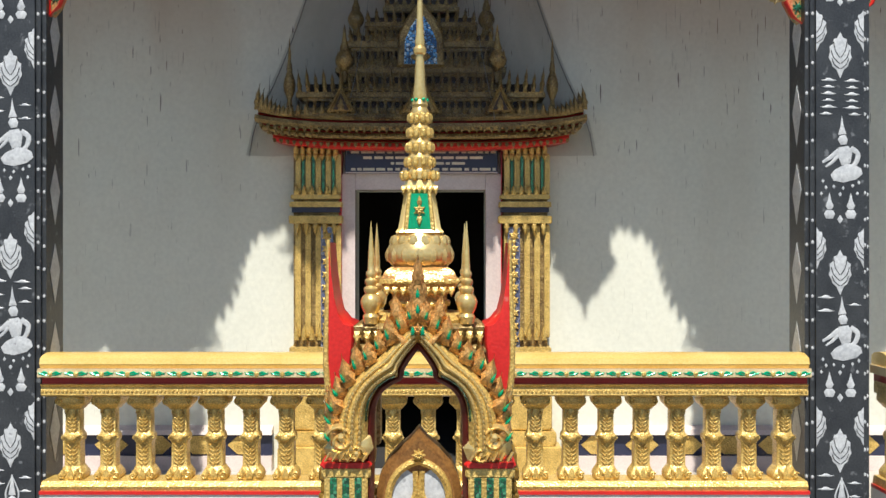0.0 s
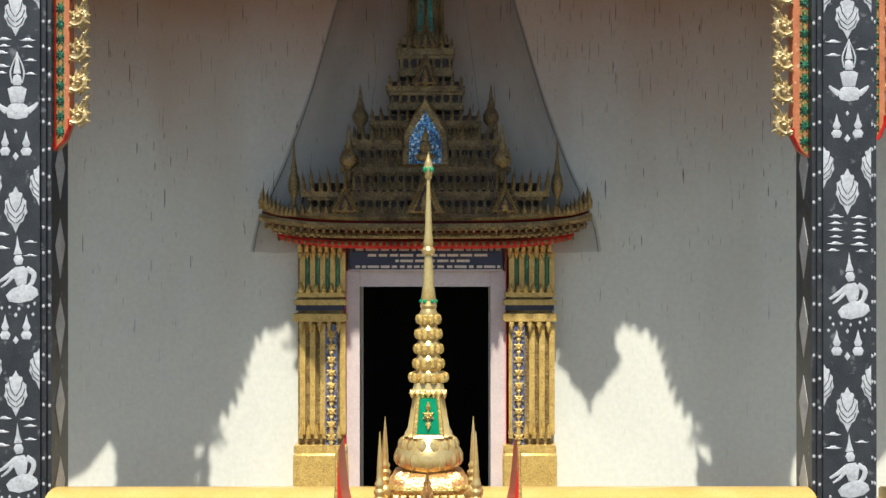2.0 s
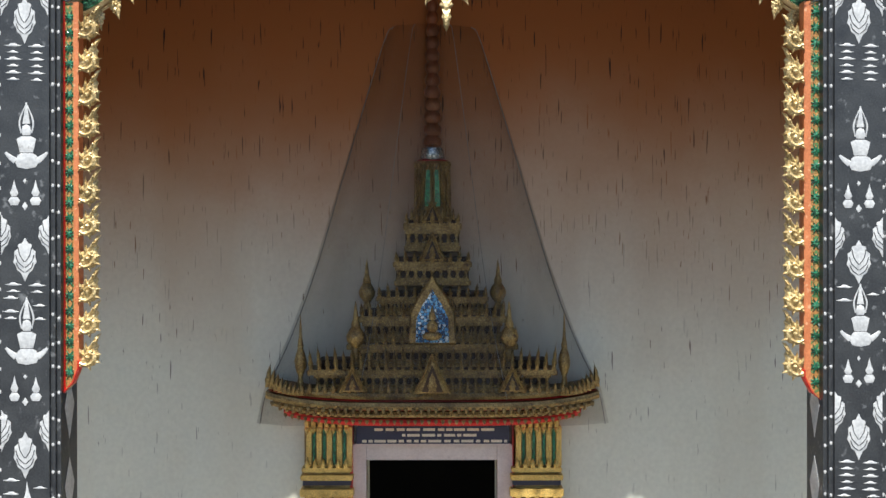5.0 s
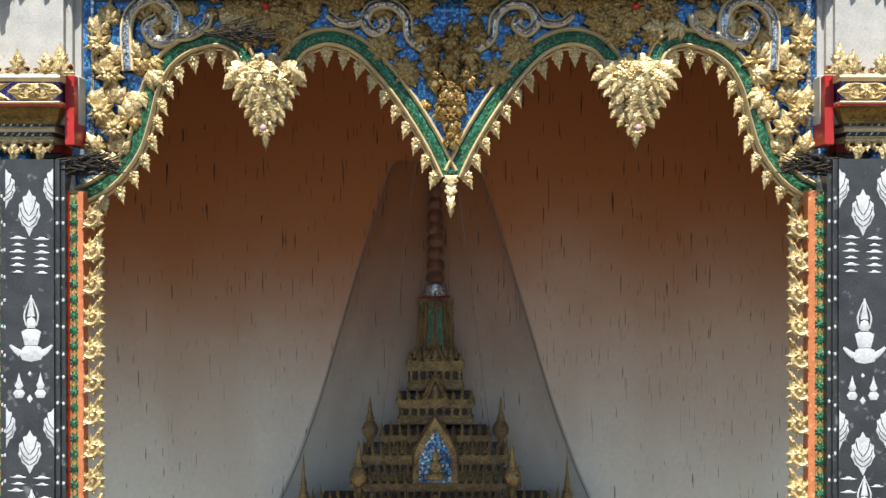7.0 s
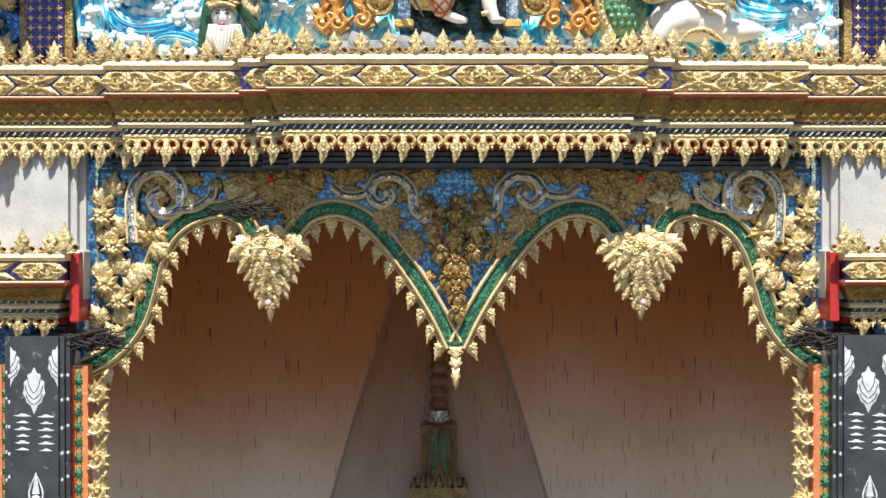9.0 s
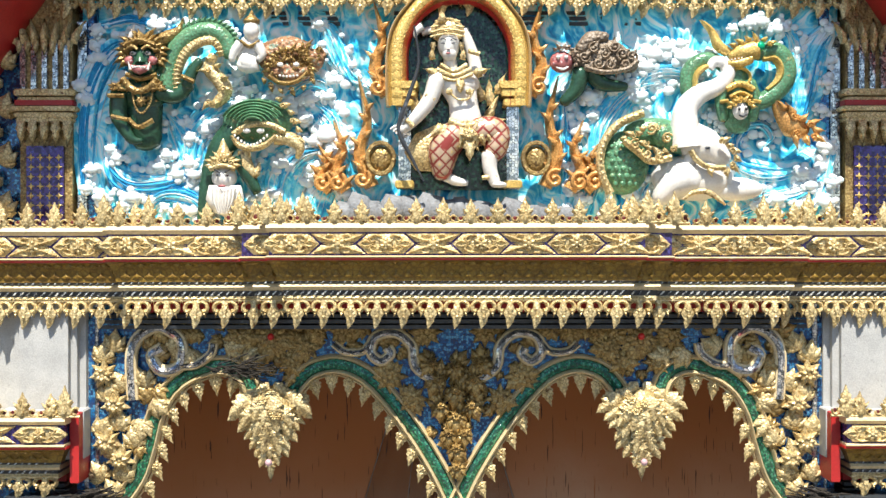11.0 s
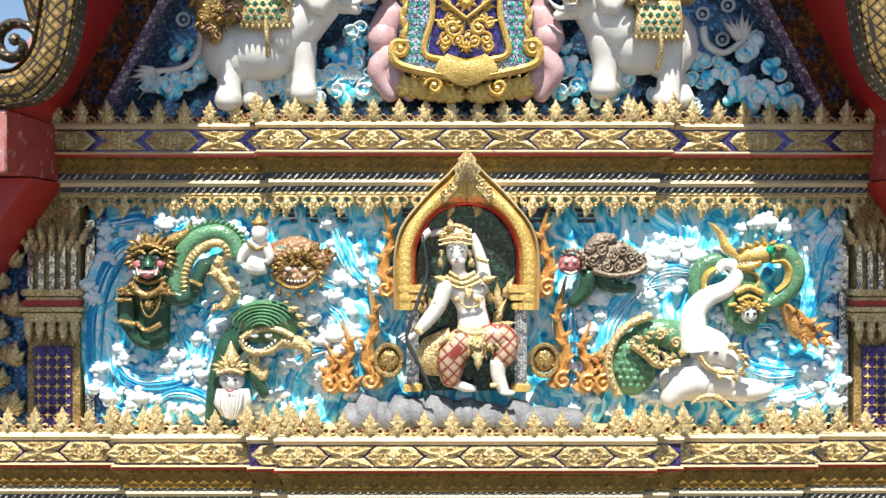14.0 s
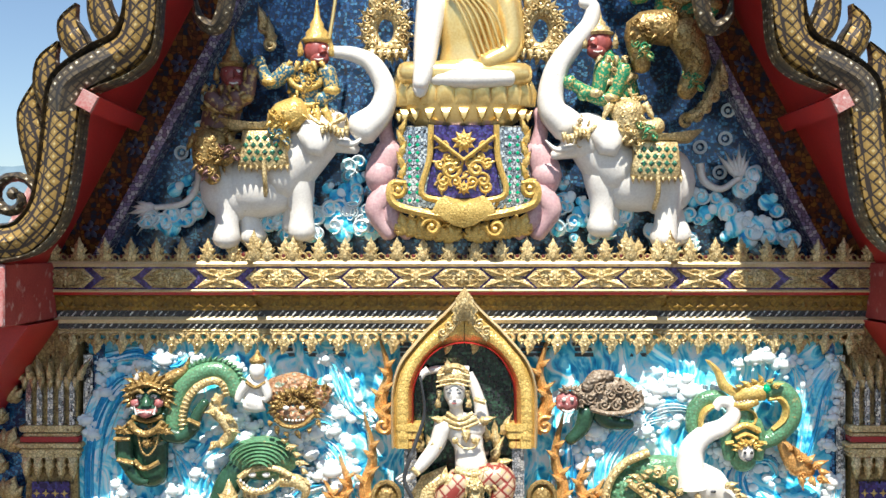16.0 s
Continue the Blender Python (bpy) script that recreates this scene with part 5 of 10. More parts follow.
for x, z, r in ((0, 0, 0.10), (-0.12, 0.07, 0.10), (0.12, 0.07, 0.10), (-0.1, -0.1, 0.09), (0.1, -0.1, 0.09), (0, -0.17, 0.10), (0, 0.16, 0.09), (-0.16, 0.18, 0.09), (0.16, 0.18, 0.09), (-0.05, -0.28, 0.08), (0.05, -0.28, 0.08), (0, -0.38, 0.09), (0, -0.5, 0.08)):
    xc, zc = (-0.101, 7.7)
    flower(f, CX + x, zc + z, AY - 0.06, r * 0.55, 7, 0.04)
    acanthus(f, CX + x, zc + z, AY - 0.02, r * 1.5, math.pi + x * 3 + rnd.uniform(-0.3, 0.3), 0.06)
    acanthus(f, CX + x, zc + z, AY, r * 1.5, x * -3 + rnd.uniform(-0.8, 0.8), 0.05)
part("foliage", f, AGED_SHADED, arch, "brown gold leaf cluster at the middle of the arch")
f = M()
rnd = random.Random(8)
for i in range(215):
    k = rnd.randrange(8, n - 8)
    x = mono[k][0] + rnd.uniform(-0.03, 0.03)
    lo = mono[k][1] + 0.14
    if lo < top - 0.05:
        big = 1.35 if abs(x - CX) > 1.85 else 1.0
        acanthus(f, x, rnd.uniform(lo, top - 0.04), AY + 0.015 - 0.02 * (big - 1), rnd.uniform(0.07, 0.12) * big, rnd.uniform(0, 6.28), 0.035 * big)
# same browned gold, shade put into the colour of the small leaves
tagged(part("small_foliage", f, AGED_SHADED, arch, "small gold leaves filling the ground"), kind="stuff")
for sx in (-1, 1):
    s = M()
    rnd = random.Random(3)
    spots_ = [(-2.436, 7.012), (-1.446, 7.847)]
    for i in range(260 if sx < 0 else 170):
        x0, z0 = spots_[0 if i < 170 else 1]
        x, z = x0 - 0.03 + rnd.gauss(0, 0.09), z0 + rnd.gauss(0, 0.03)
        a = rnd.uniform(-0.6, 0.6)
        s.tube([(x, 7.0 + rnd.uniform(-0.05, 0.04), z), (x + 0.1 * math.cos(a), 6.98 + rnd.uniform(-0.04, 0.05), z + 0.07 * math.sin(a))], 0.004, 4)
    if sx > 0:
        s.v = [(2 * CX - x, y, z) for x, y, z in s.v]
    nest = solo("bird_nest", s, STRAW, "dark straw bird nest wedged at the arch foot", "nest", "bird nests", "stuff")

# ---- fretwork strips down the pillars ----
tip = M()
tip.relief([(0, -0.085), (0.045, -0.10), (0.09, -0.092), (0.118, -0.06), (0.124, -0.02), (0.112, 0.02), (0.122, 0.045), (0.104, 0.07), (0.118, 0.10), (0.136, 0.128), (0.108, 0.118), (0.09, 0.09), (0.07, 0.05), (0.04, 0.03), (0.012, 0.012), (0, 0.0)], 0, 0.035, 0.6)
tip.ribbon(smooth_line([(0.006, -0.07), (0.05, -0.086), (0.095, -0.06), (0.10, -0.02), (0.07, 0.0), (0.045, -0.02), (0.06, -0.04)], 3), (0.014, 0.018, 0.016, 0.008), -0.03, 0.028)
for k, (x, z, h, a) in enumerate(((0.02, -0.02, 0.06, 0.5), (0.045, 0.0, 0.075, 0.1), (0.07, 0.02, 0.08, -0.3), (0.09, 0.04, 0.085, -0.45), (0.10, -0.02, 0.05, -1.2), (0.10, -0.06, 0.045, -1.7), (0.06, -0.085, 0.04, -2.6), (0.02, -0.075, 0.04, 2.6))):
    tip.relief(shift(flame(0.017, h, 0.008), x, z, 1, a), -0.022, 0.028, 0.4)
for x, z, r in ((0.062, -0.03, 0.016), (0.03, -0.045, 0.011), (0.085, 0.01, 0.011), (0.098, 0.075, 0.009)):
    tip.ball((x, -0.05, z), r, 6)
tip_l = tip.mesh("flame_scroll", PALE)
tip.v = [(-x, y, z) for x, y, z in tip.v]
tip_r = tip.mesh("flame_scroll", PALE)
ORANGE = mat("orange_paint", (0.62, 0.22, 0.09), (0.42, 0.13, 0.05), 0.4, 0, 14, 70, 0.2, spots=(0.66, 0.36, 0.2), spot_at=0.62)
OCHRE = mosaic("ochre_green_mosaic", [(0.50, 0.24, 0.08), (0.40, 0.26, 0.09), (0.10, 0.24, 0.09), (0.56, 0.32, 0.12)], 55, 0.3, 0.15, (0.20, 0.10, 0.04))
star = M()
star.relief([((0.048 if i % 2 else 0.018) * math.cos(i * math.pi / 8), (0.048 if i % 2 else 0.018) * math.sin(i * math.pi / 8)) for i in range(16)], 0, 0.012, 0.4)
star_m = star.mesh("star_inlay", GREEN)
for s, me, (xo, zlow), xi in ((1, tip_l, ((-2.554, 4.321)), (-2.464)), (-1, tip_r, ((2.348, 4.256)), (2.231)),
                                (-1, tip_r, (PX_L - 0.19, 4.34), PX_L - 0.29), (1, tip_l, (PX_R + 0.19, 4.34), PX_R + 0.29)):
    ztop = half_curve[0][1] + 0.05
    fs = thing("fretwork_strip", "green and orange edging strip with gold flame scrolls beside the pillar", "fretwork", (xo, 7.05, zlow), "fretwork strips")
    xm = xo + (xi - xo) * 0.62
    part("mosaic_strip", M().sweep([(xo, zlow), (xm, zlow + 0.07), (xm, ztop), (xo, ztop)], 7.04, 7.12), OCHRE, fs, "ochre mosaic strip with green stars")
    part("orange_strip", M().sweep([(xm, zlow + 0.075), (xi, zlow + 0.16), (xi, ztop), (xm, ztop)], 7.03, 7.12), ORANGE, fs, "orange painted strip")
    part("end_edge", M().ribbon([(xo - s * 0.01, ztop), (xo - s * 0.01, zlow - 0.01), (xm, zlow + 0.06), (xi, zlow + 0.15), (xi, zlow + 0.2)], 0.012, 7.04, 0.03), RED_BRIGHT, fs)
    k = 0
    z = zlow + 0.25
    while z < ztop - 0.05:
        part("flame_scroll", me, None, fs, at=(xi, 7.06, z), size=(1, 1, random.uniform(0.95, 1.05)))
        z += 0.2125
    z = zlow + 0.12
    while z < ztop - 0.05:
        part("star_inlay", star_m, None, fs, at=((xo + xm) / 2, 7.04, z))
        z += 0.10

# ---- doorway ----
DY = 9.72
door = thing("doorway", "ornate temple doorway with gilded columns and a pinkish white frame, standing open", "doorway", (DX, DY, FLOOR_Z))
jx0, jx1 = -0.911, 0.522
jz = 3.486
part("jamb", M().box(jx0, OX0, 9.74, 9.95, FLOOR_Z, jz, 0.008), JAMB, door)
part("jamb", M().box(OX1, jx1, 9.74, 9.95, FLOOR_Z, jz, 0.008), JAMB, door)
part("lintel", M().box(OX0, OX1, 9.743, 9.95, OZ, jz, 0.006), JAMB, door)
for x in (jx0 - 0.012, jx1 + 0.012):
    part("red_edge", M().box(x - 0.012, x + 0.012, 9.70, 9.86, FLOOR_Z, jz + 0.24, 0.003), RED_BRIGHT, door, "thin red edging strip")
sx0, sx1 = -0.88, 0.493
sz1, sz0 = 3.71, 3.481
part("red_edge", M().box(jx0 - 0.02, jx1 + 0.02, 9.66, 9.84, sz1 + 0.01, sz1 + 0.07, 0.004), RED_BRIGHT, door)
sign = thing("sign_board", "navy sign board with four lines of cream writing over the door", "sign", ((sx0 + sx1) / 2, 9.72, sz0))
part("board", M().box(sx0, sx1, 9.69, 9.74, sz0, sz1, 0.006), NAVY, sign)
for z0_, z1_, x0_, x1_ in ((sz0, sz0 + 0.01, sx0, sx1), (sz1 - 0.01, sz1, sx0, sx1)):
    part("frame_strip", M().box(x0_, x1_, 9.683, 9.69, z0_, z1_), JAMB, sign)
bars = M()
rnd = random.Random(11)
H = (sz1 - sz0)
for zc, w0, w1 in ((0.82, 0.04, 0.96), (0.60, 0.12, 0.90), (0.38, 0.30, 0.70), (0.15, 0.04, 0.97)):
    x = sx0 + w0 * (sx1 - sx0)
    while x < sx0 + w1 * (sx1 - sx0):
        l = rnd.uniform(0.03, 0.12)
        bars.box(x, min(x + l, sx1 - 0.02), 9.686, 9.692, sz0 + H * (zc - 0.05), sz0 + H * (zc + 0.05))
        x += l + rnd.uniform(0.012, 0.03)
tagged(part("writing_bars", bars, LETTER, sign, "cream bars of unreadable writing"), kind="stuff")

COLZ = [3.765, 3.654, 3.285, 3.209, 3.128, 3.078, 3.017, 2.007, 1.885]


def door_column(xc):
    c = part("column", M().box(xc - 0.205, xc + 0.205, 9.70, 9.86, FLOOR_Z, COLZ[0] - 0.06, 0.004), OLD, door, "gilded door column with blue flowered panel")
    w = 0.205
    m = M()
    for z0_, z1_, k, y in ((COLZ[2], COLZ[1], 0.0, 9.67), (COLZ[7], COLZ[6], 0.0, 9.67)):
        for i in range(5):
            x = xc - w + 0.02 + i * 0.09
            m.box(x, x + 0.05, y, 9.72, z0_, z1_, 0.012)
    part("flutes", m, GOLD, c)
    m = M()
    for z, h, e in ((COLZ[3], 0.035, 0.03), (COLZ[5], 0.05, 0.035), (COLZ[2] - 0.01, 0.03, 0.02), (COLZ[8] + 0.02, 0.05, 0.03)):
        m.box(xc - w - e, xc + w + e, 9.66 - e, 9.84, z - h, z + h * 0.4, 0.01)
    part("ring_moulding", m, GOLD, c)
    part("mosaic_ring", M().box(xc - w - 0.01, xc + w + 0.01, 9.655, 9.84, COLZ[4], COLZ[3] - 0.02), NAVY, c, "dark blue mosaic ring")
    m = M()
    for zf, n_, h, up in ((COLZ[0] - 0.12, 7, 0.14, 1), (COLZ[2] + 0.0, 6, 0.10, 1), (COLZ[6] + 0.02, 5, 0.14, -1), (COLZ[7] - 0.02, 6, 0.16, 1), (COLZ[1], 7, 0.08, -1)):
        for i in range(n_):
            m.relief(shift(flip(flame(0.035, h), up), xc - w + (i + 0.5) * 2 * w / n_, zf), 9.655, 0.04, 0.4)
    part("leaf_collar", m, GOLD, c)
    s = 1 if xc < DX else -1
    fx = xc + s * 0.10
    part("flower_panel", M().box(fx - 0.055, fx + 0.055, 9.655, 9.72, COLZ[7] - 0.1, COLZ[6] - 0.02), BLUEGREY, c, "grey-blue mosaic panel with gold flowers")
    m = M()
    z = COLZ[6] - 0.1
    while z > COLZ[7] - 0.05:
        flower(m, fx, z, 9.65, 0.05, 6, 0.02)
        m.relief(shift(flip(flame(0.03, 0.06)), fx, z - 0.03), 9.65, 0.02)
        z -= 0.115
    part("flower_chain", m, GOLD, c)
    gp = M()
    for i in range(4):
        x = xc - w + 0.09 + i * 0.09
        gp.box(x - 0.012, x + 0.012, 9.672, 9.70, COLZ[2] + 0.02, COLZ[1] - 0.02)
    part("green_strips", gp, GREEN, c, "green mosaic strips between the flutes")
    m = M()
    for z0_, z1_, e in ((FLOOR_Z, FLOOR_Z + 0.25, 0.12), (FLOOR_Z + 0.25, FLOOR_Z + 0.38, 0.07), (FLOOR_Z + 0.38, COLZ[8] - 0.03, 0.035)):
        m.box(xc - w - e, xc + w + e, 9.64 - e, 9.84, z0_, z1_, 0.02)
    part("base", m, GOLD, c)


for px_ in (-1.137, 0.733):
    door_column(px_)

# ---- spired pediment over the door ----
PY = 9.78
ped = thing("door_pediment", "tarnished gold tiered spire pediment over the doorway", "pediment", (DX, PY, COLZ[0] - 0.05))


def zz35(*ys):
    return [Z35 + (590 - y) * S35 for y in ys]


Z35, S35 = 3.705, 0.00502


# near-black brown that paints the shade of the pediment's recesses
RECESS_SHADE = mat("dark_brown_lacquer", (0.030, 0.016, 0.010), (0.05, 0.022, 0.012), 0.5, 0, 9, 60, 0.2)


def tier(w, y_top, y_bot, d, row=0.10, n=None):
    """A step of the pediment: a core coloured dark as recess shade, gold mouldings below and above, short balusters
    between, and standing leaves; w: half width.
    """
    z0, z1 = zz35(y_bot, y_top)
    h = z1 - z0
    t = part("tier", M().box(DX - w * 0.92, DX + w * 0.92, PY - d * 0.74, PY + 0.07, z0 - 0.01, z1 + row * 0.5), RECESS_SHADE, ped, "recessed core of a tier with shade put into its colour")
    for a, b, e, dd in ((0.0, 0.20, 0.97, 0.98), (0.20, 0.32, 0.93, 0.88), (0.62, 0.76, 0.95, 0.92), (0.76, 1.0, 1.0, 1.02)):
        part("moulding", M().box(DX - w * e, DX + w * e, PY - d * dd, PY + 0.07, z0 + h * a, z0 + h * b, 0.006), OLD, t)
    n = n or max(6, int(w * 2 / 0.072))
    up = M()
    up.relief(flame(0.031, row * 1.35), 0, 0.04, 0.4)
    up.relief(shift(flame(0.013, row * 0.7), 0, row * 0.12), -0.035, 0.016, 0.4)
    up_m = up.mesh("leaf", OLD)
    post = M()
    post.lathe([(0.020, 0), (0.022, h * 0.06), (0.012, h * 0.16), (0.018, h * 0.26), (0.022, h * 0.32)], 0, 0, 6)
    post_m = post.mesh("baluster", OLD)
    for i in range(n):
        u = -1 + 2 * (i + 0.5) / n
        part("leaf", up_m, None, t, at=(DX + u * w, PY - d * 0.98, z1 - 0.005), size=(1, 1, 1.15 if i % 2 else 0.95), turn=0.10 * u)
        part("baluster", post_m, None, t, at=(DX + u * w * 0.95, PY - d * 0.86, z0 + h * 0.31))


def gablet(x, y_top, y_bot, w, y):
    z0, z1 = zz35(y_bot, y_top)
    m = M()
    m.relief([(x - w, z0), (x - w * 0.7, z0 + (z1 - z0) * 0.2), (x - w * 0.25, z0 + (z1 - z0) * 0.62), (x, z1), (x + w * 0.25, z0 + (z1 - z0) * 0.62), (x + w * 0.7, z0 + (z1 - z0) * 0.2), (x + w, z0)], y, 0.03, 0.7)
    m.relief(shift(flame(w * 0.4, (z1 - z0) * 0.6), x, z0 + 0.01), y - 0.025, 0.025)
    for s in (-1, 1):
        m.ribbon([(x + s * w * 1.05, z0), (x + s * w * 0.6, z0 + (z1 - z0) * 0.35), (x, z1)], (0.014, 0.01), y - 0.02, 0.03)
    # dark plate in place of the shaded opening inside the gablet
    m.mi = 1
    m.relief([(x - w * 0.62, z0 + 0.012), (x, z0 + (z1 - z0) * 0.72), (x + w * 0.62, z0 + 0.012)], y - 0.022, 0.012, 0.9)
    m.mi = 0
    m.relief(shift(flame(w * 0.26, (z1 - z0) * 0.5), x, z0 + 0.012), y - 0.034, 0.02, 0.4)
    for s in (-1, 1):
        for k in range(4):
            q = 0.15 + 0.22 * k
            m.relief(shift(flame(0.016, 0.05, s * 0.012), x + s * w * (1 - q), z0 + (z1 - z0) * q ** 1.2, 1, -s * 0.5), y - 0.01, 0.02)
    part("gablet", m, [OLD, RECESS_SHADE], ped)


def spirelet(x, y_top, y_bot, r, y):
    z0, z1 = zz35(y_bot, y_top)
    h = z1 - z0
    prof = [(0.35, 0), (0.5, 0.12), (0.35, 0.2), (0.9, 0.32), (1.0, 0.40), (0.8, 0.48), (0.45, 0.56), (0.5, 0.6), (0.28, 0.7), (0.2, 0.82), (0.12, 0.92), (0.02, 1.0)]
    part("spirelet", M().lathe([(r * a, z0 + b * h) for a, b in prof], x, y, 10), OLD, ped)


wpx = 0.00502
# boat-shaped cornice
def bowed(w, d, z0, z1, material, lift=0.09, label=""):
    """A slab whose ends turn up like a boat's."""
    n = 28
    vs = []
    for i in range(n + 1):
        u = -1 + 2 * i / n
        up = lift * abs(u) ** 4
        vs += [(DX + u * w, PY - d * (1 - 0.25 * u ** 6), z0 + up), (DX + u * w, PY - d * (1 - 0.25 * u ** 6) - 0.012, (z0 + z1) / 2 + up), (DX + u * w, PY - d * (1 - 0.25 * u ** 6), z1 + up), (DX + u * w, PY + 0.07, z1 + up), (DX + u * w, PY + 0.07, z0 + up)]
    fs = [(5 * i + k, 5 * i + (k + 1) % 5, 5 * i + 5 + (k + 1) % 5, 5 * i + 5 + k) for i in range(n) for k in range(5)] + [(0, 1, 2, 3, 4), tuple(5 * n + k for k in range(5))]
    part("boat_moulding", M().add(vs, fs), material, ped, label)


for (ya, yb, w, d, mt) in ((596, 584, 262, 0.24, RED_BRIGHT), (583.5, 582.5, 268, 0.26, OLD), (582, 579, 270, 0.24, RED), (578, 569, 280, 0.32, OLD), (568, 565, 280, 0.30, RED), (564, 552, 291, 0.38, OLD), (551, 548, 286, 0.34, RED), (547, 536, 286, 0.35, OLD)):
    z0, z1 = zz35(ya, yb)
    bowed(w * wpx, d, z0, z1, mt)
m = M()
for s in (-1, 1):
    for i in range(9):
        u = i / 8
        x = DX + s * (1.44 - 0.30 * (1 - u))
        m.relief(shift(flame(0.04, 0.11 + 0.12 * u ** 2, s * -0.03), x, zz35(536)[0] - 0.02 + 0.07 * u ** 2), PY - 0.33 + 0.05 * u ** 2, 0.04)
for i in range(34):
    m.relief(shift(flame(0.036, 0.12), DX - 1.14 + i * 2.28 / 33, zz35(537)[0]), PY - 0.33, 0.03)
for i in range(44):
    up_ = 0.05 * abs(-1 + i * 2 / 43) ** 5
    yb = 0.095 * abs(-1 + i * 2 / 43) ** 6
    m.relief(shift(flip(flame(0.028, 0.06)), DX - 1.40 + i * 2.80 / 43, zz35(560)[0] + up_), PY - 0.395 + yb, 0.025)
    m.relief(shift(flame(0.026, 0.05), DX - 1.34 + i * 2.68 / 43, zz35(578)[0] + up_), PY - 0.335 + yb, 0.02)
    m.relief(shift(flip(flame(0.026, 0.05)), DX - 1.30 + i * 2.60 / 43, zz35(584)[0] + up_), PY - 0.275 + yb, 0.02)
tagged(part("leaf_row", m, OLD, ped), kind="stuff")
for a in ((218, 496, 535, 0.31, 0.16), (150, 452, 492, 0.28, 0.13), (130, 404, 450, 0.24, 0.12), (100, 370, 402, 0.22, 0.10), (70, 308, 350, 0.19, 0.09), (52, 240, 290, 0.16, 0.09)):
    tier(a[0] * wpx, a[1], a[2], a[3], a[4])
for s in (-1, 1):
    gablet(DX + s * 138 * wpx, 488, 532, 0.11, PY - 0.37)
    spirelet(DX + s * 116 * wpx, 303, 400, 0.075, PY - 0.14)
    spirelet(DX + s * 134 * wpx, 376, 480, 0.085, PY - 0.27)
    spirelet(DX + s * 231 * wpx, 400, 536, 0.055, PY - 0.25)
gablet(DX, 466, 534, 0.15, PY - 0.40)
gablet(DX, 256, 306, 0.11, PY - 0.22)
gablet(DX, 200, 238, 0.09, PY - 0.18)
# niche with blue mirror glass
z0, z1 = zz35(452, 330)
og = lambda w, h: [(-w, 0), (-w * 0.95, h * 0.45), (-w * 0.6, h * 0.7), (-w * 0.2, h * 0.88), (0, h), (w * 0.2, h * 0.88), (w * 0.6, h * 0.7), (w * 0.95, h * 0.45), (w, 0)]
part("niche_frame", M().sweep(shift(og(0.21, z1 - z0), DX, z0), PY - 0.33, PY - 0.1, 0.02), OLD, ped)
part("niche_glass", M().sweep(shift(og(0.145, (z1 - z0) * 0.76), DX, z0 + 0.02), PY - 0.338, PY - 0.32), mosaic("sky_blue_glass", [(0.2, 0.5, 0.8), (0.1, 0.35, 0.7), (0.7, 0.85, 0.95), (0.03, 0.12, 0.3)], 38, 0.1, 0.2), ped, "pale blue mirror glass niche")
m = M()
zb = z0 + 0.03
m.ball((DX, PY - 0.36, zb + 0.05), 0.08, 8, (1.1, 0.5, 0.5))
m.ball((DX, PY - 0.36, zb + 0.13), 0.05, 8, (1, 0.6, 1.2))
m.lathe([(0.028, zb + 0.19), (0.03, zb + 0.23), (0.012, zb + 0.27), (0.001, zb + 0.32)], DX, PY - 0.36, 8)
solo("small_statue", m, OLD, "small seated gold statue in the door niche", "statue")
# tower and spire
z0, z1, z2, z3, z4 = zz35(238, 138, 130, 105, -250)
sec = [(1, -0.55), (0.8, -0.8), (0.55, -1), (-0.55, -1), (-0.8, -0.8), (-1, -0.55), (-1, 0.5), (1, 0.5)]
part("tower", M().lathe([(0.175, z0), (0.165, z0 + 0.2), (0.16, z1), (0.17, z1 + 0.02), (0.16, z2)], DX, PY, sq=sec), OLD, ped)
for x in (-0.048, 0.048):
    part("green_panel", M().sweep([(DX + x - 0.022, z0 + 0.14), (DX + x + 0.022, z0 + 0.14), (DX + x * 0.75 + 0.016, z1 - 0.04), (DX + x * 0.75 - 0.016, z1 - 0.04)], PY - 0.172, PY - 0.15), GREEN, ped, "green mosaic panel")
m = M()
for x in (-0.15, -0.115, -0.082, 0.0, 0.082, 0.115, 0.15):
    m.ribbon([(DX + x, z0 + 0.06), (DX + x * 0.9, z1)], 0.010, PY - (0.168 if abs(x) < 0.1 else 0.145), 0.03)
for k in range(9):
    m.relief(shift(flame(0.026, 0.13), DX + (k - 4) * 0.046, z0 + 0.02), PY - 0.19 + 0.006 * abs(k - 4), 0.03)
    m.relief(shift(flip(flame(0.022, 0.07)), DX + (k - 4) * 0.038, z1 + 0.02), PY - 0.17, 0.02)
tagged(part("tower_ribs", m, OLD, ped, "tarnished gold ribs and leaves"), kind="stuff")
part("tower_cap", M().lathe([(0.13, z2 - 0.01), (0.135, z2 + 0.012), (0.10, z2 + 0.03)], DX, PY, sq=sec), RED, ped, "dark red cap")
part("mirror_collar", M().lathe([(0.10, z2), (0.11, z2 + 0.03), (0.095, z3)], DX, PY - 0.02, 12), SILVER, ped, "mirror glass collar")
prof = []
zt = z3
r = 0.088
while zt < z4 - 0.5:
    prof += [(r * 0.72, zt), (r, zt + 0.03), (r * 0.98, zt + 0.075), (r * 0.7, zt + 0.105)]
    zt += 0.112
    r *= 0.955
prof += [(r * 0.5, zt), (0.012, z4)]
part("ringed_spire", M().lathe(prof, DX, PY - 0.02, 12), mat("red_gold_lacquer", (0.26, 0.10, 0.04), (0.16, 0.05, 0.025), 0.4, 0.2, 12, 60, 0.4), ped, "reddish gold ringed spire")

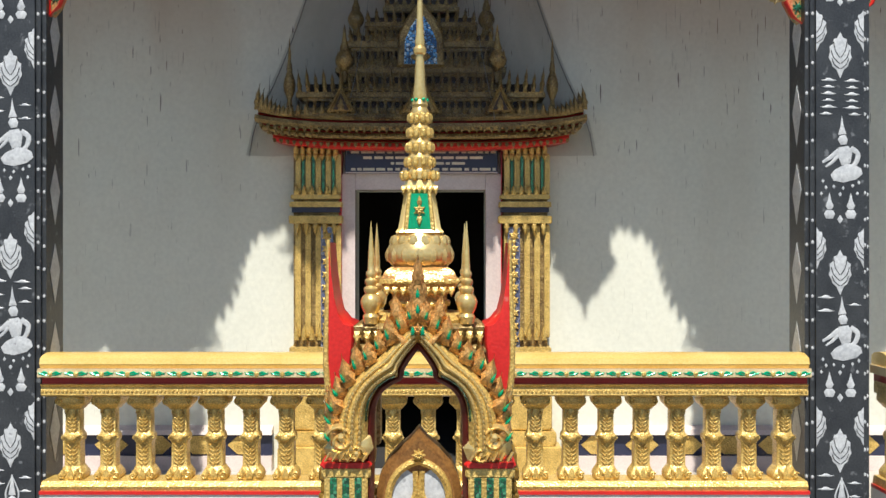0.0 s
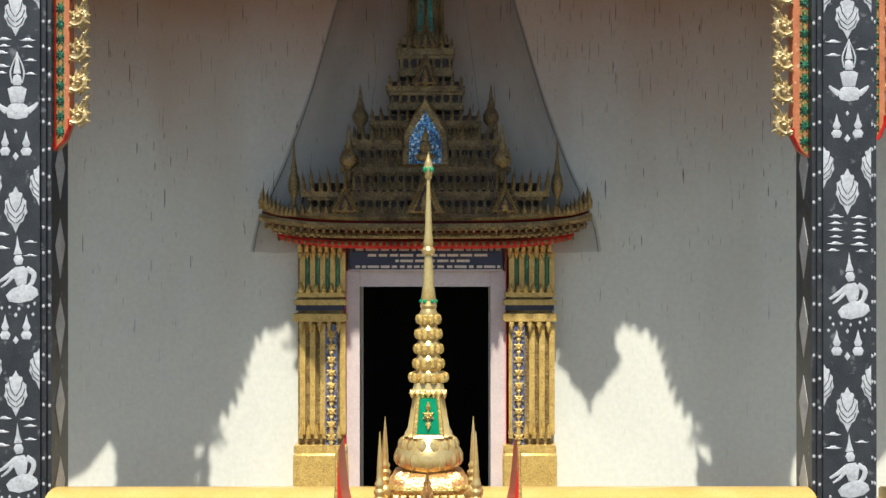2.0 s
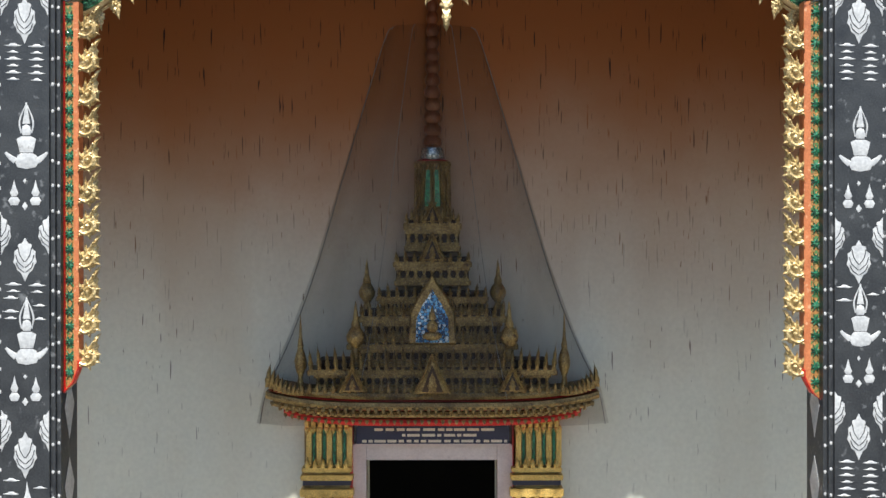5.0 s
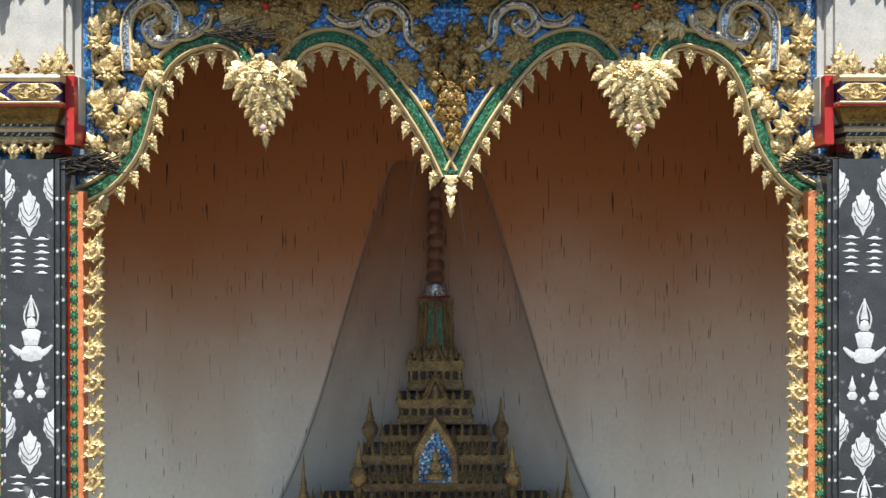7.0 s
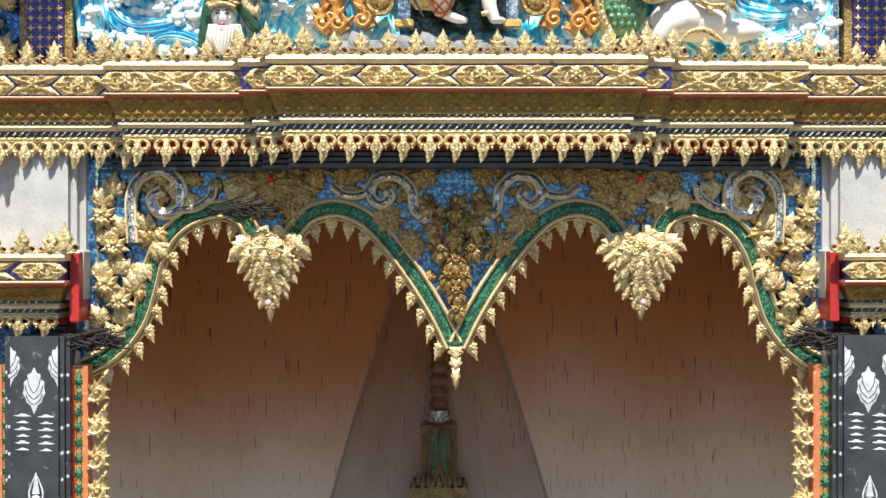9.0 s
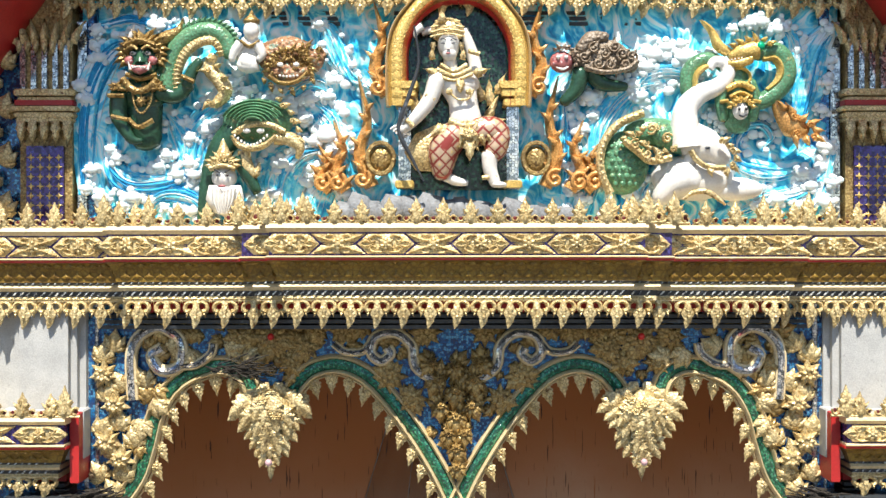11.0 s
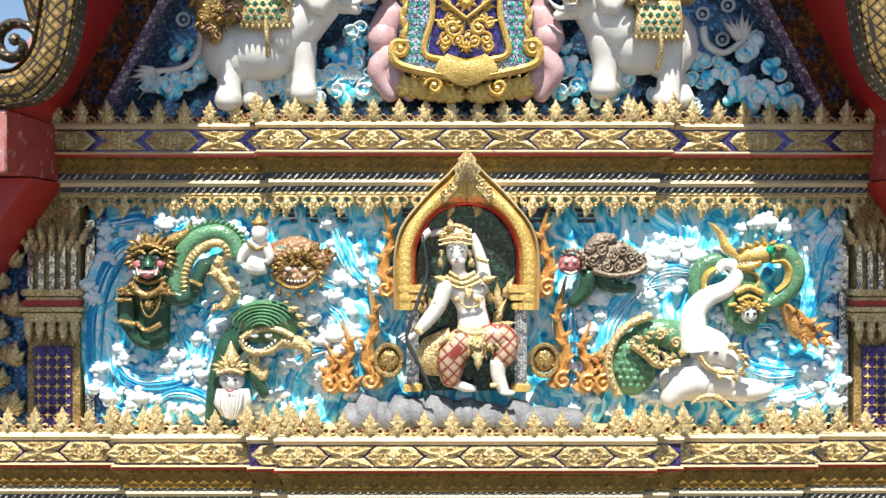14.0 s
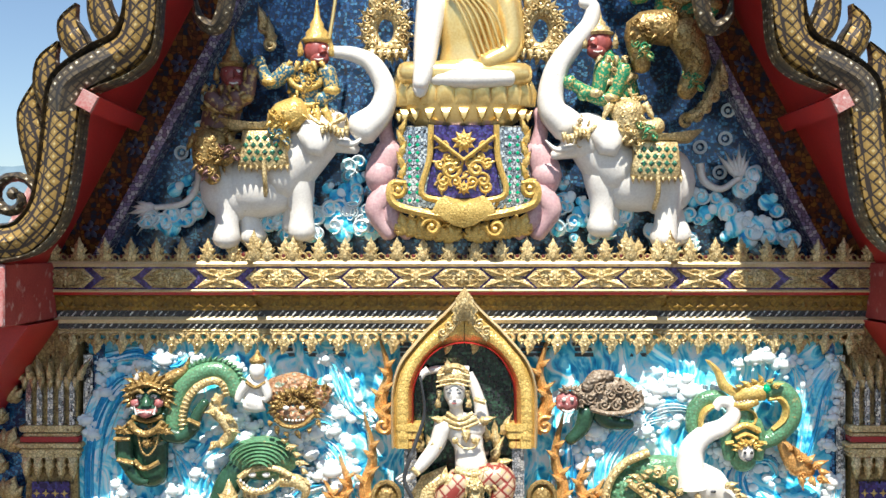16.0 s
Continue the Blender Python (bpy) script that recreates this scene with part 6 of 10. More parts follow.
# ---- net draped over the pediment ----
gz = [z for z in (COLZ[0] - 0.12, Z35 + 0.25, Z35 + 0.75, Z35 + 1.4, Z35 + 2.4, Z35 + 3.4, 7.244)]
gw = (1.60, 1.53, 1.30, 1.06, 0.76, 0.45, 0.36)
gd = (0.16, 0.46, 0.42, 0.36, 0.30, 0.24, 0.16)
m = M()
rnd = random.Random(2)
rows_ = []
for z, w_, d in zip(gz, gw, gd):
    for i in range(13):
        u = -1 + i / 6
        rows_.append((DX + u * w_, 9.845 - d * (1 - abs(u) ** 3) * (1 + rnd.uniform(-0.04, 0.04)), z + rnd.uniform(-0.01, 0.01)))
m.add(rows_, [(13 * k + i, 13 * k + i + 1, 13 * k + 14 + i, 13 * k + 13 + i) for k in range(len(gz) - 1) for i in range(12)])
net = thing("bird_net", "grey gauze net draped over the door pediment", "net", (DX, 9.7, gz[0]))
part("net_cloth", m, GAUZE, net)
CORD = mat("grey_net_cord", (0.30, 0.30, 0.28), (0.2, 0.2, 0.19), 0.9, 0, 20, 90, 0.3)
for u in (-0.98, -0.42, 0.42, 0.98):
    k = int(round((u + 1) * 6))
    line = smooth_line([(DX + u * w_, rows_[13 * j + k][1] - 0.012, z) for j, (z, w_) in enumerate(zip(gz, gw))], 4)
    part("seam", M().tube(line, 0.004 if abs(u) > 0.9 else 0.0025, 5), CORD, net, "dark sewn seam")


# ---- boundary stone shrine in front of the porch ----
SX, SY = -0.101, 4.72
shrine = thing("shrine", "gilded boundary shrine with tall spire, green enamel and scarlet gables", "shrine", (SX, SY, 0.0))


def sz(y):
    return SZ0 + (625 - y) * SK


SZ0, SK = 2.346, 0.00247
SQ = [(1, -0.62), (0.82, -0.62), (0.82, -0.82), (0.62, -0.82), (0.62, -1), (-0.62, -1), (-0.62, -0.82), (-0.82, -0.82), (-0.82, -0.62), (-1, -0.62),
      (-1, 0.62), (-0.82, 0.62), (-0.82, 0.82), (-0.62, 0.82), (-0.62, 1), (0.62, 1), (0.62, 0.82), (0.82, 0.82), (0.82, 0.62), (1, 0.62)]
# needle
prof = [(24, 318), (25, 306), (21, 300), (23, 296), (24, 280), (19, 273), (21, 268), (22, 254), (17, 247), (19, 242), (20, 228), (15, 221), (17, 216), (17, 200), (13, 192), (15, 186), (12, 178)]
part("ringed_neck", M().lathe([(r * SK, sz(y)) for r, y in prof], SX, SY, 16), GOLD_SMOOTH, shrine)
pet = M()
for y, r in ((296, 23), (270, 21), (244, 19), (218, 17), (320, 30)):
    for i in range(10):
        a = 2 * math.pi * i / 10
        pet.ball((SX + r * SK * math.cos(a), SY + r * SK * math.sin(a), sz(y - 8)), 0.016, 6, (1, 1, 1.5))
part("petal_beads", pet, GOLD, shrine)
part("needle", M().lathe([(r * SK, sz(y)) for r, y in ((12, 178), (13, 172), (10, 150), (8, 110), (7, 98), (11, 95), (12, 88), (8, 82), (9, 76), (7, 60), (4.5, 0), (3, -36), (6, -40), (7, -52), (8, -60), (6, -68), (2, -78), (0.4, -86))], SX, SY, 14), GOLD_SMOOTH, shrine, "smooth gold needle with a bud tip")
gm = M()
for i in range(6):
    a = 2 * math.pi * i / 6
    gm.ball((SX + 0.017 * math.cos(a), SY + 0.017 * math.sin(a), sz(-54)), 0.007, 6, (1, 1, 2))
    gm.ball((SX + 0.032 * math.cos(a), SY + 0.032 * math.sin(a), sz(178)), 0.009, 6)
part("glass_gems", gm, EMERALD, shrine, "tiny green glass gems")
# tapering body with enamel panels
part("tapered_body", M().lathe([(42 * SK, sz(412)), (37 * SK, sz(404)), (27 * SK, sz(344)), (30 * SK, sz(340)), (24 * SK, sz(320))], SX, SY, sq=SQ), GOLD_SMOOTH, shrine)
part("enamel_panel", M().sweep([(SX - 20 * SK, sz(406)), (SX + 20 * SK, sz(406)), (SX + 14 * SK, sz(345)), (SX - 14 * SK, sz(345))], SY - 0.099, SY - 0.05), EMERALD, shrine, "bright green enamel panel")
m = M()
flower(m, SX, sz(374), SY - 0.098, 0.028, 6, 0.012)
m.relief(shift(flip(flame(0.016, 0.05)), SX, sz(384)), SY - 0.098, 0.012)
m.relief(shift(flame(0.016, 0.045), SX, sz(364)), SY - 0.098, 0.012)
for i in range(7):
    m.relief(shift(flip(flame(0.018, 0.05)), SX + (i - 3) * 0.023, sz(331)), SY - 0.075 + abs(i - 3) * 0.006, 0.02)
part("panel_flower", m, GOLD, shrine)
for s in (-1, 1):
    part("body_rib", M().tube([(SX + s * 23 * SK, SY - 0.09, sz(408)), (SX + s * 17 * SK, SY - 0.072, sz(340))], (0.012, 0.009), 6), GOLD, shrine)
# lotus bell
part("lotus_bell", M().lathe([(r * SK, sz(y)) for r, y in ((42, 478), (50, 470), (57, 462), (60, 452), (58, 440), (50, 428), (44, 418), (40, 411))], SX, SY, 20), GOLD_SMOOTH, shrine)
m = M()
for ring, (y, r, h) in enumerate(((430, 53, 0.06), (452, 61, 0.055))):
    for i in range(14):
        a = 2 * math.pi * (i + 0.5 * ring) / 14
        m.ball((SX + (r - 9) * SK * math.cos(a), SY + (r - 9) * SK * math.sin(a), sz(y)), 0.026, 8, (1.0, 1.0, 1.35))
part("lotus_petals", m, GOLD_SMOOTH, shrine)
part("eave_tier", M().lathe([(r * SK, sz(y)) for r, y in ((48, 552), (48, 520), (62, 510), (66, 502), (68, 496), (60, 480), (48, 472))], SX, SY, sq=SQ), EMBER, shrine, "gold roof tier with green glass")
m = M()
for y, r in ((497, 68), (512, 60), (536, 52)):
    m.lathe([(r * SK, sz(y + 4)), ((r + 1.5) * SK, sz(y)), (r * SK, sz(y - 4))], SX, SY, sq=SQ)
for i in range(9):
    m.relief(shift(flip(flame(0.02, 0.05)), SX + (i - 4) * 0.034, sz(506)), SY - 0.15, 0.02)
part("tier_edge", m, GOLD, shrine)
part("platform", M().lathe([(r * SK, sz(y)) for r, y in ((90, 572), (95, 562), (85, 556), (72, 552))], SX, SY, sq=SQ), GOLD, shrine)
part("entablature", M().lathe([(r * SK, sz(y)) for r, y in ((88, 606), (92, 600), (100, 594), (108, 585), (112, 574), (104, 568), (90, 566))], SX, SY, sq=SQ), OLD, shrine)
m = M()
for i in range(13):
    m.relief(shift(flip(flame(0.022, 0.07)), SX + (i - 6) * 0.042, sz(578)), SY - 0.272, 0.03)
    m.relief(shift(flame(0.02, 0.06), SX + (i - 6) * 0.042, sz(612)), SY - 0.235, 0.03)
part("leaf_row", m, GOLD, shrine)
for s in (-1, 1):
    m = M()
    for dy in (-0.2, 0.2):
        m.box(SX + s * 0.225 - 0.045, SX + s * 0.225 + 0.045, SY + dy - 0.045, SY + dy + 0.045, sz(800), sz(604), 0.01)
        for y in (612, 640, 668):
            m.box(SX + s * 0.225 - 0.055, SX + s * 0.225 + 0.055, SY + dy - 0.055, SY + dy + 0.055, sz(y + 5), sz(y - 5), 0.008)
    part("roof_post", m, OLD, shrine)
# corner spirelets
for sx_ in (-1, 1):
    for dy in (-1, 1):
        x, y = SX + sx_ * 0.2, SY + dy * 0.2
        k = SK * (0.97 if dy < 0 else 1.0)
        part("corner_spire", M().lathe([(r * k, sz(yy)) for r, yy in ((12, 568), (15, 556), (12, 550), (17, 540), (19, 530), (16, 522), (10, 517), (13, 512), (13, 508), (8, 503), (11, 498), (11, 494), (7, 490), (9, 485), (9, 481), (6, 477), (6, 470), (4.5, 440), (0.6, 394))], x, y, 12), GOLD_SMOOTH, shrine)
# scarlet side gables
for s in (-1, 1):
    pts = [(SX + s * d * SK, sz(y)) for d, y in ((155, 430), (151, 478), (146, 520), (139, 550), (126, 566), (112, 572), (112, 600), (118, 640), (130, 688), (150, 690), (156, 640))]
    part("side_gable", M().sweep(pts, SY - 0.16, SY + 0.16, 0.012), RED_BRIGHT, shrine, "scarlet painted side gable")
    part("gable_edge", M().tube(smooth_line([(SX + s * d * SK, SY - 0.15, sz(y)) for d, y in ((156, 425), (155, 480), (158, 560), (159, 640), (154, 690))], 3), (0.008, 0.016), 6), GOLD, shrine)
# front arch with flames
FY = SY - 0.30
SA = [(118, 772), (108, 745), (98, 715), (94, 685), (88, 662), (72, 646), (55, 634), (44, 622), (33, 606), (18, 592), (0, 576)]
for s in (-1, 1):
    line = smooth_line([(SX + s * d * SK, sz(y)) for d, y in SA], 4)
    rim_o = smooth_line([(SX + s * d * SK, sz(y)) for d, y in ((132, 770), (131, 738), (127, 706), (117, 678), (99, 652), (77, 631), (56, 612), (38, 595), (20, 579), (0, 561))], 4)
    rim_i = smooth_line([(SX + s * d * SK, sz(y)) for d, y in ((84, 785), (83, 745), (82, 712), (77, 688), (65, 668), (47, 655), (34, 650), (33, 638), (20, 616), (0, 592))], 4)
    k_ = len(rim_o)
    mid = lambda t, y: [(a[0] + (b[0] - a[0]) * t, y, a[1] + (b[1] - a[1]) * t) for a, b in zip(rim_o, rim_i)]
    part("arch_band", M().add(mid(0, FY + 0.02) + mid(0, FY - 0.05) + mid(0.2, FY - 0.08) + mid(0.5, FY - 0.095) + mid(0.8, FY - 0.08) + mid(1, FY - 0.05) + mid(1, FY + 0.04), [(r * k_ + i, r * k_ + i + 1, (r + 1) * k_ + i + 1, (r + 1) * k_ + i) for r in range(6) for i in range(k_ - 1)]), GOLD, shrine, "gold arch band with chased scales")
    sc = M()
    for i in range(1, k_ - 2):
        for t in (0.25, 0.5, 0.75):
            a, b = mid(t, 0)[i], mid(t, 0)[i + 1]
            sc.relief(shift(flame(0.014, 0.034, 0, 1), a[0], a[2], 1, math.atan2(-(b[0] - a[0]), b[2] - a[2])), FY - 0.082 - 0.012 * (t == 0.5), 0.014, 0.4)
    tagged(part("band_scales", sc, GOLD_SMOOTH, shrine, "chased gold scales"), kind="stuff")
    inner = smooth_line([(SX + s * d * SK, sz(y)) for d, y in ((82, 882), (80, 830), (80, 760), (79, 715), (74, 691), (62, 672), (44, 659), (32, 653), (30, 640), (18, 620), (0, 597))], 3)
    part("arch_reveal", M().ribbon(inner, 0.018, FY + 0.02, 0.06), DARKRED, shrine, "dark red inner edge")
    part("green_edge", M().ribbon([(x + s * 0.016, z + 0.012) for x, z in inner[8:]], 0.008, FY - 0.03, 0.04), GREEN, shrine)
    g2 = M()
    for i, (q, d) in enumerate(along(rim_o, 0.060, 0.03)):
        nx, nz = (d[1] * s, -d[0] * s) if s > 0 else (-d[1], d[0])
        if nz < -0.2:
            nx, nz = -nx, -nz
        nx, nz = s * abs(nx), max(nz, 0.35)
        ang = math.atan2(-nx, nz) * 0.5
        hh = 0.125 + 0.015 * math.sin(i * 1.7)
        part("flame", M().relief(shift(flame(0.05, hh, -s * 0.025), q[0] + nx * 0.0, q[1] + nz * 0.0, 1, ang), FY - 0.03 + 0.02 * (i % 2), 0.06, 0.45), EMBER, shrine, "orange gold flame leaf")
        g2.relief(shift(flame(0.011, hh * 0.4), q[0] + nx * 0.03, q[1] + nz * 0.03, 1, ang), FY - 0.078 + 0.02 * (i % 2), 0.02)
    part("flame_inlay", g2, EMERALD if s > 0 else bpy.data.materials["emerald_enamel"], shrine)
    # naga heads at the arch feet
    m = M()
    hx = SX + s * 118 * SK
    m.relief(shift([(0.10, 0.0), (0.09, 0.05), (0.03, 0.07), (-0.05, 0.06), (-0.10, 0.0), (-0.08, -0.05), (0, -0.065), (0.07, -0.045)], hx - s * 0.01, sz(768)), FY, 0.09, 0.5)
    curl(m, hx + s * 0.02, sz(752), FY - 0.06, 0.06, 1.3, 0.018, 0.04, s, 0 if s > 0 else math.pi)
    curl(m, hx - s * 0.04, sz(775), FY - 0.07, 0.035, 1.1, 0.012, 0.03, -s, 0)
    for i in range(6):
        m.relief(shift(flame(0.024, 0.08, -s * 0.01), hx + s * (0.035 + i * 0.008), sz(745 - i * 9), 1, -s * 0.25), FY + 0.01, 0.04)
    for i in range(6):
        m.ribbon([(hx - 0.08 + i * 0.03, sz(786)), (hx - 0.06 + i * 0.03, sz(772))], 0.006, FY - 0.08, 0.02)
    part("naga_head", m, GOLD_SMOOTH, shrine, "gold scroll-shaped naga head")
    # columns under the arch feet
    cx_ = SX + s * 118 * SK
    m = M()
    for y0_, y1_, w in ((890, 862, 0.10), (866, 856, 0.108), (860, 812, 0.088), (816, 800, 0.10)):
        m.box(cx_ - w, cx_ + w, FY - 0.06, SY, sz(y0_), sz(y1_), 0.008)
    m.box(cx_ - 0.11, cx_ + 0.11, FY - 0.08, SY + 0.1, 0.9, sz(886), 0.01)
    m.box(cx_ - 0.16, cx_ + 0.16, FY - 0.1, SY + 0.2, 0.0, 0.9, 0.02)
    col = part("column", m, GOLD, shrine)
    part("red_cap", M().box(cx_ - 0.105, cx_ + 0.105, FY - 0.065, SY, sz(800), sz(790), 0.01), RED_BRIGHT, col, "bright red capital fillet")
    gs = M()
    for i in range(3):
        gs.box(cx_ - 0.065 + i * 0.05, cx_ - 0.035 + i * 0.05, FY - 0.066, FY - 0.05, sz(855), sz(815), 0.004)
    part("green_flutes", gs, GREEN, col, "green glass flutes")
    m = M()
    ox = SX + s * 152 * SK
    for y0_, y1_, w in ((890, 856, 0.045), (856, 835, 0.035), (835, 812, 0.045), (812, 785, 0.035)):
        m.box(ox - w, ox + w, SY - 0.2, SY + 0.2, sz(y0_), sz(y1_), 0.008)
    m.box(ox - 0.04, ox + 0.04, SY - 0.2, SY + 0.2, 0.9, sz(888))
    part("side_post", m, OLIVE, shrine)
m = M()
for k, (w, h, z) in enumerate(((0.075, 0.20, 560), (0.055, 0.20, 530), (0.035, 0.16, 505))):
    m.relief(shift(flame(w, h), SX, sz(z)), FY - 0.02 - 0.02 * k, 0.06, 0.4)
for s in (-1, 1):
    m.relief(shift(flame(0.05, 0.15, s * -0.015), SX + s * 0.075, sz(568), 1, -s * 0.25), FY, 0.06)
    m.relief(shift(flame(0.028, 0.10), SX + s * 0.03, sz(600), 1, -s * 0.9), FY - 0.06, 0.04)
flower(m, SX, sz(572), FY - 0.09, 0.03, 6, 0.02)
part("crown_flame", m, EMBER, shrine, "tall gold flame at the arch tip")
m = M()
for i, (x, z) in enumerate(((0, 520), (0, 545), (-0.02, 580), (0.02, 580))):
    m.relief(shift(flame(0.013, 0.045), SX + x, sz(z)), FY - 0.115, 0.012)
part("crown_inlay", m, EMERALD, shrine)
part("pedestal", M().box(SX - 0.55, SX + 0.55, SY - 0.5, SY + 0.5, 0.0, 0.85, 0.02), JAMB, shrine)
# the leaf-shaped stone inside
stone = thing("boundary_stone", "leaf-shaped gilded boundary stone with two white panels inside the shrine", "stone", (SX, SY - 0.16, 0.85))
og2 = [(0, 745), (14, 762), (34, 778), (54, 800), (66, 825), (73, 855), (70, 900), (55, 960), (48, 1010), (52, sz(0))][:9]
rim = [(SX + d * SK, sz(y)) for d, y in og2] + [(SX - d * SK, sz(y)) for d, y in reversed(og2[1:])]
part("slab", M().sweep(rim, SY - 0.22, SY - 0.08, 0.03), mat("brown_gold_rim", (0.40, 0.20, 0.06), (0.16, 0.07, 0.025), 0.4, 0.35, 12, 80, 0.3), stone)
part("stone_foot", M().box(SX - 0.16, SX + 0.16, SY - 0.26, SY - 0.04, 0.85, sz(1005), 0.01), GOLD, stone)
m = M()
line = smooth_line([(SX - 52 * SK, sz(900)), (SX - 50 * SK, sz(850)), (SX - 38 * SK, sz(822)), (SX - 20 * SK, sz(806)), (SX, sz(798))], 3)
for s in (-1, 1):
    m.ribbon([(SX + s * (SX - x), z) for x, z in line], 0.016, SY - 0.22, 0.03)
    m.ribbon(smooth_line([(SX + s * 0.015, sz(815)), (SX + s * 0.01, sz(850)), (SX + s * 0.03, sz(880))], 3), (0.012, 0.02), SY - 0.22, 0.03)
flower(m, SX, sz(787), SY - 0.24, 0.03, 8, 0.02)
for i in range(5):
    m.relief(shift(flame(0.02, 0.06), SX + (i - 2) * 0.028, sz(882), 1, -(i - 2) * 0.35), SY - 0.24, 0.03)
part("gold_tracery", m, GOLD, stone)
for s in (-1, 1):
    part("white_panel", M().sweep([(SX + s * d * SK, sz(y)) for d, y in ((10, 820), (22, 812), (36, 822), (45, 845), (47, 900), (20, 900), (10, 860))], SY - 0.226, SY - 0.2), PEARL, stone, "white stone panel")

# ---- sea frieze between the cornices ----
FRY = 7.20
FX0, FX1 = -2.54, 2.436
FZ0, FZ1 = Z1[6] - 0.02, Z2[0] + 0.02
sea = thing("sea_relief", "blue and white painted relief of curling waves and foam", "relief", ((FX0 + FX1) / 2, FRY, FZ0))
nx_, nz_ = 220, 64
vs = []
for j_ in range(nz_ + 1):
    for i_ in range(nx_ + 1):
        x, z = FX0 + (FX1 - FX0) * i_ / nx_, FZ0 + (FZ1 - FZ0) * j_ / nz_
        wx, wz = x + 0.35 * noise.noise((x * 1.7, 1.3, z * 1.7)), z + 0.35 * noise.noise((x * 1.7, 7.7, z * 1.7))
        h = (1 - abs(noise.noise((wx * 5.5, 0.2, wz * 2.6)))) ** 3 * 0.075 + 0.03 * noise.noise((x * 14, 5.0, z * 9))
        rim_ = min(1, min(i_, nx_ - i_) / 6)
        vs.append((x, FRY - 0.02 - h * rim_, z))
w1 = nx_ + 1
part("sea_body", M().add(vs, [(j_ * w1 + i_, j_ * w1 + i_ + 1, (j_ + 1) * w1 + i_ + 1, (j_ + 1) * w1 + i_) for j_ in range(nz_) for i_ in range(nx_)]).mesh("sea_body", SURF, 70), None, sea, "swirling blue and white sea ground")
part("backing", M().box(FX0, FX1, FRY + 0.02, FRY + 0.1, FZ0, FZ1), SEA, sea)
NICHE = -0.07
rnd = random.Random(21)


def fr(u, v):
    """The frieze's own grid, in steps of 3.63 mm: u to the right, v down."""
    return (-0.213 + (u - 784) * 0.00363, 9.699 + (441 - v) * 0.00363)


def F(y, *uv):
    """Points of the grid at depth y."""
    return [(fr(*q)[0], y, fr(*q)[1]) for q in uv]


def lobes_at(m, u, v, r, n=8, y=None):
    """A head of foam: uneven flattened lobes round a larger one."""
    x, z = fr(u, v)
    y = FRY - 0.135 if y is None else y
    m.ball((x, y, z), r * 0.8, 10, (1.25, 0.55, 0.8))
    a0 = rnd.uniform(0, 6)
    for k in range(n):
        a = a0 + k * 2 * math.pi / n + rnd.uniform(-0.3, 0.3)
        q = r * rnd.uniform(0.8, 1.35)
        m.ball((x + math.cos(a) * q, y + rnd.uniform(0.0, 0.03), z + math.sin(a) * q * 0.75), r * rnd.uniform(0.3, 0.62), 8, (1, 0.6, 0.9))


def sheaf(pts, w, n, tones, lift=0.07):
    """A carved sweep of water: one rounded body of brushed blue, broad ribs over it and thin white crests."""
    line = np.array(smooth_line([fr(*q) for q in pts], 6))
    t = np.gradient(line, axis=0)
    t /= np.maximum(np.linalg.norm(t, axis=1, keepdims=True), 1e-9)
    nn = np.stack([-t[:, 1], t[:, 0]], 1)
    ws = np.interp(np.linspace(0, 1, len(line)), np.linspace(0, 1, len(w)), w)
    m = M()
    m.mi = 0
    m.ribbon([tuple(q) for q in line], [q * 1.05 for q in w], FRY - 0.05, 0.075)
    k = max(w) / n
    for i in range(n):
        o = -0.95 + 1.9 * (i + 0.5) / n + rnd.uniform(-0.06, 0.06)
        a, b = rnd.randint(0, len(line) // 4), len(line) - rnd.randint(0, len(line) // 4)
        m.mi = tones[rnd.randrange(len(tones))]
        wob = 0.006 * np.sin(np.arange(len(line)) * rnd.uniform(0.3, 0.7) + rnd.uniform(0, 6))
        p = [tuple(q) for q in (line + nn * (ws * o + wob)[:, None])[a:b]]
        q = k * (rnd.uniform(0.25, 0.45) if m.mi == 3 else rnd.uniform(0.7, 1.1))
        m.ribbon(p, (q * 0.4, q, q * 1.1, q * 0.2), FRY - 0.05 - 0.06 * (1 - o * o), 0.028)
    for side in (-1, 1):
        edge = [tuple(q) for q in (line + nn * (ws * 1.02 * side)[:, None])[len(line) // 3:]]
        for (x, z), d in along(edge, 0.052, rnd.uniform(0, 0.05)):
            r = rnd.uniform(0.016, 0.036)
            if rnd.random() < 0.78 and FX0 + 0.05 < x < FX1 - 0.05 and FZ0 < z < FZ1 - 0.1:
                foam.ball((x, FRY - 0.085 - rnd.uniform(0, 0.03), z), r, 8, (1.15, 0.7, 0.95))
                if r > 0.026:
                    foam.ball((x + rnd.uniform(-0.03, 0.03), FRY - 0.10, z + rnd.uniform(-0.03, 0.03)), r * 0.6, 8, (1.1, 0.7, 1))
    return part("wave", m, [SURF, SEA, AQUA, FOAM], sea, "ribbed sweep of blue and white water")


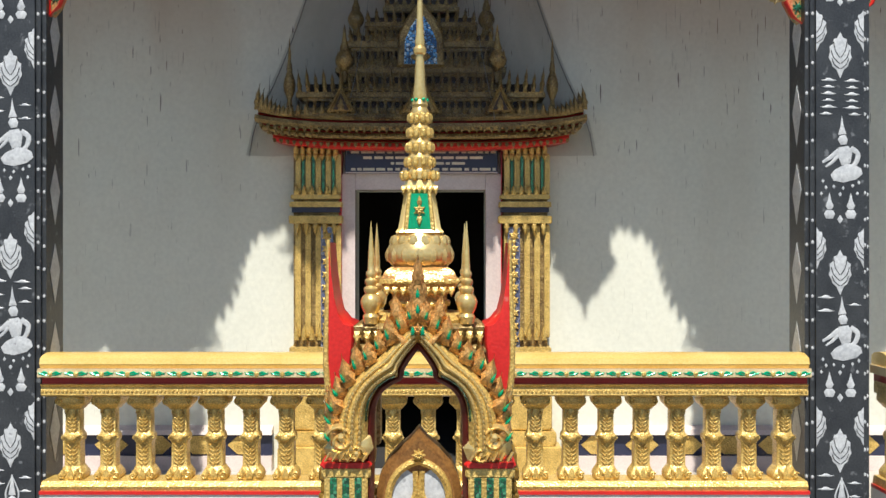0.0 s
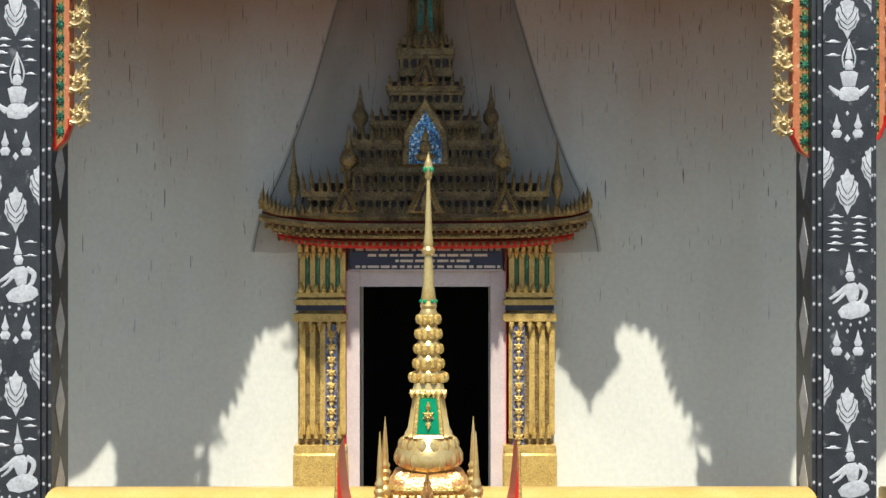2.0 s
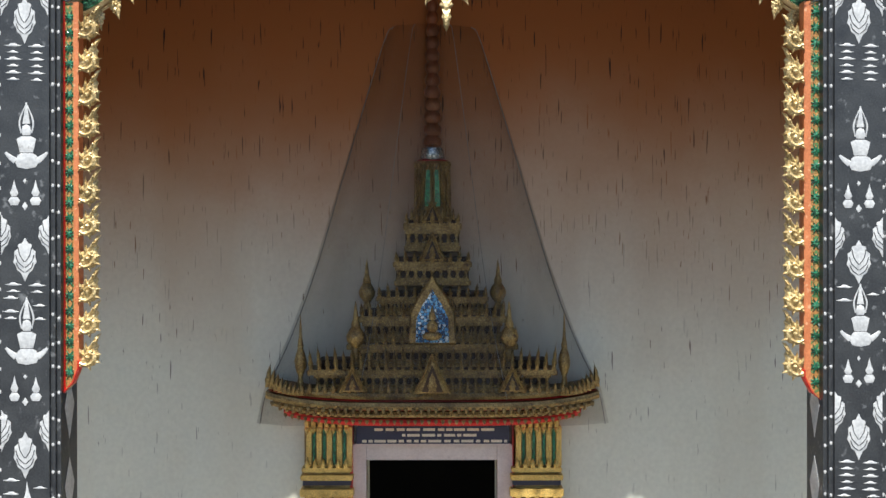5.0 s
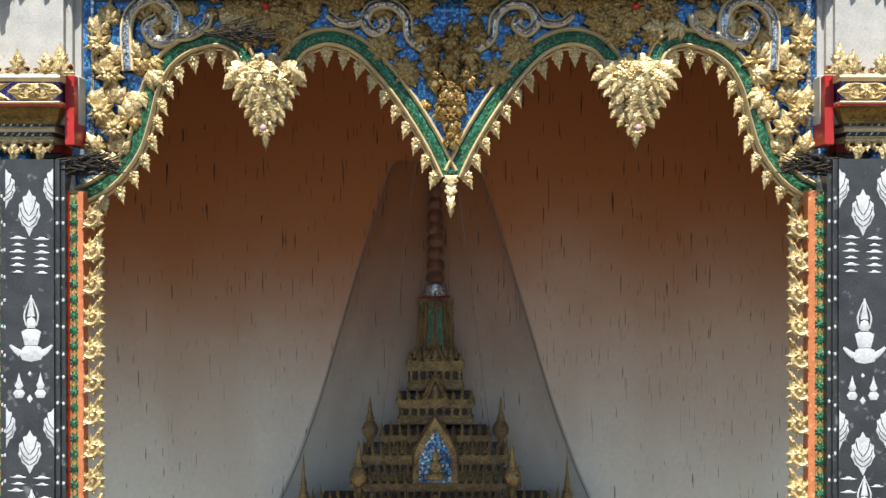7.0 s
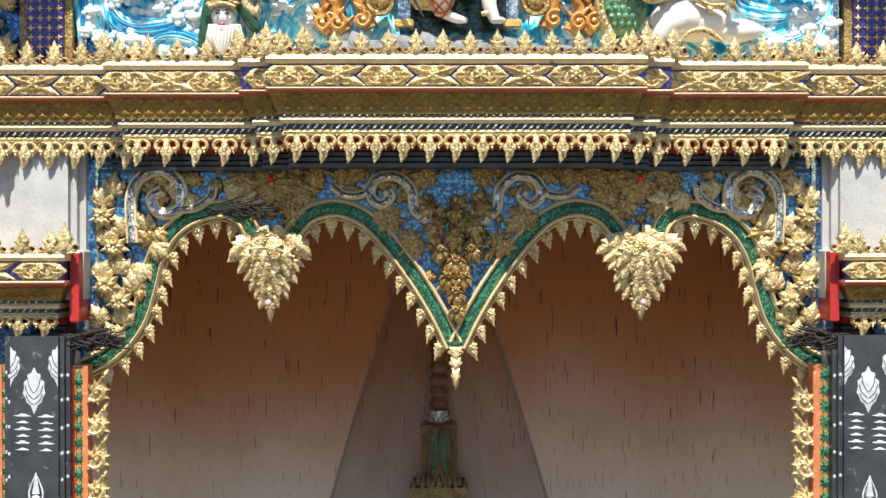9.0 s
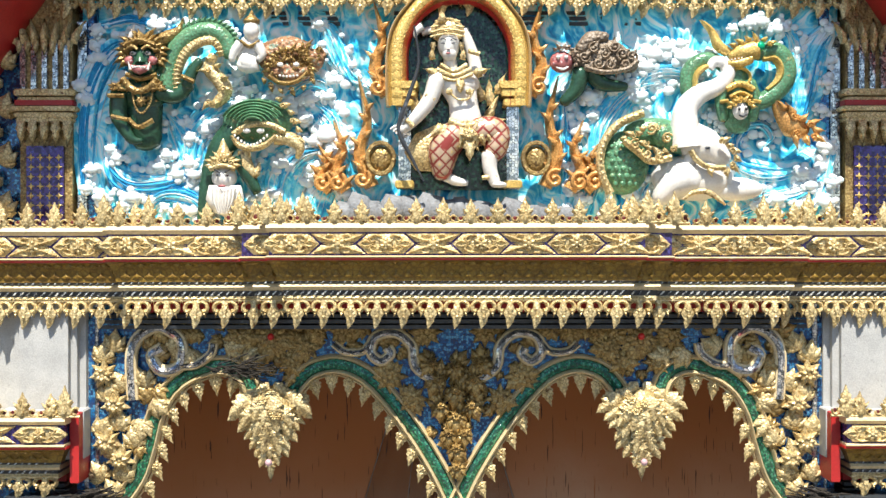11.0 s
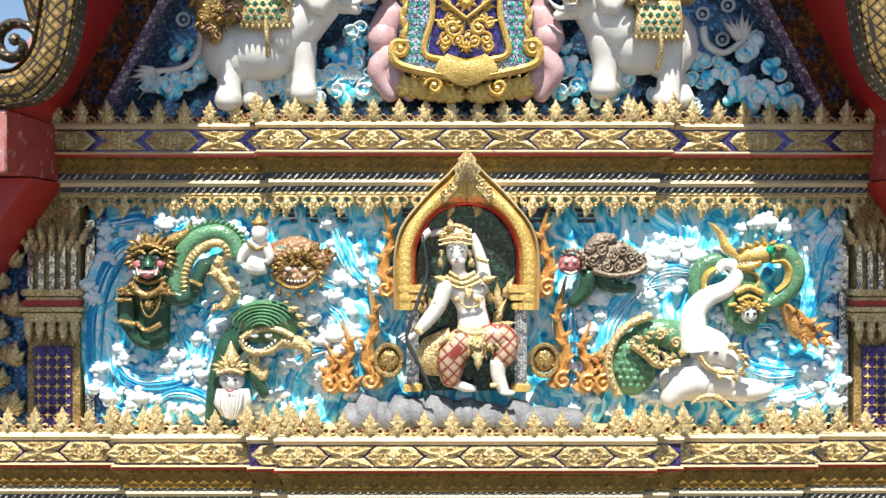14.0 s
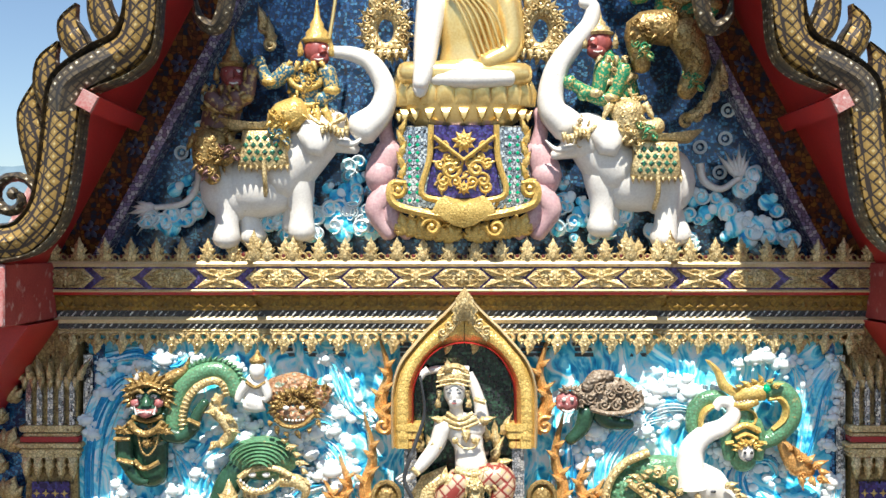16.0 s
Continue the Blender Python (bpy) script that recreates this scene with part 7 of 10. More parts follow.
foam = M()
LIGHT, MIXED, DARK = (2, 2, 3, 3, 3), (0, 1, 2, 3, 3), (0, 1, 1, 2, 3)
for pts, w, n, tones in (
        ([(160, 640), (158, 540), (172, 450), (205, 385), (240, 372)], (0.08, 0.13, 0.13, 0.05), 9, DARK),
        ([(200, 545), (205, 595), (250, 622), (320, 612), (365, 570)], (0.05, 0.09, 0.10, 0.05), 8, MIXED),
        ([(345, 610), (350, 545), (390, 495), (445, 468)], (0.10, 0.13, 0.12, 0.05), 9, LIGHT),
        ([(325, 600), (335, 560), (315, 515), (300, 495)], (0.06, 0.10, 0.08, 0.02), 7, LIGHT),
        ([(505, 690), (500, 620), (530, 572), (590, 555)], (0.12, 0.17, 0.14, 0.06), 11, MIXED),
        ([(560, 690), (575, 640), (600, 600), (600, 560)], (0.10, 0.10, 0.07, 0.04), 8, LIGHT),
        ([(640, 690), (610, 580), (590, 510), (545, 470)], (0.07, 0.10, 0.12, 0.05), 9, LIGHT),
        ([(572, 345), (590, 345), (608, 395), (630, 432), (662, 450)], (0.02, 0.06, 0.08, 0.05, 0.02), 7, (1, 2, 2, 0)),
        ([(240, 690), (290, 640), (350, 650), (380, 690)], (0.06, 0.08, 0.06), 7, DARK),
        ([(180, 340), (240, 330), (300, 350), (330, 335)], (0.05, 0.07, 0.05), 7, DARK),
        ([(430, 480), (500, 470), (560, 440), (600, 455)], (0.05, 0.08, 0.08, 0.04), 7, LIGHT),
        ([(1040, 690), (1075, 600), (1085, 520), (1130, 460), (1200, 440)], (0.08, 0.12, 0.16, 0.12, 0.05), 11, LIGHT),
        ([(1010, 640), (1015, 560), (1010, 480)], (0.06, 0.08, 0.04), 6, DARK),
        ([(1470, 560), (1425, 600), (1370, 605), (1325, 588), (1312, 550), (1332, 520), (1368, 516), (1388, 540), (1368, 560)], (0.05, 0.09, 0.10, 0.09, 0.07, 0.05, 0.02), 9, (1, 2, 2, 3, 3, 3)),
        ([(1430, 530), (1450, 450), (1465, 385), (1500, 335)], (0.07, 0.13, 0.12, 0.05), 9, (0, 1, 1, 2, 2)),
        ([(1410, 470), (1425, 410), (1420, 360), (1395, 335)], (0.05, 0.08, 0.07, 0.04), 7, MIXED),
        ([(1130, 470), (1160, 430), (1220, 420), (1260, 460)], (0.05, 0.09, 0.08, 0.04), 8, LIGHT),
        ([(1290, 690), (1370, 655), (1440, 640), (1490, 600)], (0.06, 0.09, 0.09, 0.05), 8, LIGHT),
        ([(1120, 690), (1150, 620), (1200, 600)], (0.07, 0.08, 0.04), 7, LIGHT),
        ([(1440, 690), (1470, 650), (1495, 560)], (0.05, 0.07, 0.05), 6, MIXED)):
    sheaf(pts, w, n, tones)
for u, v, r in ((585, 535, 0.085), (560, 545, 0.06), (600, 565, 0.06), (598, 598, 0.045), (535, 560, 0.05), (505, 585, 0.055), (495, 600, 0.04), (340, 540, 0.06), (345, 585, 0.055), (300, 570, 0.045), (325, 605, 0.045), (290, 590, 0.05), (268, 548, 0.05), (215, 575, 0.045), (200, 560, 0.04),
                (170, 595, 0.05), (165, 630, 0.05), (190, 645, 0.055), (240, 645, 0.06), (225, 660, 0.04), (350, 605, 0.045), (375, 525, 0.05), (395, 512, 0.045), (430, 480, 0.05), (450, 455, 0.05), (480, 470, 0.05), (500, 455, 0.04), (525, 480, 0.055), (545, 505, 0.05), (400, 455, 0.045),
                (500, 640, 0.05), (505, 665, 0.05), (450, 660, 0.05), (470, 645, 0.04), (620, 640, 0.05), (635, 670, 0.05), (545, 655, 0.04), (150, 445, 0.055), (165, 470, 0.05), (185, 395, 0.05), (180, 345, 0.04), (250, 345, 0.05), (290, 340, 0.05), (345, 335, 0.045), (400, 345, 0.05), (420, 350, 0.04),
                (575, 335, 0.04), (590, 465, 0.045), (560, 470, 0.05), (430, 425, 0.045), (415, 440, 0.05), (300, 665, 0.04), (350, 670, 0.05),
                (1055, 465, 0.06), (1060, 500, 0.045), (1050, 525, 0.045), (1100, 455, 0.05), (1150, 465, 0.06), (1135, 445, 0.05), (1140, 400, 0.05), (1170, 390, 0.06), (1195, 378, 0.06), (1220, 372, 0.055), (1225, 395, 0.06), (1250, 395, 0.05), (1275, 388, 0.045), (1160, 412, 0.05), (1110, 410, 0.04),
                (1340, 335, 0.05), (1370, 332, 0.06), (1395, 345, 0.05), (1320, 345, 0.04), (1400, 390, 0.05), (1410, 420, 0.04), (1490, 345, 0.05), (1480, 440, 0.04), (1475, 490, 0.05), (1480, 555, 0.05), (1440, 600, 0.045), (1490, 620, 0.05), (1455, 625, 0.05), (1480, 655, 0.05), (1400, 650, 0.05), (1355, 660, 0.045), (1320, 655, 0.04), (1430, 660, 0.05),
                (1040, 600, 0.05), (1030, 630, 0.05), (1050, 650, 0.05), (1085, 670, 0.05), (1020, 665, 0.045), (1150, 610, 0.05), (1130, 640, 0.05), (1160, 650, 0.045), (1200, 655, 0.04), (1010, 590, 0.04), (1300, 520, 0.04), (1285, 500, 0.05), (1290, 560, 0.04)):
    lobes_at(foam, u + rnd.uniform(-5, 5), v, r * rnd.uniform(0.7, 1.1))
tagged(part("foam", foam, FOAM, sea, "lobed white foam"), kind="stuff")


# columns at both ends of the frieze
def frieze_column(x, s):
    c = thing("frieze_column", "gilded column with a purple and gold mosaic panel beside the sea relief", "column", (x, 7.1, FZ0), "frieze columns")
    w = 0.17
    zs = [10.219, 9.971, 9.635, 9.569, 9.518, 9.459, 9.269, 8.903]
    part("shaft", M().box(x - w, x + w, 7.08, 7.3, FZ0, FZ1, 0.005), OLD, c)
    m = M()
    for i in range(5):
        m.box(x - w + 0.01 + i * 0.07, x - w + 0.045 + i * 0.07, 7.05, 7.09, zs[2], zs[1] + 0.05, 0.01)
    part("flutes", m, SILVER, c, "mirror glass flutes")
    m = M()
    for i in range(7):
        m.relief(shift(flame(0.035, 0.16, (i - 3) * 0.018), x + (i - 3) * 0.062, zs[1] - 0.02, 1, -(i - 3) * 0.06), 7.07, 0.06)
        m.relief(shift(flip(flame(0.03, 0.10)), x + (i - 3) * 0.055, zs[1]), 7.05, 0.03)
    for z, h, e in ((zs[2], 0.022, 0.03), (zs[2] - 0.045, 0.014, 0.015), (zs[4] + 0.01, 0.016, 0.045), (zs[4] - 0.03, 0.016, 0.03), (zs[5], 0.014, 0.02)):
        m.box(x - w - e, x + w + e, 7.06 - e, 7.2, z - h, z + h, 0.012)
    for i in range(5):
        m.relief(shift(flip(flame(0.045, 0.17)), x + (i - 2) * 0.075, zs[5] - 0.01), 7.05, 0.04)
    part("capital", m, PALE, c)
    part("red_ring", M().box(x - w - 0.02, x + w + 0.02, 7.03, 7.2, zs[3] - 0.02, zs[3] + 0.015, 0.004), RED, c, "dark red ring")
    part("mosaic_panel", M().box(x - w + 0.05, x + w - 0.05, 7.055, 7.1, FZ0, zs[6] + 0.02), PURPLE, c, "purple glass mosaic panel")
    m = M()
    for i in range(4):
        for j in range(7):
            xx, zz = x - 0.09 + i * 0.06, zs[7] - 0.06 + j * 0.062
            m.relief([(xx + 0.026, zz), (xx + 0.007, zz + 0.007), (xx, zz + 0.026), (xx - 0.007, zz + 0.007), (xx - 0.026, zz), (xx - 0.007, zz - 0.007), (xx, zz - 0.026), (xx + 0.007, zz - 0.007)], 7.055, 0.01)
    part("mosaic_stars", m, GOLD, c, "gold star chips")
    sx = x + s * (w + 0.05)
    part("edge_strip", M().box(sx - 0.03, sx + 0.03, 7.12, 7.3, FZ0, FZ1 - 0.2), SILVER, c)
    part("edge_strip", M().box(sx + s * 0.065 - 0.032, sx + s * 0.065 + 0.032, 7.14, 7.3, FZ0, FZ1 - 0.1), BLUE, c)
    m = M()
    for k in range(8):
        acanthus(m, x - s * (0.30 + 0.06 * (k % 2)), FZ0 + 0.1 + k * 0.16, 7.12, 0.17, s * 0.4 * (1 if k % 2 else -1), 0.05)
    part("outer_foliage", m, PALE, c)
    part("outer_panel", M().box(x - s * 0.9 if s > 0 else x + w, x - w if s > 0 else x - s * 0.9, 7.16, 7.3, FZ0, FZ1), BLUE, c)


frieze_column(-2.746, 1)
frieze_column(2.62, -1)

# ---- niche in the middle ----
niche = thing("niche", "gilded pointed niche with green glass back on grey rocks", "niche", (NICHE, 7.0, FZ0))
zt, zs0, zb = 10.533, 9.633, 9.002
arch_in = [(-0.403, 9.002), (-0.395, 9.561), (-0.385, 9.885), (-0.312, 10.101), (-0.186, 10.191), (-0.071, 10.217), (0.066, 10.191), (0.138, 10.101), (0.229, 9.993), (0.265, 9.56), (0.272, 9.001)]
part("niche_back", M().sweep(arch_in, 7.045, 7.08), mosaic("dark_green_mosaic", [(0.012, 0.035, 0.022), (0.02, 0.06, 0.035), (0.01, 0.02, 0.018), (0.05, 0.13, 0.08)], 60), niche, "dark green glass mosaic niche back")
out_l = smooth_line([(-0.431, 9.532), (-0.442, 9.741), (-0.439, 9.903), (-0.395, 10.051), (-0.294, 10.188), (-0.179, 10.318), (-0.071, 10.44)], 4)
in_l = smooth_line([(-0.398, 9.531), (-0.398, 9.739), (-0.394, 9.904), (-0.355, 10.018), (-0.301, 10.104), (-0.222, 10.168), (-0.14, 10.194), (-0.072, 10.201)], 4)
edge_l = smooth_line([(-0.523, 9.531), (-0.527, 9.739), (-0.519, 9.918), (-0.476, 10.061), (-0.38, 10.19), (-0.276, 10.304), (-0.169, 10.405), (-0.072, 10.526)], 4)
out_r = [(2 * NICHE - x, z) for x, z in out_l]
for line, fl in ((out_l, lambda q: q), (out_r, lambda q: [(2 * NICHE - x, z) for x, z in q])):
    eo, ei = fl(edge_l), fl(in_l)
    k = len(eo)
    lerp = lambda t, y: [(a[0] + (b[0] - a[0]) * t, y, a[1] + (b[1] - a[1]) * t) for a, b in zip(eo, ei)]
    part("arch_frame", M().add(lerp(0, 7.05) + lerp(0, 6.95) + lerp(0.25, 6.90) + lerp(0.75, 6.90) + lerp(1, 6.95) + lerp(1, 7.05), [(r * k + i, r * k + i + 1, (r + 1) * k + i + 1, (r + 1) * k + i) for r in range(5) for i in range(k - 1)]), GOLD, niche, "broad gold arch frame")
    fm = M()
    for i in range(2, k - 1):
        a, b = lerp(0.5, 6.90)[i - 1], lerp(0.5, 6.90)[i]
        fm.relief(shift(flame(0.045, 0.085), a[0], a[2], 1, math.atan2(-(b[0] - a[0]), b[2] - a[2])), 6.905, 0.018, 0.4)
    part("frame_leaves", fm, GOLD, niche, "chased leaf chain on the frame")
    part("frame_edge", M().ribbon(fl(in_l), 0.008, 7.0, 0.10), RED, niche)
    part("frame_edge", M().ribbon(fl(edge_l), 0.014, 7.02, 0.13), PALE_LINE, niche)
m = M()
xf, zf = NICHE, zt
for k in range(3):
    m.relief(shift(flame(0.12 - 0.03 * k, 0.25 - 0.05 * k), xf, zf - 0.19 + 0.03 * k), 6.88 - 0.02 * k, 0.04)
for s in (-1, 1):
    for k in range(3):
        curl(m, xf + s * (0.05 + 0.045 * k), zf - 0.17 - k * 0.045, 6.89, 0.035, 1.2, 0.011, 0.025, s, 1)
        m.relief(shift(flame(0.03, 0.09), xf + s * (0.06 + 0.045 * k), zf - 0.21 - k * 0.05, 1, s * 0.9), 6.895, 0.025)
part("arch_crown", m, PALE, niche)
for s in (-1, 1):
    x = NICHE + s * 0.345
    m = M()
    m.box(x - 0.04, x + 0.04, 6.95, 7.1, zb, zs0 - 0.08, 0.008)
    part("post", m, SILVER, niche, "mirror glass post")
    m = M()
    for z, e in ((zs0 - 0.08, 0.06), (zs0 - 0.02, 0.075), (zs0 + 0.03, 0.09), (zb + 0.03, 0.06)):
        part("post_ring", M().box(x - e, x + e, 6.95 - e * 0.6, 7.1, z - 0.025, z + 0.025, 0.01), GOLD, niche)
    # flame wings beside the arch
    m = M()
    for z0_, h, dx in ((zs0 - 0.02, 0.62, 0.52), (zb + 0.02, 0.72, 0.62), (zb + 0.0, 0.45, 0.78), (zb + 0.0, 0.3, 0.88)):
        bx = NICHE + s * dx
        line = smooth_line([(bx - s * 0.06, z0_), (bx + s * 0.02, z0_ + h * 0.3), (bx + s * -0.03, z0_ + h * 0.6), (bx + s * 0.03, z0_ + h)], 4)
        m.ribbon(line, (0.05, 0.045, 0.03, 0.005), 7.08, 0.09)
        for k in range(7):
            q = line[1 + k * (len(line) - 3) // 7]
            m.relief(shift(flame(0.028, 0.13 - 0.008 * k, 0), q[0], q[1], 1, (0.9 if k % 2 else -0.9)), 7.03, 0.04)
        curl(m, bx, z0_ + 0.05, 7.0, 0.06, 1.2, 0.018, 0.03, s, 1.0)
    part("flame_wing", m, EMBER, niche, "gold flame scrolls beside the niche")
    part("shield_boss", M().ball((NICHE + s * 0.50, 7.02, zb + 0.20), 0.085, 12, (0.85, 0.5, 1)), AGED_SHADED, niche, "round brown gold boss")
    part("boss_rim", M().tube([(NICHE + s * 0.50 + 0.085 * math.cos(a), 6.99, zb + 0.20 + 0.10 * math.sin(a)) for a in np.linspace(0, 6.28, 17)], 0.016, 6), OLD, niche)
m = M()
rk = random.Random(9)
x = NICHE - 0.72
while x < NICHE + 0.70:
    w_ = rk.uniform(0.09, 0.2)
    h_ = rk.uniform(0.13, 0.24)
    pts = [(x - w_ * 0.6, FZ0), (x - w_ * 0.65, FZ0 + h_ * 0.6), (x - w_ * 0.3, FZ0 + h_), (x + w_ * 0.35, FZ0 + h_ * rk.uniform(0.85, 1.05)), (x + w_ * 0.7, FZ0 + h_ * 0.55), (x + w_ * 0.65, FZ0)]
    part("rock", M().relief(pts, 7.05, rk.uniform(0.16, 0.28), rk.uniform(0.45, 0.75)).mesh("rock", ROCK, 75), None, niche)
    x += w_ * 0.62


# archer statue
def fa(u, v, y):
    """The niche's own grid, in steps of 3.58 mm: u to the right, v down."""
    return (-0.22 + (u - 784) * 0.00358, y, 10.142 + (441 - v) * 0.00358)


def archer():
    m = M()
    A = lambda y, *uv: [fa(u, v, y) for u, v in uv]
    # head, neck and bare body
    m.ball(fa(808, 508, 6.84), 0.076, 16, (0.92, 0.95, 1.2))
    m.ball(fa(809, 524, 6.82), 0.050, 14, (1, 0.95, 0.95))
    m.tube(A(6.762, (808, 508), (807, 519)), (0.006, 0.013), 8)
    m.tube(A(6.86, (810, 530), (812, 552)), (0.040, 0.046), 12)
    m.ball(fa(824, 575, 6.88), 0.125, 16, (1.12, 0.65, 0.62))
    m.tube(smooth_line(A(6.88, (822, 570), (832, 600), (838, 640)), 4), (0.125, 0.105, 0.09, 0.105), 16, 0.7)
    # lowered arm with the bow
    m.tube(smooth_line(A(6.83, (788, 565), (776, 602), (752, 634), (730, 655)), 4), (0.056, 0.05, 0.042, 0.03), 12)
    m.ball(fa(722, 657, 6.79), 0.036, 10, (1.1, 0.8, 0.9))
    for k in range(3):
        m.tube(A(6.77, (716 + k * 4, 652 + k * 4), (706 + k * 5, 658 + k * 4)), (0.010, 0.006), 6)
    # raised arm: up beside the head, over it, hand hanging on the far side
    m.tube(smooth_line(A(6.90, (858, 562), (853, 532), (843, 500), (833, 478)), 4), (0.046, 0.040, 0.034, 0.028), 12)
    m.tube(smooth_line(A(6.99, (834, 476), (808, 474), (776, 474), (760, 478)), 4), (0.030, 0.028, 0.026, 0.022), 10)
    m.tube(smooth_line(A(6.90, (762, 472), (752, 480), (748, 492)), 3), (0.028, 0.022, 0.008), 8)
    # bare shin and feet
    m.tube(smooth_line(A(6.82, (880, 700), (880, 725), (890, 752)), 4), (0.055, 0.046, 0.034), 12)
    m.ball(fa(896, 754, 6.79), 0.040, 10, (1.2, 1.1, 0.5))
    m.tube(smooth_line(A(6.86, (802, 738), (822, 747), (842, 750)), 4), (0.034, 0.030, 0.018), 10)
    # gold: headdress, collar, armlets, skirt
    m.mi = 1
    m.ball(fa(806, 482, 6.87), 0.104, 16, (1.02, 0.85, 0.80))
    for v, w in ((494, 30), (486, 31), (476, 29), (466, 22)):
        m.tube(smooth_line(A(6.77 if v > 480 else 6.80, (806 - w, v + 3), (806, v - 2), (806 + w, v + 3)), 4), 0.006, 8)
    m.relief(shift(flame(0.04, 0.09, -0.01), *fa(797, 472, 0)[::2]), 6.80, 0.04, 0.4)
    for q in (-1, 1):
        m.relief(shift(flame(0.030, 0.08, -q * 0.02), *fa(806 + q * 26, 535, 0)[::2], 1, -q * 0.25), 6.82, 0.04, 0.4)
        m.relief(shift(flip(flame(0.026, 0.07)), *fa(806 + q * 25, 505, 0)[::2]), 6.82, 0.035, 0.4)
        m.relief(shift(flame(0.045, 0.10, q * 0.03), *fa(822 + q * 32, 562, 0)[::2], 1, -q * 0.9), 6.82, 0.045, 0.4)
        m.ball(fa(826 + q * 17, 592, 6.79), 0.022, 10, (1, 0.6, 1))
    for v, w, r in ((552, 20, 0.014), (560, 27, 0.016), (568, 30, 0.012)):
        m.tube(smooth_line(A(6.80, (814 - w, v - 8), (816, v + 4), (820 + w, v - 8)), 4), r, 8)
    m.relief(shift(flip(flame(0.045, 0.10)), *fa(828, 572, 0)[::2]), 6.79, 0.03, 0.4)
    m.tube(smooth_line(A(6.79, (806, 588), (822, 604), (842, 604), (852, 588)), 4), 0.007, 6)
    for a, b in (((768, 596), (784, 606)), ((734, 640), (746, 652)), ((866, 742), (892, 738)), ((842, 520), (862, 526))):
        m.tube(A(6.80, a, b), 0.016, 8)
    m.tube(smooth_line(A(6.79, (808, 642), (838, 652), (868, 642)), 4), 0.022, 8)
    m.ball(fa(842, 665, 6.87), 0.16, 14, (1.05, 0.65, 0.5))
    for i in range(11):
        u = (i - 5) / 5
        m.relief(shift(flip(flame(0.050, 0.17 - 0.05 * abs(u), 0.03 * u)), *fa(842 + u * 46, 656 - 6 * abs(u), 0)[::2], 1, u * 0.55), 6.79 + 0.02 * abs(u), 0.045, 0.4)
    flower(m, *fa(843, 668, 0)[::2], 6.75, 0.055, 8, 0.03)
    m.relief(shift(flip(flame(0.055, 0.16)), *fa(844, 676, 0)[::2]), 6.755, 0.04, 0.4)
    adorn(m, fa(842, 668, 6.84), 0.16, 0.10, 0.09, 26, 5, 0.04)
    adorn(m, fa(806, 486, 6.87), 0.095, 0.05, 0.09, 16, 7, 0.03)
    m.relief(shift([(0.10, 0.17), (0.13, 0.0), (0.06, -0.14), (-0.06, -0.13), (-0.13, -0.02), (-0.06, 0.10)], *fa(766, 690, 0)[::2]), 6.94, 0.08, 0.5)
    for u, v, h, a in ((876, 640, 0.22, -0.3), (884, 610, 0.2, 0.2), (870, 600, 0.16, 0.5), (896, 590, 0.16, -0.2), (772, 620, 0.14, 0.6), (748, 620, 0.18, 0.1), (884, 645, 0.12, -1.0)):
        m.relief(shift(flame(0.045, h, 0.03), *fa(u, v, 0)[::2], 1, a), 6.98, 0.05, 0.4)
    # lattice breeches
    m.mi = 2
    m.tube(smooth_line(A(6.84, (822, 662), (800, 690), (796, 735)), 4), (0.09, 0.10, 0.095, 0.06), 14)
    m.tube(smooth_line(A(6.84, (858, 660), (884, 658), (900, 668)), 4), (0.09, 0.09, 0.075), 14)
    m.tube(smooth_line(A(6.83, (896, 666), (890, 690), (880, 704)), 3), (0.075, 0.075, 0.055), 12)
    # painted eyes and brows, and the bow
    m.mi = 3
    for q in (-1, 1):
        m.ball(fa(807 + q * 9, 508, 6.773), 0.010, 8, (1.5, 0.5, 0.5))
        m.tube(smooth_line(A(6.769, (807 + q * 4, 503), (807 + q * 9, 500), (807 + q * 15, 503)), 3), 0.003, 5)
    m.tube(smooth_line(A(6.77, (748, 478), (756, 540), (742, 590), (724, 640), (722, 665), (742, 705), (764, 748)), 4), (0.006, 0.012, 0.014, 0.014, 0.006), 8)
    m.mi = 4
    m.ball(fa(807, 526, 6.765), 0.013, 8, (1.3, 0.5, 0.45))
    solo("archer_statue", m, [WHITE, PALE, LATTICE, BLACK, ROSY], "white and gold kneeling archer statue holding a dark bow", "statue")


archer()


# ---- creatures in the waves ----
BROWNISH = carved(mat("brown_orange_enamel", (0.50, 0.28, 0.14), (0.26, 0.12, 0.07), 0.45, 0.1, 16, 60, 0.4, spots=(0.24, 0.34, 0.26), spot_at=0.56), 40, 0.02, 0.9)
TAN = carved(mat("weathered_tan_enamel", (0.42, 0.34, 0.25), (0.20, 0.16, 0.12), 0.5, 0, 12, 60, 0.4), 45, 0.02, 0.9)


def tongues(m, y, d, feet, h, w=0.03):
    """A mane of flame tongues: feet are (u, v, angle)."""
    for i, (u, v, a) in enumerate(feet):
        x, z = fr(u, v)
        q = h * (0.85 if i % 2 else 0.65)
        m.relief(shift(flame(w * 1.35, q, q * (0.45 if a < 0 else -0.45)), x, z, 1, a), y - 0.006 * (i % 3), d, 0.4)
        if i % 2:
            curl(m, x, z, y - d * 0.8, w * 0.9, 1.1, w * 0.26, 0.016, 1 if a < 0 else -1, a)


def fan(u, v, r, a0, a1, n):
    """Feet of a mane round an arc of radius r about (u, v), angles measured from straight up, to the left."""
    return [(u - r * math.sin(a), v - r * math.cos(a), a) for a in np.linspace(a0, a1, n)]


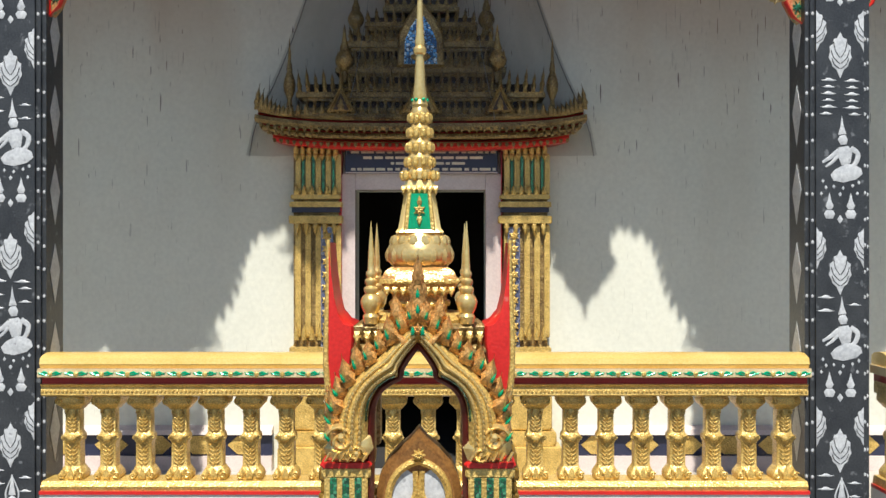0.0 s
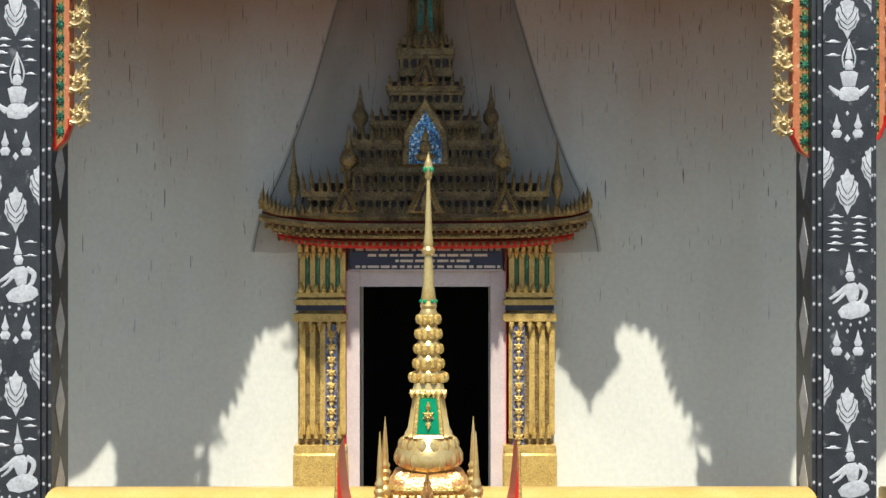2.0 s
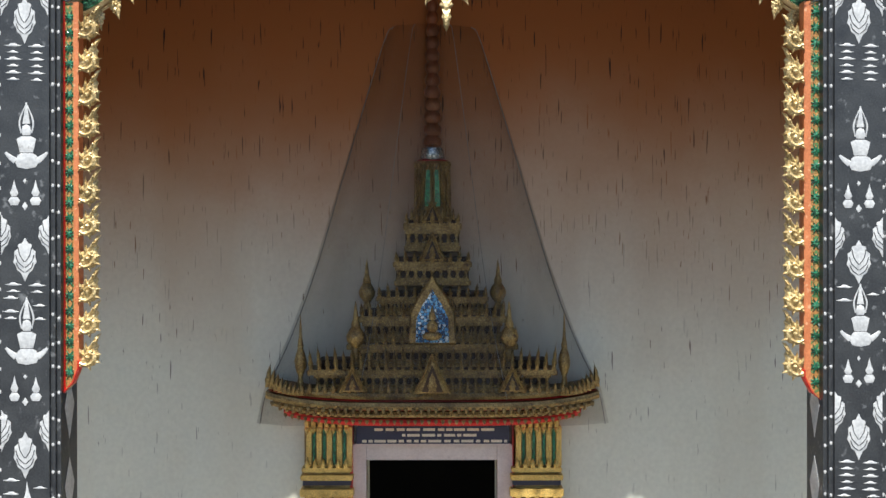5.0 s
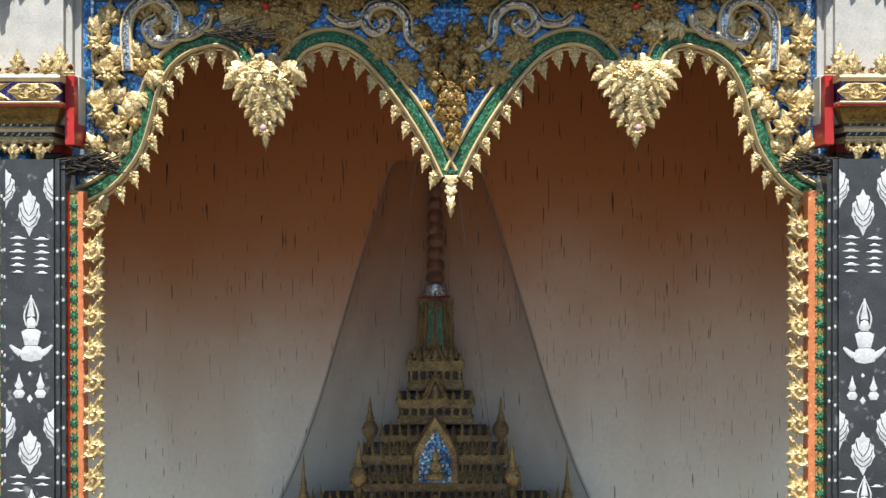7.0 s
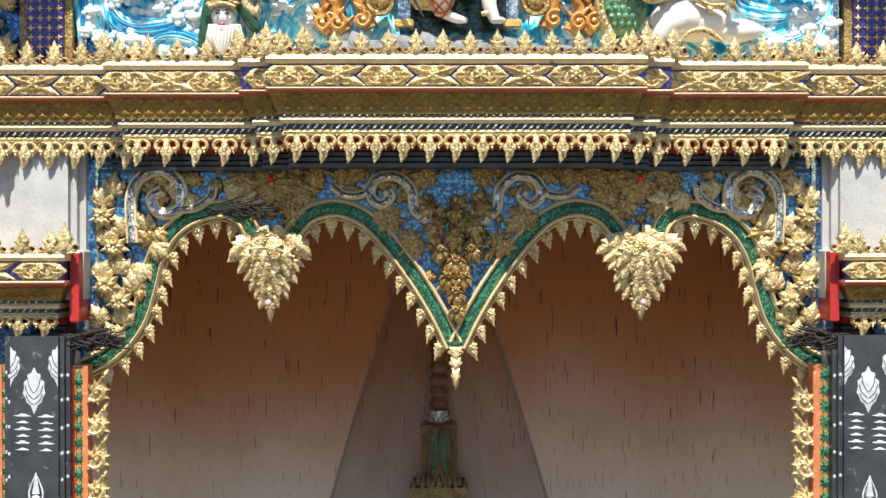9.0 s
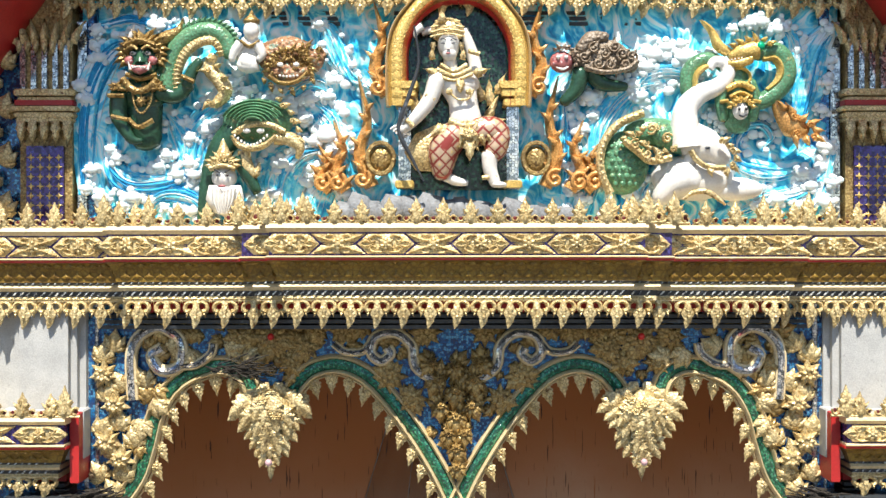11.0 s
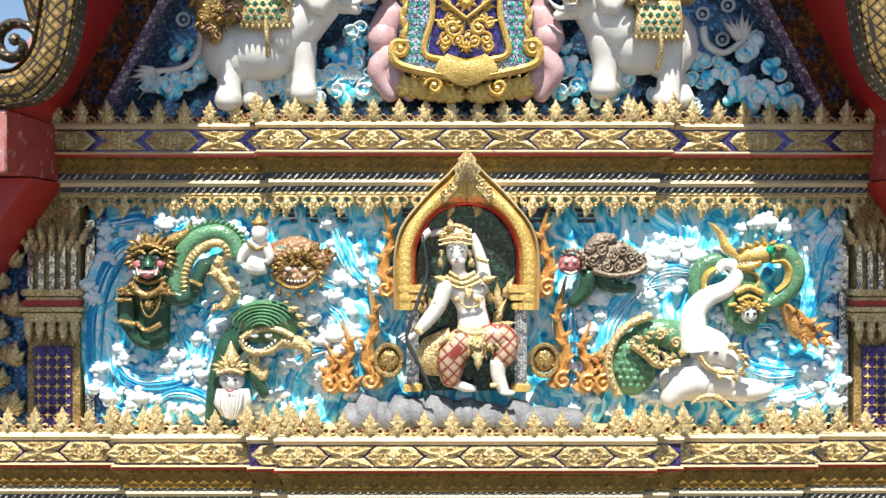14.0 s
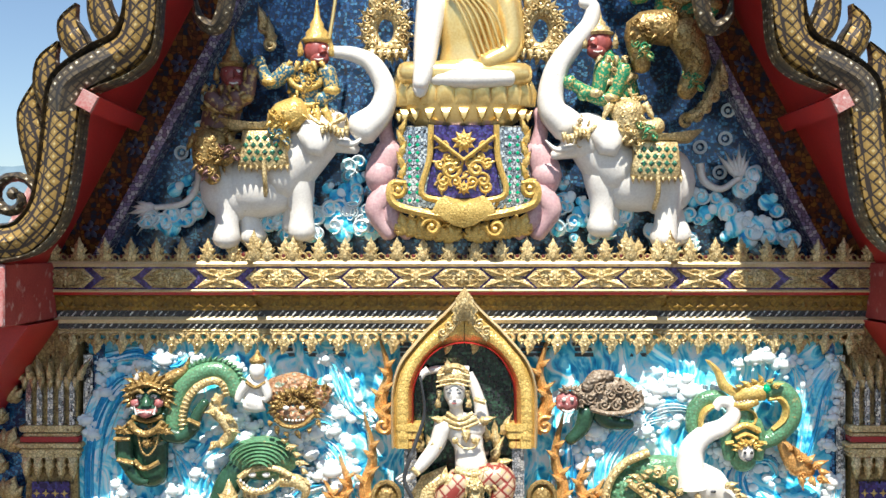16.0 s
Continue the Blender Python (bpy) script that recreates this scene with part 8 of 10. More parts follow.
def links(m, y, uv, r):
    """A string of beads along grid points."""
    line = smooth_line([fr(*q) for q in uv], 4)
    for (x, z), d in along(line, r * 1.9):
        m.ball((x, y, z), r, 6)


def armour(m, y, uv, w, d=0.03):
    """A chased gold band with a bead row, along grid points."""
    line = smooth_line([fr(*q) for q in uv], 4)
    m.ribbon(line, w, y, d)
    for (x, z), t in along(line, w * 1.5, w * 0.5):
        m.ball((x, y - d, z), w * 0.42, 6)


def demon():
    """Green demon bust: tusked red mouth, gold flaming hair, jewelled collar, both arms bent."""
    m = M()
    m.mi = 0
    m.tube(F(7.05, (262, 455), (262, 500), (268, 545)), (0.135, 0.125, 0.10), 14, 0.62)
    m.ball(F(7.03, (262, 462))[0], 0.15, 14, (1.1, 0.6, 0.8))
    m.tube(smooth_line(F(6.98, (226, 462), (224, 500), (238, 528)), 4), (0.062, 0.06, 0.048), 10)
    m.tube(smooth_line(F(6.95, (236, 525), (250, 545), (268, 548)), 4), (0.045, 0.034, 0.016), 8)
    m.tube(smooth_line(F(6.97, (298, 462), (326, 468), (348, 448)), 4), (0.058, 0.052, 0.046), 10)
    m.tube(smooth_line(F(6.95, (346, 450), (356, 425), (368, 408)), 4), (0.042, 0.036, 0.03), 8)
    m.ball(F(6.99, (268, 405))[0], 0.115, 16, (1.0, 0.8, 1.05))
    m.ball(F(6.95, (268, 420))[0], 0.085, 12, (1.15, 0.7, 0.7))
    m.tube(F(6.90, (268, 396), (268, 412)), (0.018, 0.036), 8)
    m.mi = 2
    m.tube(smooth_line(F(6.885, (250, 419), (268, 426), (288, 419)), 3), (0.012, 0.030, 0.012), 8)
    m.mi = 3
    for u in (-1, 1):
        m.ball(F(6.905, (268 + u * 13, 396))[0], 0.018, 10, (1.2, 0.6, 0.7))
        m.tube(F(6.872, (268 + u * 15, 426), (268 + u * 19, 412)), (0.010, 0.002), 6)
        m.mi = 5
        m.ball(F(6.915, (268 + u * 20, 408))[0], 0.034, 8, (1, 0.6, 0.9))
        m.mi = 3
    for k in range(6):
        m.ball(F(6.862, (258 + k * 4, 421.5 + 0.5 * abs(k - 2.5)))[0], 0.0075, 5)
    m.relief(shift(flame(0.035, 0.11, 0.02), *fr(249, 375)), 6.96, 0.05, 0.4)
    m.mi = 4
    for u in (-1, 1):
        m.ball(F(6.884, (268 + u * 13, 396))[0], 0.010, 6)
    m.mi = 1
    for u in (-1, 1):
        m.tube(smooth_line(F(6.885, (268 + u * 4, 390), (268 + u * 14, 384), (268 + u * 26, 391)), 3), (0.010, 0.013, 0.005), 6)
    tongues(m, 6.97, 0.05, fan(268, 398, 28, 1.9, -1.9, 17), 0.11, 0.026)
    tongues(m, 6.94, 0.04, fan(268, 398, 22, 1.2, -1.2, 11), 0.085, 0.022)
    armour(m, 6.90, [(242, 382), (268, 374), (294, 382)], 0.016)
    m.ribbon(smooth_line([fr(*q) for q in ((288, 378), (312, 362), (330, 352), (338, 330))], 4), (0.045, 0.04, 0.026, 0.004), 6.99, 0.06)
    armour(m, 6.915, [(236, 440), (250, 456), (266, 462), (284, 455), (298, 440)], 0.022)
    armour(m, 6.925, [(242, 432), (268, 440), (296, 432)], 0.014)
    for u, v in ((226, 458), (298, 458)):
        tongues(m, 6.92, 0.035, fan(u, v, 3, 1.4, -1.4, 6), 0.065, 0.02)
    for a, b in (((212, 470), (240, 470)), ((218, 506), (246, 512)), ((340, 436), (362, 446))):
        armour(m, 6.905, [a, b], 0.014)
    links(m, 6.92, [(252, 462), (258, 490), (270, 500), (284, 482), (288, 458)], 0.008)
    armour(m, 6.94, [(244, 510), (262, 524), (288, 512)], 0.016)
    adorn(m, (*F(7.03, (262, 460))[0],), 0.15, 0.10, 0.09, 26, 2, 0.04)
    flower(m, *fr(268, 478), 6.925, 0.04, 8, 0.02)
    solo("demon_statue", m, [DARKGREEN, AGED_SHADED, ROSY, WHITE, BLACK, ROSY], "dark green demon statue with gold flaming hair and red mouth", "statue")


demon()


def serpent():
    """Green serpent arching, with a gold ribbed belly and a gold flame tail."""
    m = M()
    path = [(312, 470), (310, 430), (324, 385), (352, 360), (386, 352), (410, 366), (420, 392)]
    line = smooth_line(F(7.0, *path), 5)
    m.tube(line, (0.05, 0.06, 0.062, 0.06, 0.055), 12)
    m.mi = 1
    inner = [(330, 462), (328, 430), (340, 396), (362, 376), (386, 370), (400, 380), (406, 398)]
    m.ribbon(smooth_line([fr(*q) for q in inner], 5), (0.02, 0.03, 0.03, 0.02), 6.985, 0.05)
    for (x, z), d in along(smooth_line([fr(*q) for q in inner], 5), 0.028):
        m.relief(shift([(0.024, -0.004), (0.024, 0.006), (-0.024, 0.006), (-0.024, -0.004)], x, z, 1, math.atan2(d[1], d[0]) + math.pi / 2), 6.945, 0.012, 0.6)
    m.mi = 0
    for i in range(3, len(line) - 2):
        a, b = line[i], line[i + 1]
        ang = math.atan2(b[2] - a[2], b[0] - a[0])
        m.relief(shift(flame(0.022, 0.055, 0.01), a[0] - math.sin(ang) * 0.05, a[2] + math.cos(ang) * 0.05, 1, ang - 0.5), 6.99, 0.03, 0.4)
    m.mi = 1
    m.ribbon(smooth_line([fr(*q) for q in ((392, 395), (384, 420), (402, 440), (412, 462), (394, 482), (376, 480))], 4), (0.03, 0.045, 0.05, 0.036, 0.006), 6.98, 0.06)
    tongues(m, 6.95, 0.04, [(390, 408, 0.6), (384, 425, 1.2), (408, 440, -0.9), (412, 458, -1.3), (400, 478, 2.6), (386, 482, 2.0), (398, 420, -0.5)], 0.075, 0.022)
    solo("serpent_statue", m, [JADE, PALE], "green scaled serpent with a gold ribbed belly arching over waves", "statue")


serpent()


def white_rider():
    """Small white figure seated before a brown lion-headed beast."""
    m = M()
    m.ball(F(6.98, (458, 352))[0], 0.055, 12, (0.95, 0.9, 1.15))
    m.tube(F(7.02, (456, 372), (450, 398)), (0.075, 0.09), 12, 0.7)
    m.tube(smooth_line(F(6.98, (446, 405), (462, 414), (440, 412)), 3), (0.06, 0.055, 0.045), 10, 0.8)
    m.tube(smooth_line(F(6.96, (440, 375), (428, 392), (424, 408)), 3), (0.034, 0.03, 0.02), 8)
    m.tube(smooth_line(F(6.96, (470, 376), (478, 396), (470, 406)), 3), (0.034, 0.03, 0.02), 8)
    m.mi = 1
    x, z = fr(458, 340)
    m.lathe([(0.052, z), (0.056, z + 0.02), (0.035, z + 0.04), (0.02, z + 0.055), (0.003, z + 0.09)], x, 6.99, 10)
    armour(m, 6.955, [(440, 372), (456, 382), (474, 373)], 0.012)
    m.mi = 2
    m.tube(smooth_line(F(7.05, (480, 395), (520, 390), (560, 400), (580, 390)), 4), (0.09, 0.12, 0.10, 0.04), 12, 0.6)
    m.ball(F(6.99, (522, 425))[0], 0.12, 14, (1.35, 0.6, 0.62))
    m.tube(smooth_line(F(6.95, (505, 425), (530, 434), (556, 424)), 3), (0.03, 0.05, 0.03), 8)
    m.mi = 1
    armour(m, 6.905, [(492, 436), (512, 448), (540, 446), (562, 428)], 0.014)
    tongues(m, 6.96, 0.04, fan(528, 425, 34, 1.5, -1.7, 15), 0.07, 0.022)
    tongues(m, 6.93, 0.035, [(484, 440, 2.6), (496, 452, 2.9), (512, 458, 3.1), (532, 460, 3.2), (552, 452, -2.8), (566, 440, -2.3)], 0.06, 0.02)
    adorn(m, (*F(6.99, (522, 415))[0],), 0.16, 0.08, 0.07, 34, 4, 0.05)
    adorn(m, (*F(7.05, (530, 392))[0],), 0.19, 0.08, 0.07, 30, 5, 0.05)
    m.mi = 0
    for u in (512, 540):
        m.ball(F(6.90, (u, 416))[0], 0.018, 8, (1.2, 0.6, 0.8))
    for k in range(6):
        m.ball(F(6.885, (512 + k * 6, 438 - 0.8 * abs(k - 2.5)))[0], 0.009, 5)
    solo("rider_statue", m, [WHITE, AGED_SHADED, BROWNISH], "small white rider statue before a brown lion-headed beast", "statue")


white_rider()


def water_beast():
    """Broad-headed water beast with ridged green brow, over a bearded white face with a gold crown."""
    m = M()
    m.ball(F(7.03, (468, 510))[0], 0.20, 16, (1.15, 0.55, 0.72))
    m.mi = 1
    m.tube(smooth_line(F(7.02, (425, 530), (402, 560), (382, 610), (372, 690)), 4), (0.09, 0.085, 0.06, 0.05), 12, 0.7)
    m.tube(smooth_line(F(6.96, (436, 575), (452, 605), (470, 640)), 4), (0.055, 0.05, 0.028), 10)
    m.mi = 0
    for k in range(7):
        r = 0.20 - 0.024 * k
        x, z = fr(466, 522)
        m.ribbon([(x + r * 1.12 * math.cos(a), z + r * 0.82 * math.sin(a)) for a in np.linspace(2.75, 0.45, 12)], (0.005, 0.009, 0.005), 6.955 - 0.016 * k, 0.026)
    m.mi = 2
    tongues(m, 6.95, 0.04, [(505, 478, -0.6), (515, 488, -0.9), (525, 500, -1.1), (532, 514, -1.3), (538, 528, -1.5), (540, 544, -1.7)], 0.075, 0.024)
    armour(m, 6.90, [(430, 538), (448, 526), (470, 520), (496, 522), (520, 534)], 0.020)
    m.ribbon(smooth_line([fr(*q) for q in ((428, 540), (440, 556), (462, 562), (486, 556), (505, 540))], 4), (0.014, 0.022, 0.022, 0.012), 6.90, 0.04)
    m.tube(smooth_line(F(6.93, (500, 545), (528, 545), (545, 560), (540, 580)), 4), (0.04, 0.045, 0.035, 0.012), 8)
    m.ribbon(smooth_line([fr(*q) for q in ((446, 565), (450, 590), (466, 606), (474, 585))], 4), (0.04, 0.045, 0.03, 0.006), 6.95, 0.05)
    m.mi = 3
    for k in range(11):
        q = k / 10
        m.ball(F(6.872, (434 + q * 56, 541 + 17 * math.sin(q * math.pi)))[0], 0.0095, 6, (0.9, 0.8, 1.3))
    for u in (454, 478):
        m.ball(F(6.885, (u, 532))[0], 0.022, 10, (1.2, 0.7, 0.8))
    m.ball(F(6.96, (411, 612))[0], 0.075, 14, (1.1, 0.8, 0.95))
    m.relief(shift([(-0.10, 0.05), (-0.12, -0.04), (-0.07, -0.12), (0, -0.15), (0.08, -0.12), (0.12, -0.03), (0.10, 0.05)], *fr(413, 640)), 6.96, 0.06, 0.5)
    for k in range(7):
        m.ribbon([fr(394 + k * 6.5, 632), fr(396 + k * 5.5, 655), fr(404 + k * 2.6, 676)], (0.006, 0.010, 0.003), 6.905, 0.02)
    m.mi = 4
    for u in (-1, 1):
        m.tube(F(6.892, (411 + u * 4, 604), (411 + u * 16, 598)), (0.007, 0.003), 6)
        m.ball(F(6.892, (411 + u * 9, 609))[0], 0.010, 6)
    m.mi = 5
    m.ball(F(6.89, (411, 628))[0], 0.016, 6, (1.6, 0.6, 0.6))
    m.mi = 2
    armour(m, 6.91, [(388, 598), (411, 592), (434, 598)], 0.018)
    tongues(m, 6.93, 0.04, fan(411, 602, 20, 1.1, -1.1, 9), 0.085, 0.024)
    x, z = fr(409, 580)
    m.lathe([(0.05, z), (0.056, z + 0.03), (0.036, z + 0.06), (0.024, z + 0.09), (0.003, z + 0.15)], x, 6.97, 10)
    solo("water_beast_statue", m, [JADE, DARKGREEN, PALE, WHITE, BLACK, ROSY], "green ridged water beast statue over a white bearded face", "statue")


water_beast()


def warrior():
    """Armoured swimmer in weathered tan with a worn red and white face."""
    m = M()
    m.tube(smooth_line(F(7.04, (1030, 410), (1062, 398), (1100, 398), (1135, 412)), 4), (0.09, 0.12, 0.11, 0.05), 12, 0.65)
    m.tube(smooth_line(F(7.0, (1040, 385), (1058, 366), (1085, 362)), 3), (0.04, 0.05, 0.03), 8)
    for k, (u, v) in enumerate(((1045, 400), (1062, 385), (1080, 395), (1098, 382), (1112, 396), (1128, 400), (1070, 412), (1092, 414), (1050, 418), (1116, 414))):
        x, z = fr(u, v)
        curl(m, x, z, 6.955, 0.038, 1.3, 0.010, 0.022, 1 if k % 2 else -1, k * 1.1)
        m.relief(shift(flame(0.024, 0.075), x, z, 1, -0.9 + 0.3 * (k % 4)), 6.965, 0.03, 0.4)
    adorn(m, (*F(7.04, (1085, 400))[0],), 0.20, 0.09, 0.08, 40, 8, 0.045)
    armour(m, 6.945, [(1046, 420), (1080, 428), (1120, 422), (1138, 408)], 0.016)
    m.mi = 1
    m.ball(F(6.98, (1005, 408))[0], 0.075, 12, (1.0, 0.75, 0.95))
    m.tube(F(6.94, (996, 412), (986, 416)), (0.024, 0.014), 8)
    m.mi = 0
    tongues(m, 6.97, 0.035, fan(1008, 406, 20, 0.6, -1.9, 9), 0.055, 0.018)
    m.mi = 3
    for u in (998, 1012):
        m.ball(F(6.925, (u, 402))[0], 0.014, 8)
    m.tube(smooth_line(F(6.915, (994, 420), (1006, 424), (1016, 419)), 3), (0.004, 0.010, 0.004), 6)
    m.mi = 2
    m.tube(smooth_line(F(7.0, (1040, 425), (1032, 455), (1010, 478)), 4), (0.06, 0.052, 0.036), 10)
    m.tube(smooth_line(F(7.02, (1060, 425), (1080, 445), (1120, 450)), 4), (0.06, 0.05, 0.03), 10)
    solo("warrior_statue", m, [TAN, ROSY, DARKGREEN, WHITE], "weathered tan warrior statue with a worn red face leaning from waves", "statue")


warrior()


def turtle():
    """Green humped beast: scaled shell with a gold rim and a flaming gold collar."""
    m = M()
    m.ball(F(7.06, (1118, 585))[0], 0.20, 16, (0.85, 0.5, 1.05))
    m.ball(F(7.04, (1172, 530))[0], 0.15, 14, (1.35, 0.5, 0.62))
    m.tube(smooth_line(F(6.98, (1180, 535), (1205, 552), (1226, 566)), 4), (0.085, 0.07, 0.03), 10, 0.8)
    for j in range(7):
        for i in range(6):
            u, v = 1090 + i * 12 + (6 if j % 2 else 0), 545 + j * 13
            if (u - 1120) ** 2 / 46 ** 2 + (v - 585) ** 2 / 56 ** 2 < 0.75:
                q = 1 - ((u - 1118) / 47) ** 2 - ((v - 585) / 58) ** 2
                m.relief(shift([(0.018, 0.0), (0.012, 0.018), (-0.012, 0.018), (-0.018, 0.0), (0, -0.022)], *fr(u, v)), 7.065 - 0.1 * math.sqrt(max(q, 0.02)), 0.012, 0.5)
    m.mi = 1
    armour(m, 6.99, [(1092, 640), (1078, 610), (1074, 575), (1086, 540), (1112, 514), (1150, 498)], 0.028, 0.045)
    armour(m, 6.93, [(1112, 548), (1136, 566), (1160, 584), (1196, 578)], 0.024, 0.04)
    tongues(m, 6.93, 0.04, [(1118, 545, 1.2), (1128, 540, 0.8), (1142, 540, 0.5), (1150, 555, 0.9), (1160, 565, 0.6), (1172, 572, 0.3), (1186, 572, 0.0), (1198, 566, -0.4), (1150, 530, 0.9), (1170, 526, 0.7)], 0.075, 0.024)
    for u, v in ((1132, 556), (1152, 572), (1176, 580), (1160, 528), (1188, 545)):
        x, z = fr(u, v)
        curl(m, x, z, 6.905, 0.036, 1.2, 0.011, 0.024, 1, u)
    solo("turtle_statue", m, [JADE, PALE], "green scaled beast statue with gold rim and flaming collar", "statue")


turtle()


def elephant_fish():
    """White elephant-headed sea beast with a raised trunk, gold ears and a gold mouth line."""
    m = M()
    m.ball(F(7.03, (1240, 612))[0], 0.20, 16, (1.35, 0.6, 0.75))
    m.ball(F(7.04, (1315, 632))[0], 0.13, 14, (1.5, 0.55, 0.6))
    m.tube(smooth_line(F(7.0, (1180, 650), (1200, 625), (1230, 610)), 4), (0.06, 0.10, 0.13), 12)
    m.tube(smooth_line(F(6.98, (1232, 545), (1262, 558), (1292, 580)), 4), (0.12, 0.115, 0.06), 14, 0.75)
    m.tube(smooth_line(F(6.97, (1225, 560), (1222, 520), (1226, 490), (1248, 466), (1280, 452), (1298, 432), (1294, 412), (1276, 408), (1266, 420)), 5), (0.11, 0.085, 0.068, 0.055, 0.046, 0.036, 0.028), 14)
    m.tube(smooth_line(F(6.95, (1235, 575), (1222, 590), (1206, 592)), 3), (0.05, 0.034, 0.012), 8)
    m.mi = 1
    armour(m, 6.90, [(1228, 566), (1240, 584), (1262, 596), (1288, 596)], 0.018, 0.035)
    tongues(m, 6.89, 0.04, [(1290, 560, -1.0), (1298, 568, -1.3), (1302, 580, -1.6), (1298, 592, -2.0), (1288, 600, -2.5), (1280, 552, -0.8), (1262, 598, 2.9)], 0.085, 0.026)
    m.tube(smooth_line(F(6.90, (1216, 652), (1232, 640), (1256, 638), (1276, 650), (1290, 662)), 4), (0.008, 0.018, 0.018, 0.006), 8)
    m.mi = 2
    m.ball(F(6.894, (1258, 562))[0], 0.012, 8, (1.5, 0.6, 0.8))
    solo("elephant_fish_statue", m, [WHITE, PALE, BLACK], "white elephant-headed sea beast statue with gold harness", "statue")


elephant_fish()


def dragon():
    """Gold-headed dragon coiled behind a green armoured bust with a small white face; an orange fish tail beside."""
    m = M()
    m.tube(smooth_line(F(7.0, (1352, 392), (1385, 388), (1404, 412), (1400, 444), (1374, 470), (1346, 482)), 5), (0.05, 0.062, 0.064, 0.06, 0.05), 12)
    m.tube(smooth_line(F(7.02, (1228, 460), (1232, 425), (1252, 405), (1278, 402), (1296, 420)), 5), (0.04, 0.05, 0.05, 0.045, 0.03), 10)
    m.mi = 1
    m.ribbon(smooth_line([fr(*q) for q in ((1360, 404), (1380, 402), (1392, 418), (1388, 440), (1368, 458))], 5), (0.014, 0.024, 0.026, 0.014), 6.985, 0.055)
    m.ribbon(smooth_line([fr(*q) for q in ((1240, 462), (1244, 432), (1258, 418), (1276, 414))], 5), (0.014, 0.022, 0.012), 6.985, 0.05)
    m.tube(smooth_line(F(6.96, (1300, 402), (1322, 392), (1350, 388)), 4), (0.028, 0.06, 0.065), 12)
    m.tube(smooth_line(F(6.94, (1296, 412), (1318, 412), (1338, 404)), 4), (0.016, 0.03, 0.03), 10)
    m.ribbon(smooth_line([fr(*q) for q in ((1300, 392), (1282, 378), (1272, 356), (1258, 340), (1250, 334))], 4), (0.03, 0.034, 0.024, 0.014, 0.003), 6.99, 0.055)
    tongues(m, 6.95, 0.035, [(1310, 382, 0.9), (1322, 378, 0.7), (1334, 374, 0.4), (1346, 372, 0.0), (1358, 374, -0.4), (1368, 380, -0.8), (1340, 392, -1.9)], 0.07, 0.02)
    m.mi = 3
    m.ball(F(6.915, (1334, 386))[0], 0.014, 8)
    for k in range(5):
        m.ball(F(6.92, (1302 + k * 6, 407 - k))[0], 0.007, 5)
    m.mi = 4
    m.ball(F(6.92, (1352, 384))[0], 0.032, 10)
    m.mi = 0
    m.tube(F(7.02, (1316, 425), (1318, 470), (1320, 520)), (0.085, 0.095, 0.08), 14, 0.65)
    for q in (-1, 1):
        m.tube(smooth_line(F(6.99, (1318 + q * 20, 445), (1318 + q * 30, 475), (1318 + q * 26, 508)), 3), (0.045, 0.042, 0.034), 10)
    m.mi = 1
    armour(m, 6.945, [(1294, 458), (1318, 448), (1342, 458)], 0.020)
    armour(m, 6.945, [(1300, 472), (1318, 464), (1338, 472)], 0.014)
    m.ribbon([fr(1318 + 20 * math.cos(a), 436 + 16 * math.sin(a)) for a in np.linspace(0, 6.28, 15)], 0.009, 6.965, 0.03)
    for q in (-1, 1):
        armour(m, 6.945, [(1318 + q * 22, 478), (1318 + q * 36, 480)], 0.012)
    tongues(m, 6.93, 0.03, fan(1319, 496, 17, 1.2, -1.2, 9), 0.06, 0.018)
    m.mi = 3
    m.ball(F(6.94, (1319, 496))[0], 0.055, 12, (0.95, 0.8, 1.05))
    m.mi = 5
    for q in (-1, 1):
        m.ball(F(6.892, (1319 + q * 6, 494))[0], 0.011, 6)
    m.tube(smooth_line(F(6.89, (1312, 504), (1319, 507), (1326, 504)), 3), (0.004, 0.009, 0.004), 6)
    m.mi = 2
    m.ribbon(smooth_line([fr(*q) for q in ((1378, 466), (1394, 494), (1416, 520), (1440, 534))], 4), (0.012, 0.05, 0.085, 0.04), 7.0, 0.07)
    tongues(m, 6.96, 0.04, [(1398, 495, 0.3), (1412, 505, 0.1), (1426, 515, -0.3), (1440, 522, -0.7), (1448, 532, -1.1), (1446, 542, -1.6), (1432, 542, -2.2), (1418, 536, 2.8)], 0.11, 0.028)
    solo("dragon_statue", m, [JADE, GOLD, EMBER, WHITE, EMERALD, BLACK], "gold-headed dragon statue coiled behind a green armoured bust", "statue")


dragon()

# ---- gable carving ----
GY = 7.24
GZ = Z2[6]
slope_a, slope_b = (-2.394, 10.845), (-1.548, 12.422)
RUN = (slope_b[0] - slope_a[0]) / (slope_b[1] - slope_a[1])      # metres across for a metre up


def rake(off, z):
    """How far from the middle the raking line, moved out by off, lies at height z."""
    return (CX - slope_a[0]) + off - (z - slope_a[1]) * RUN


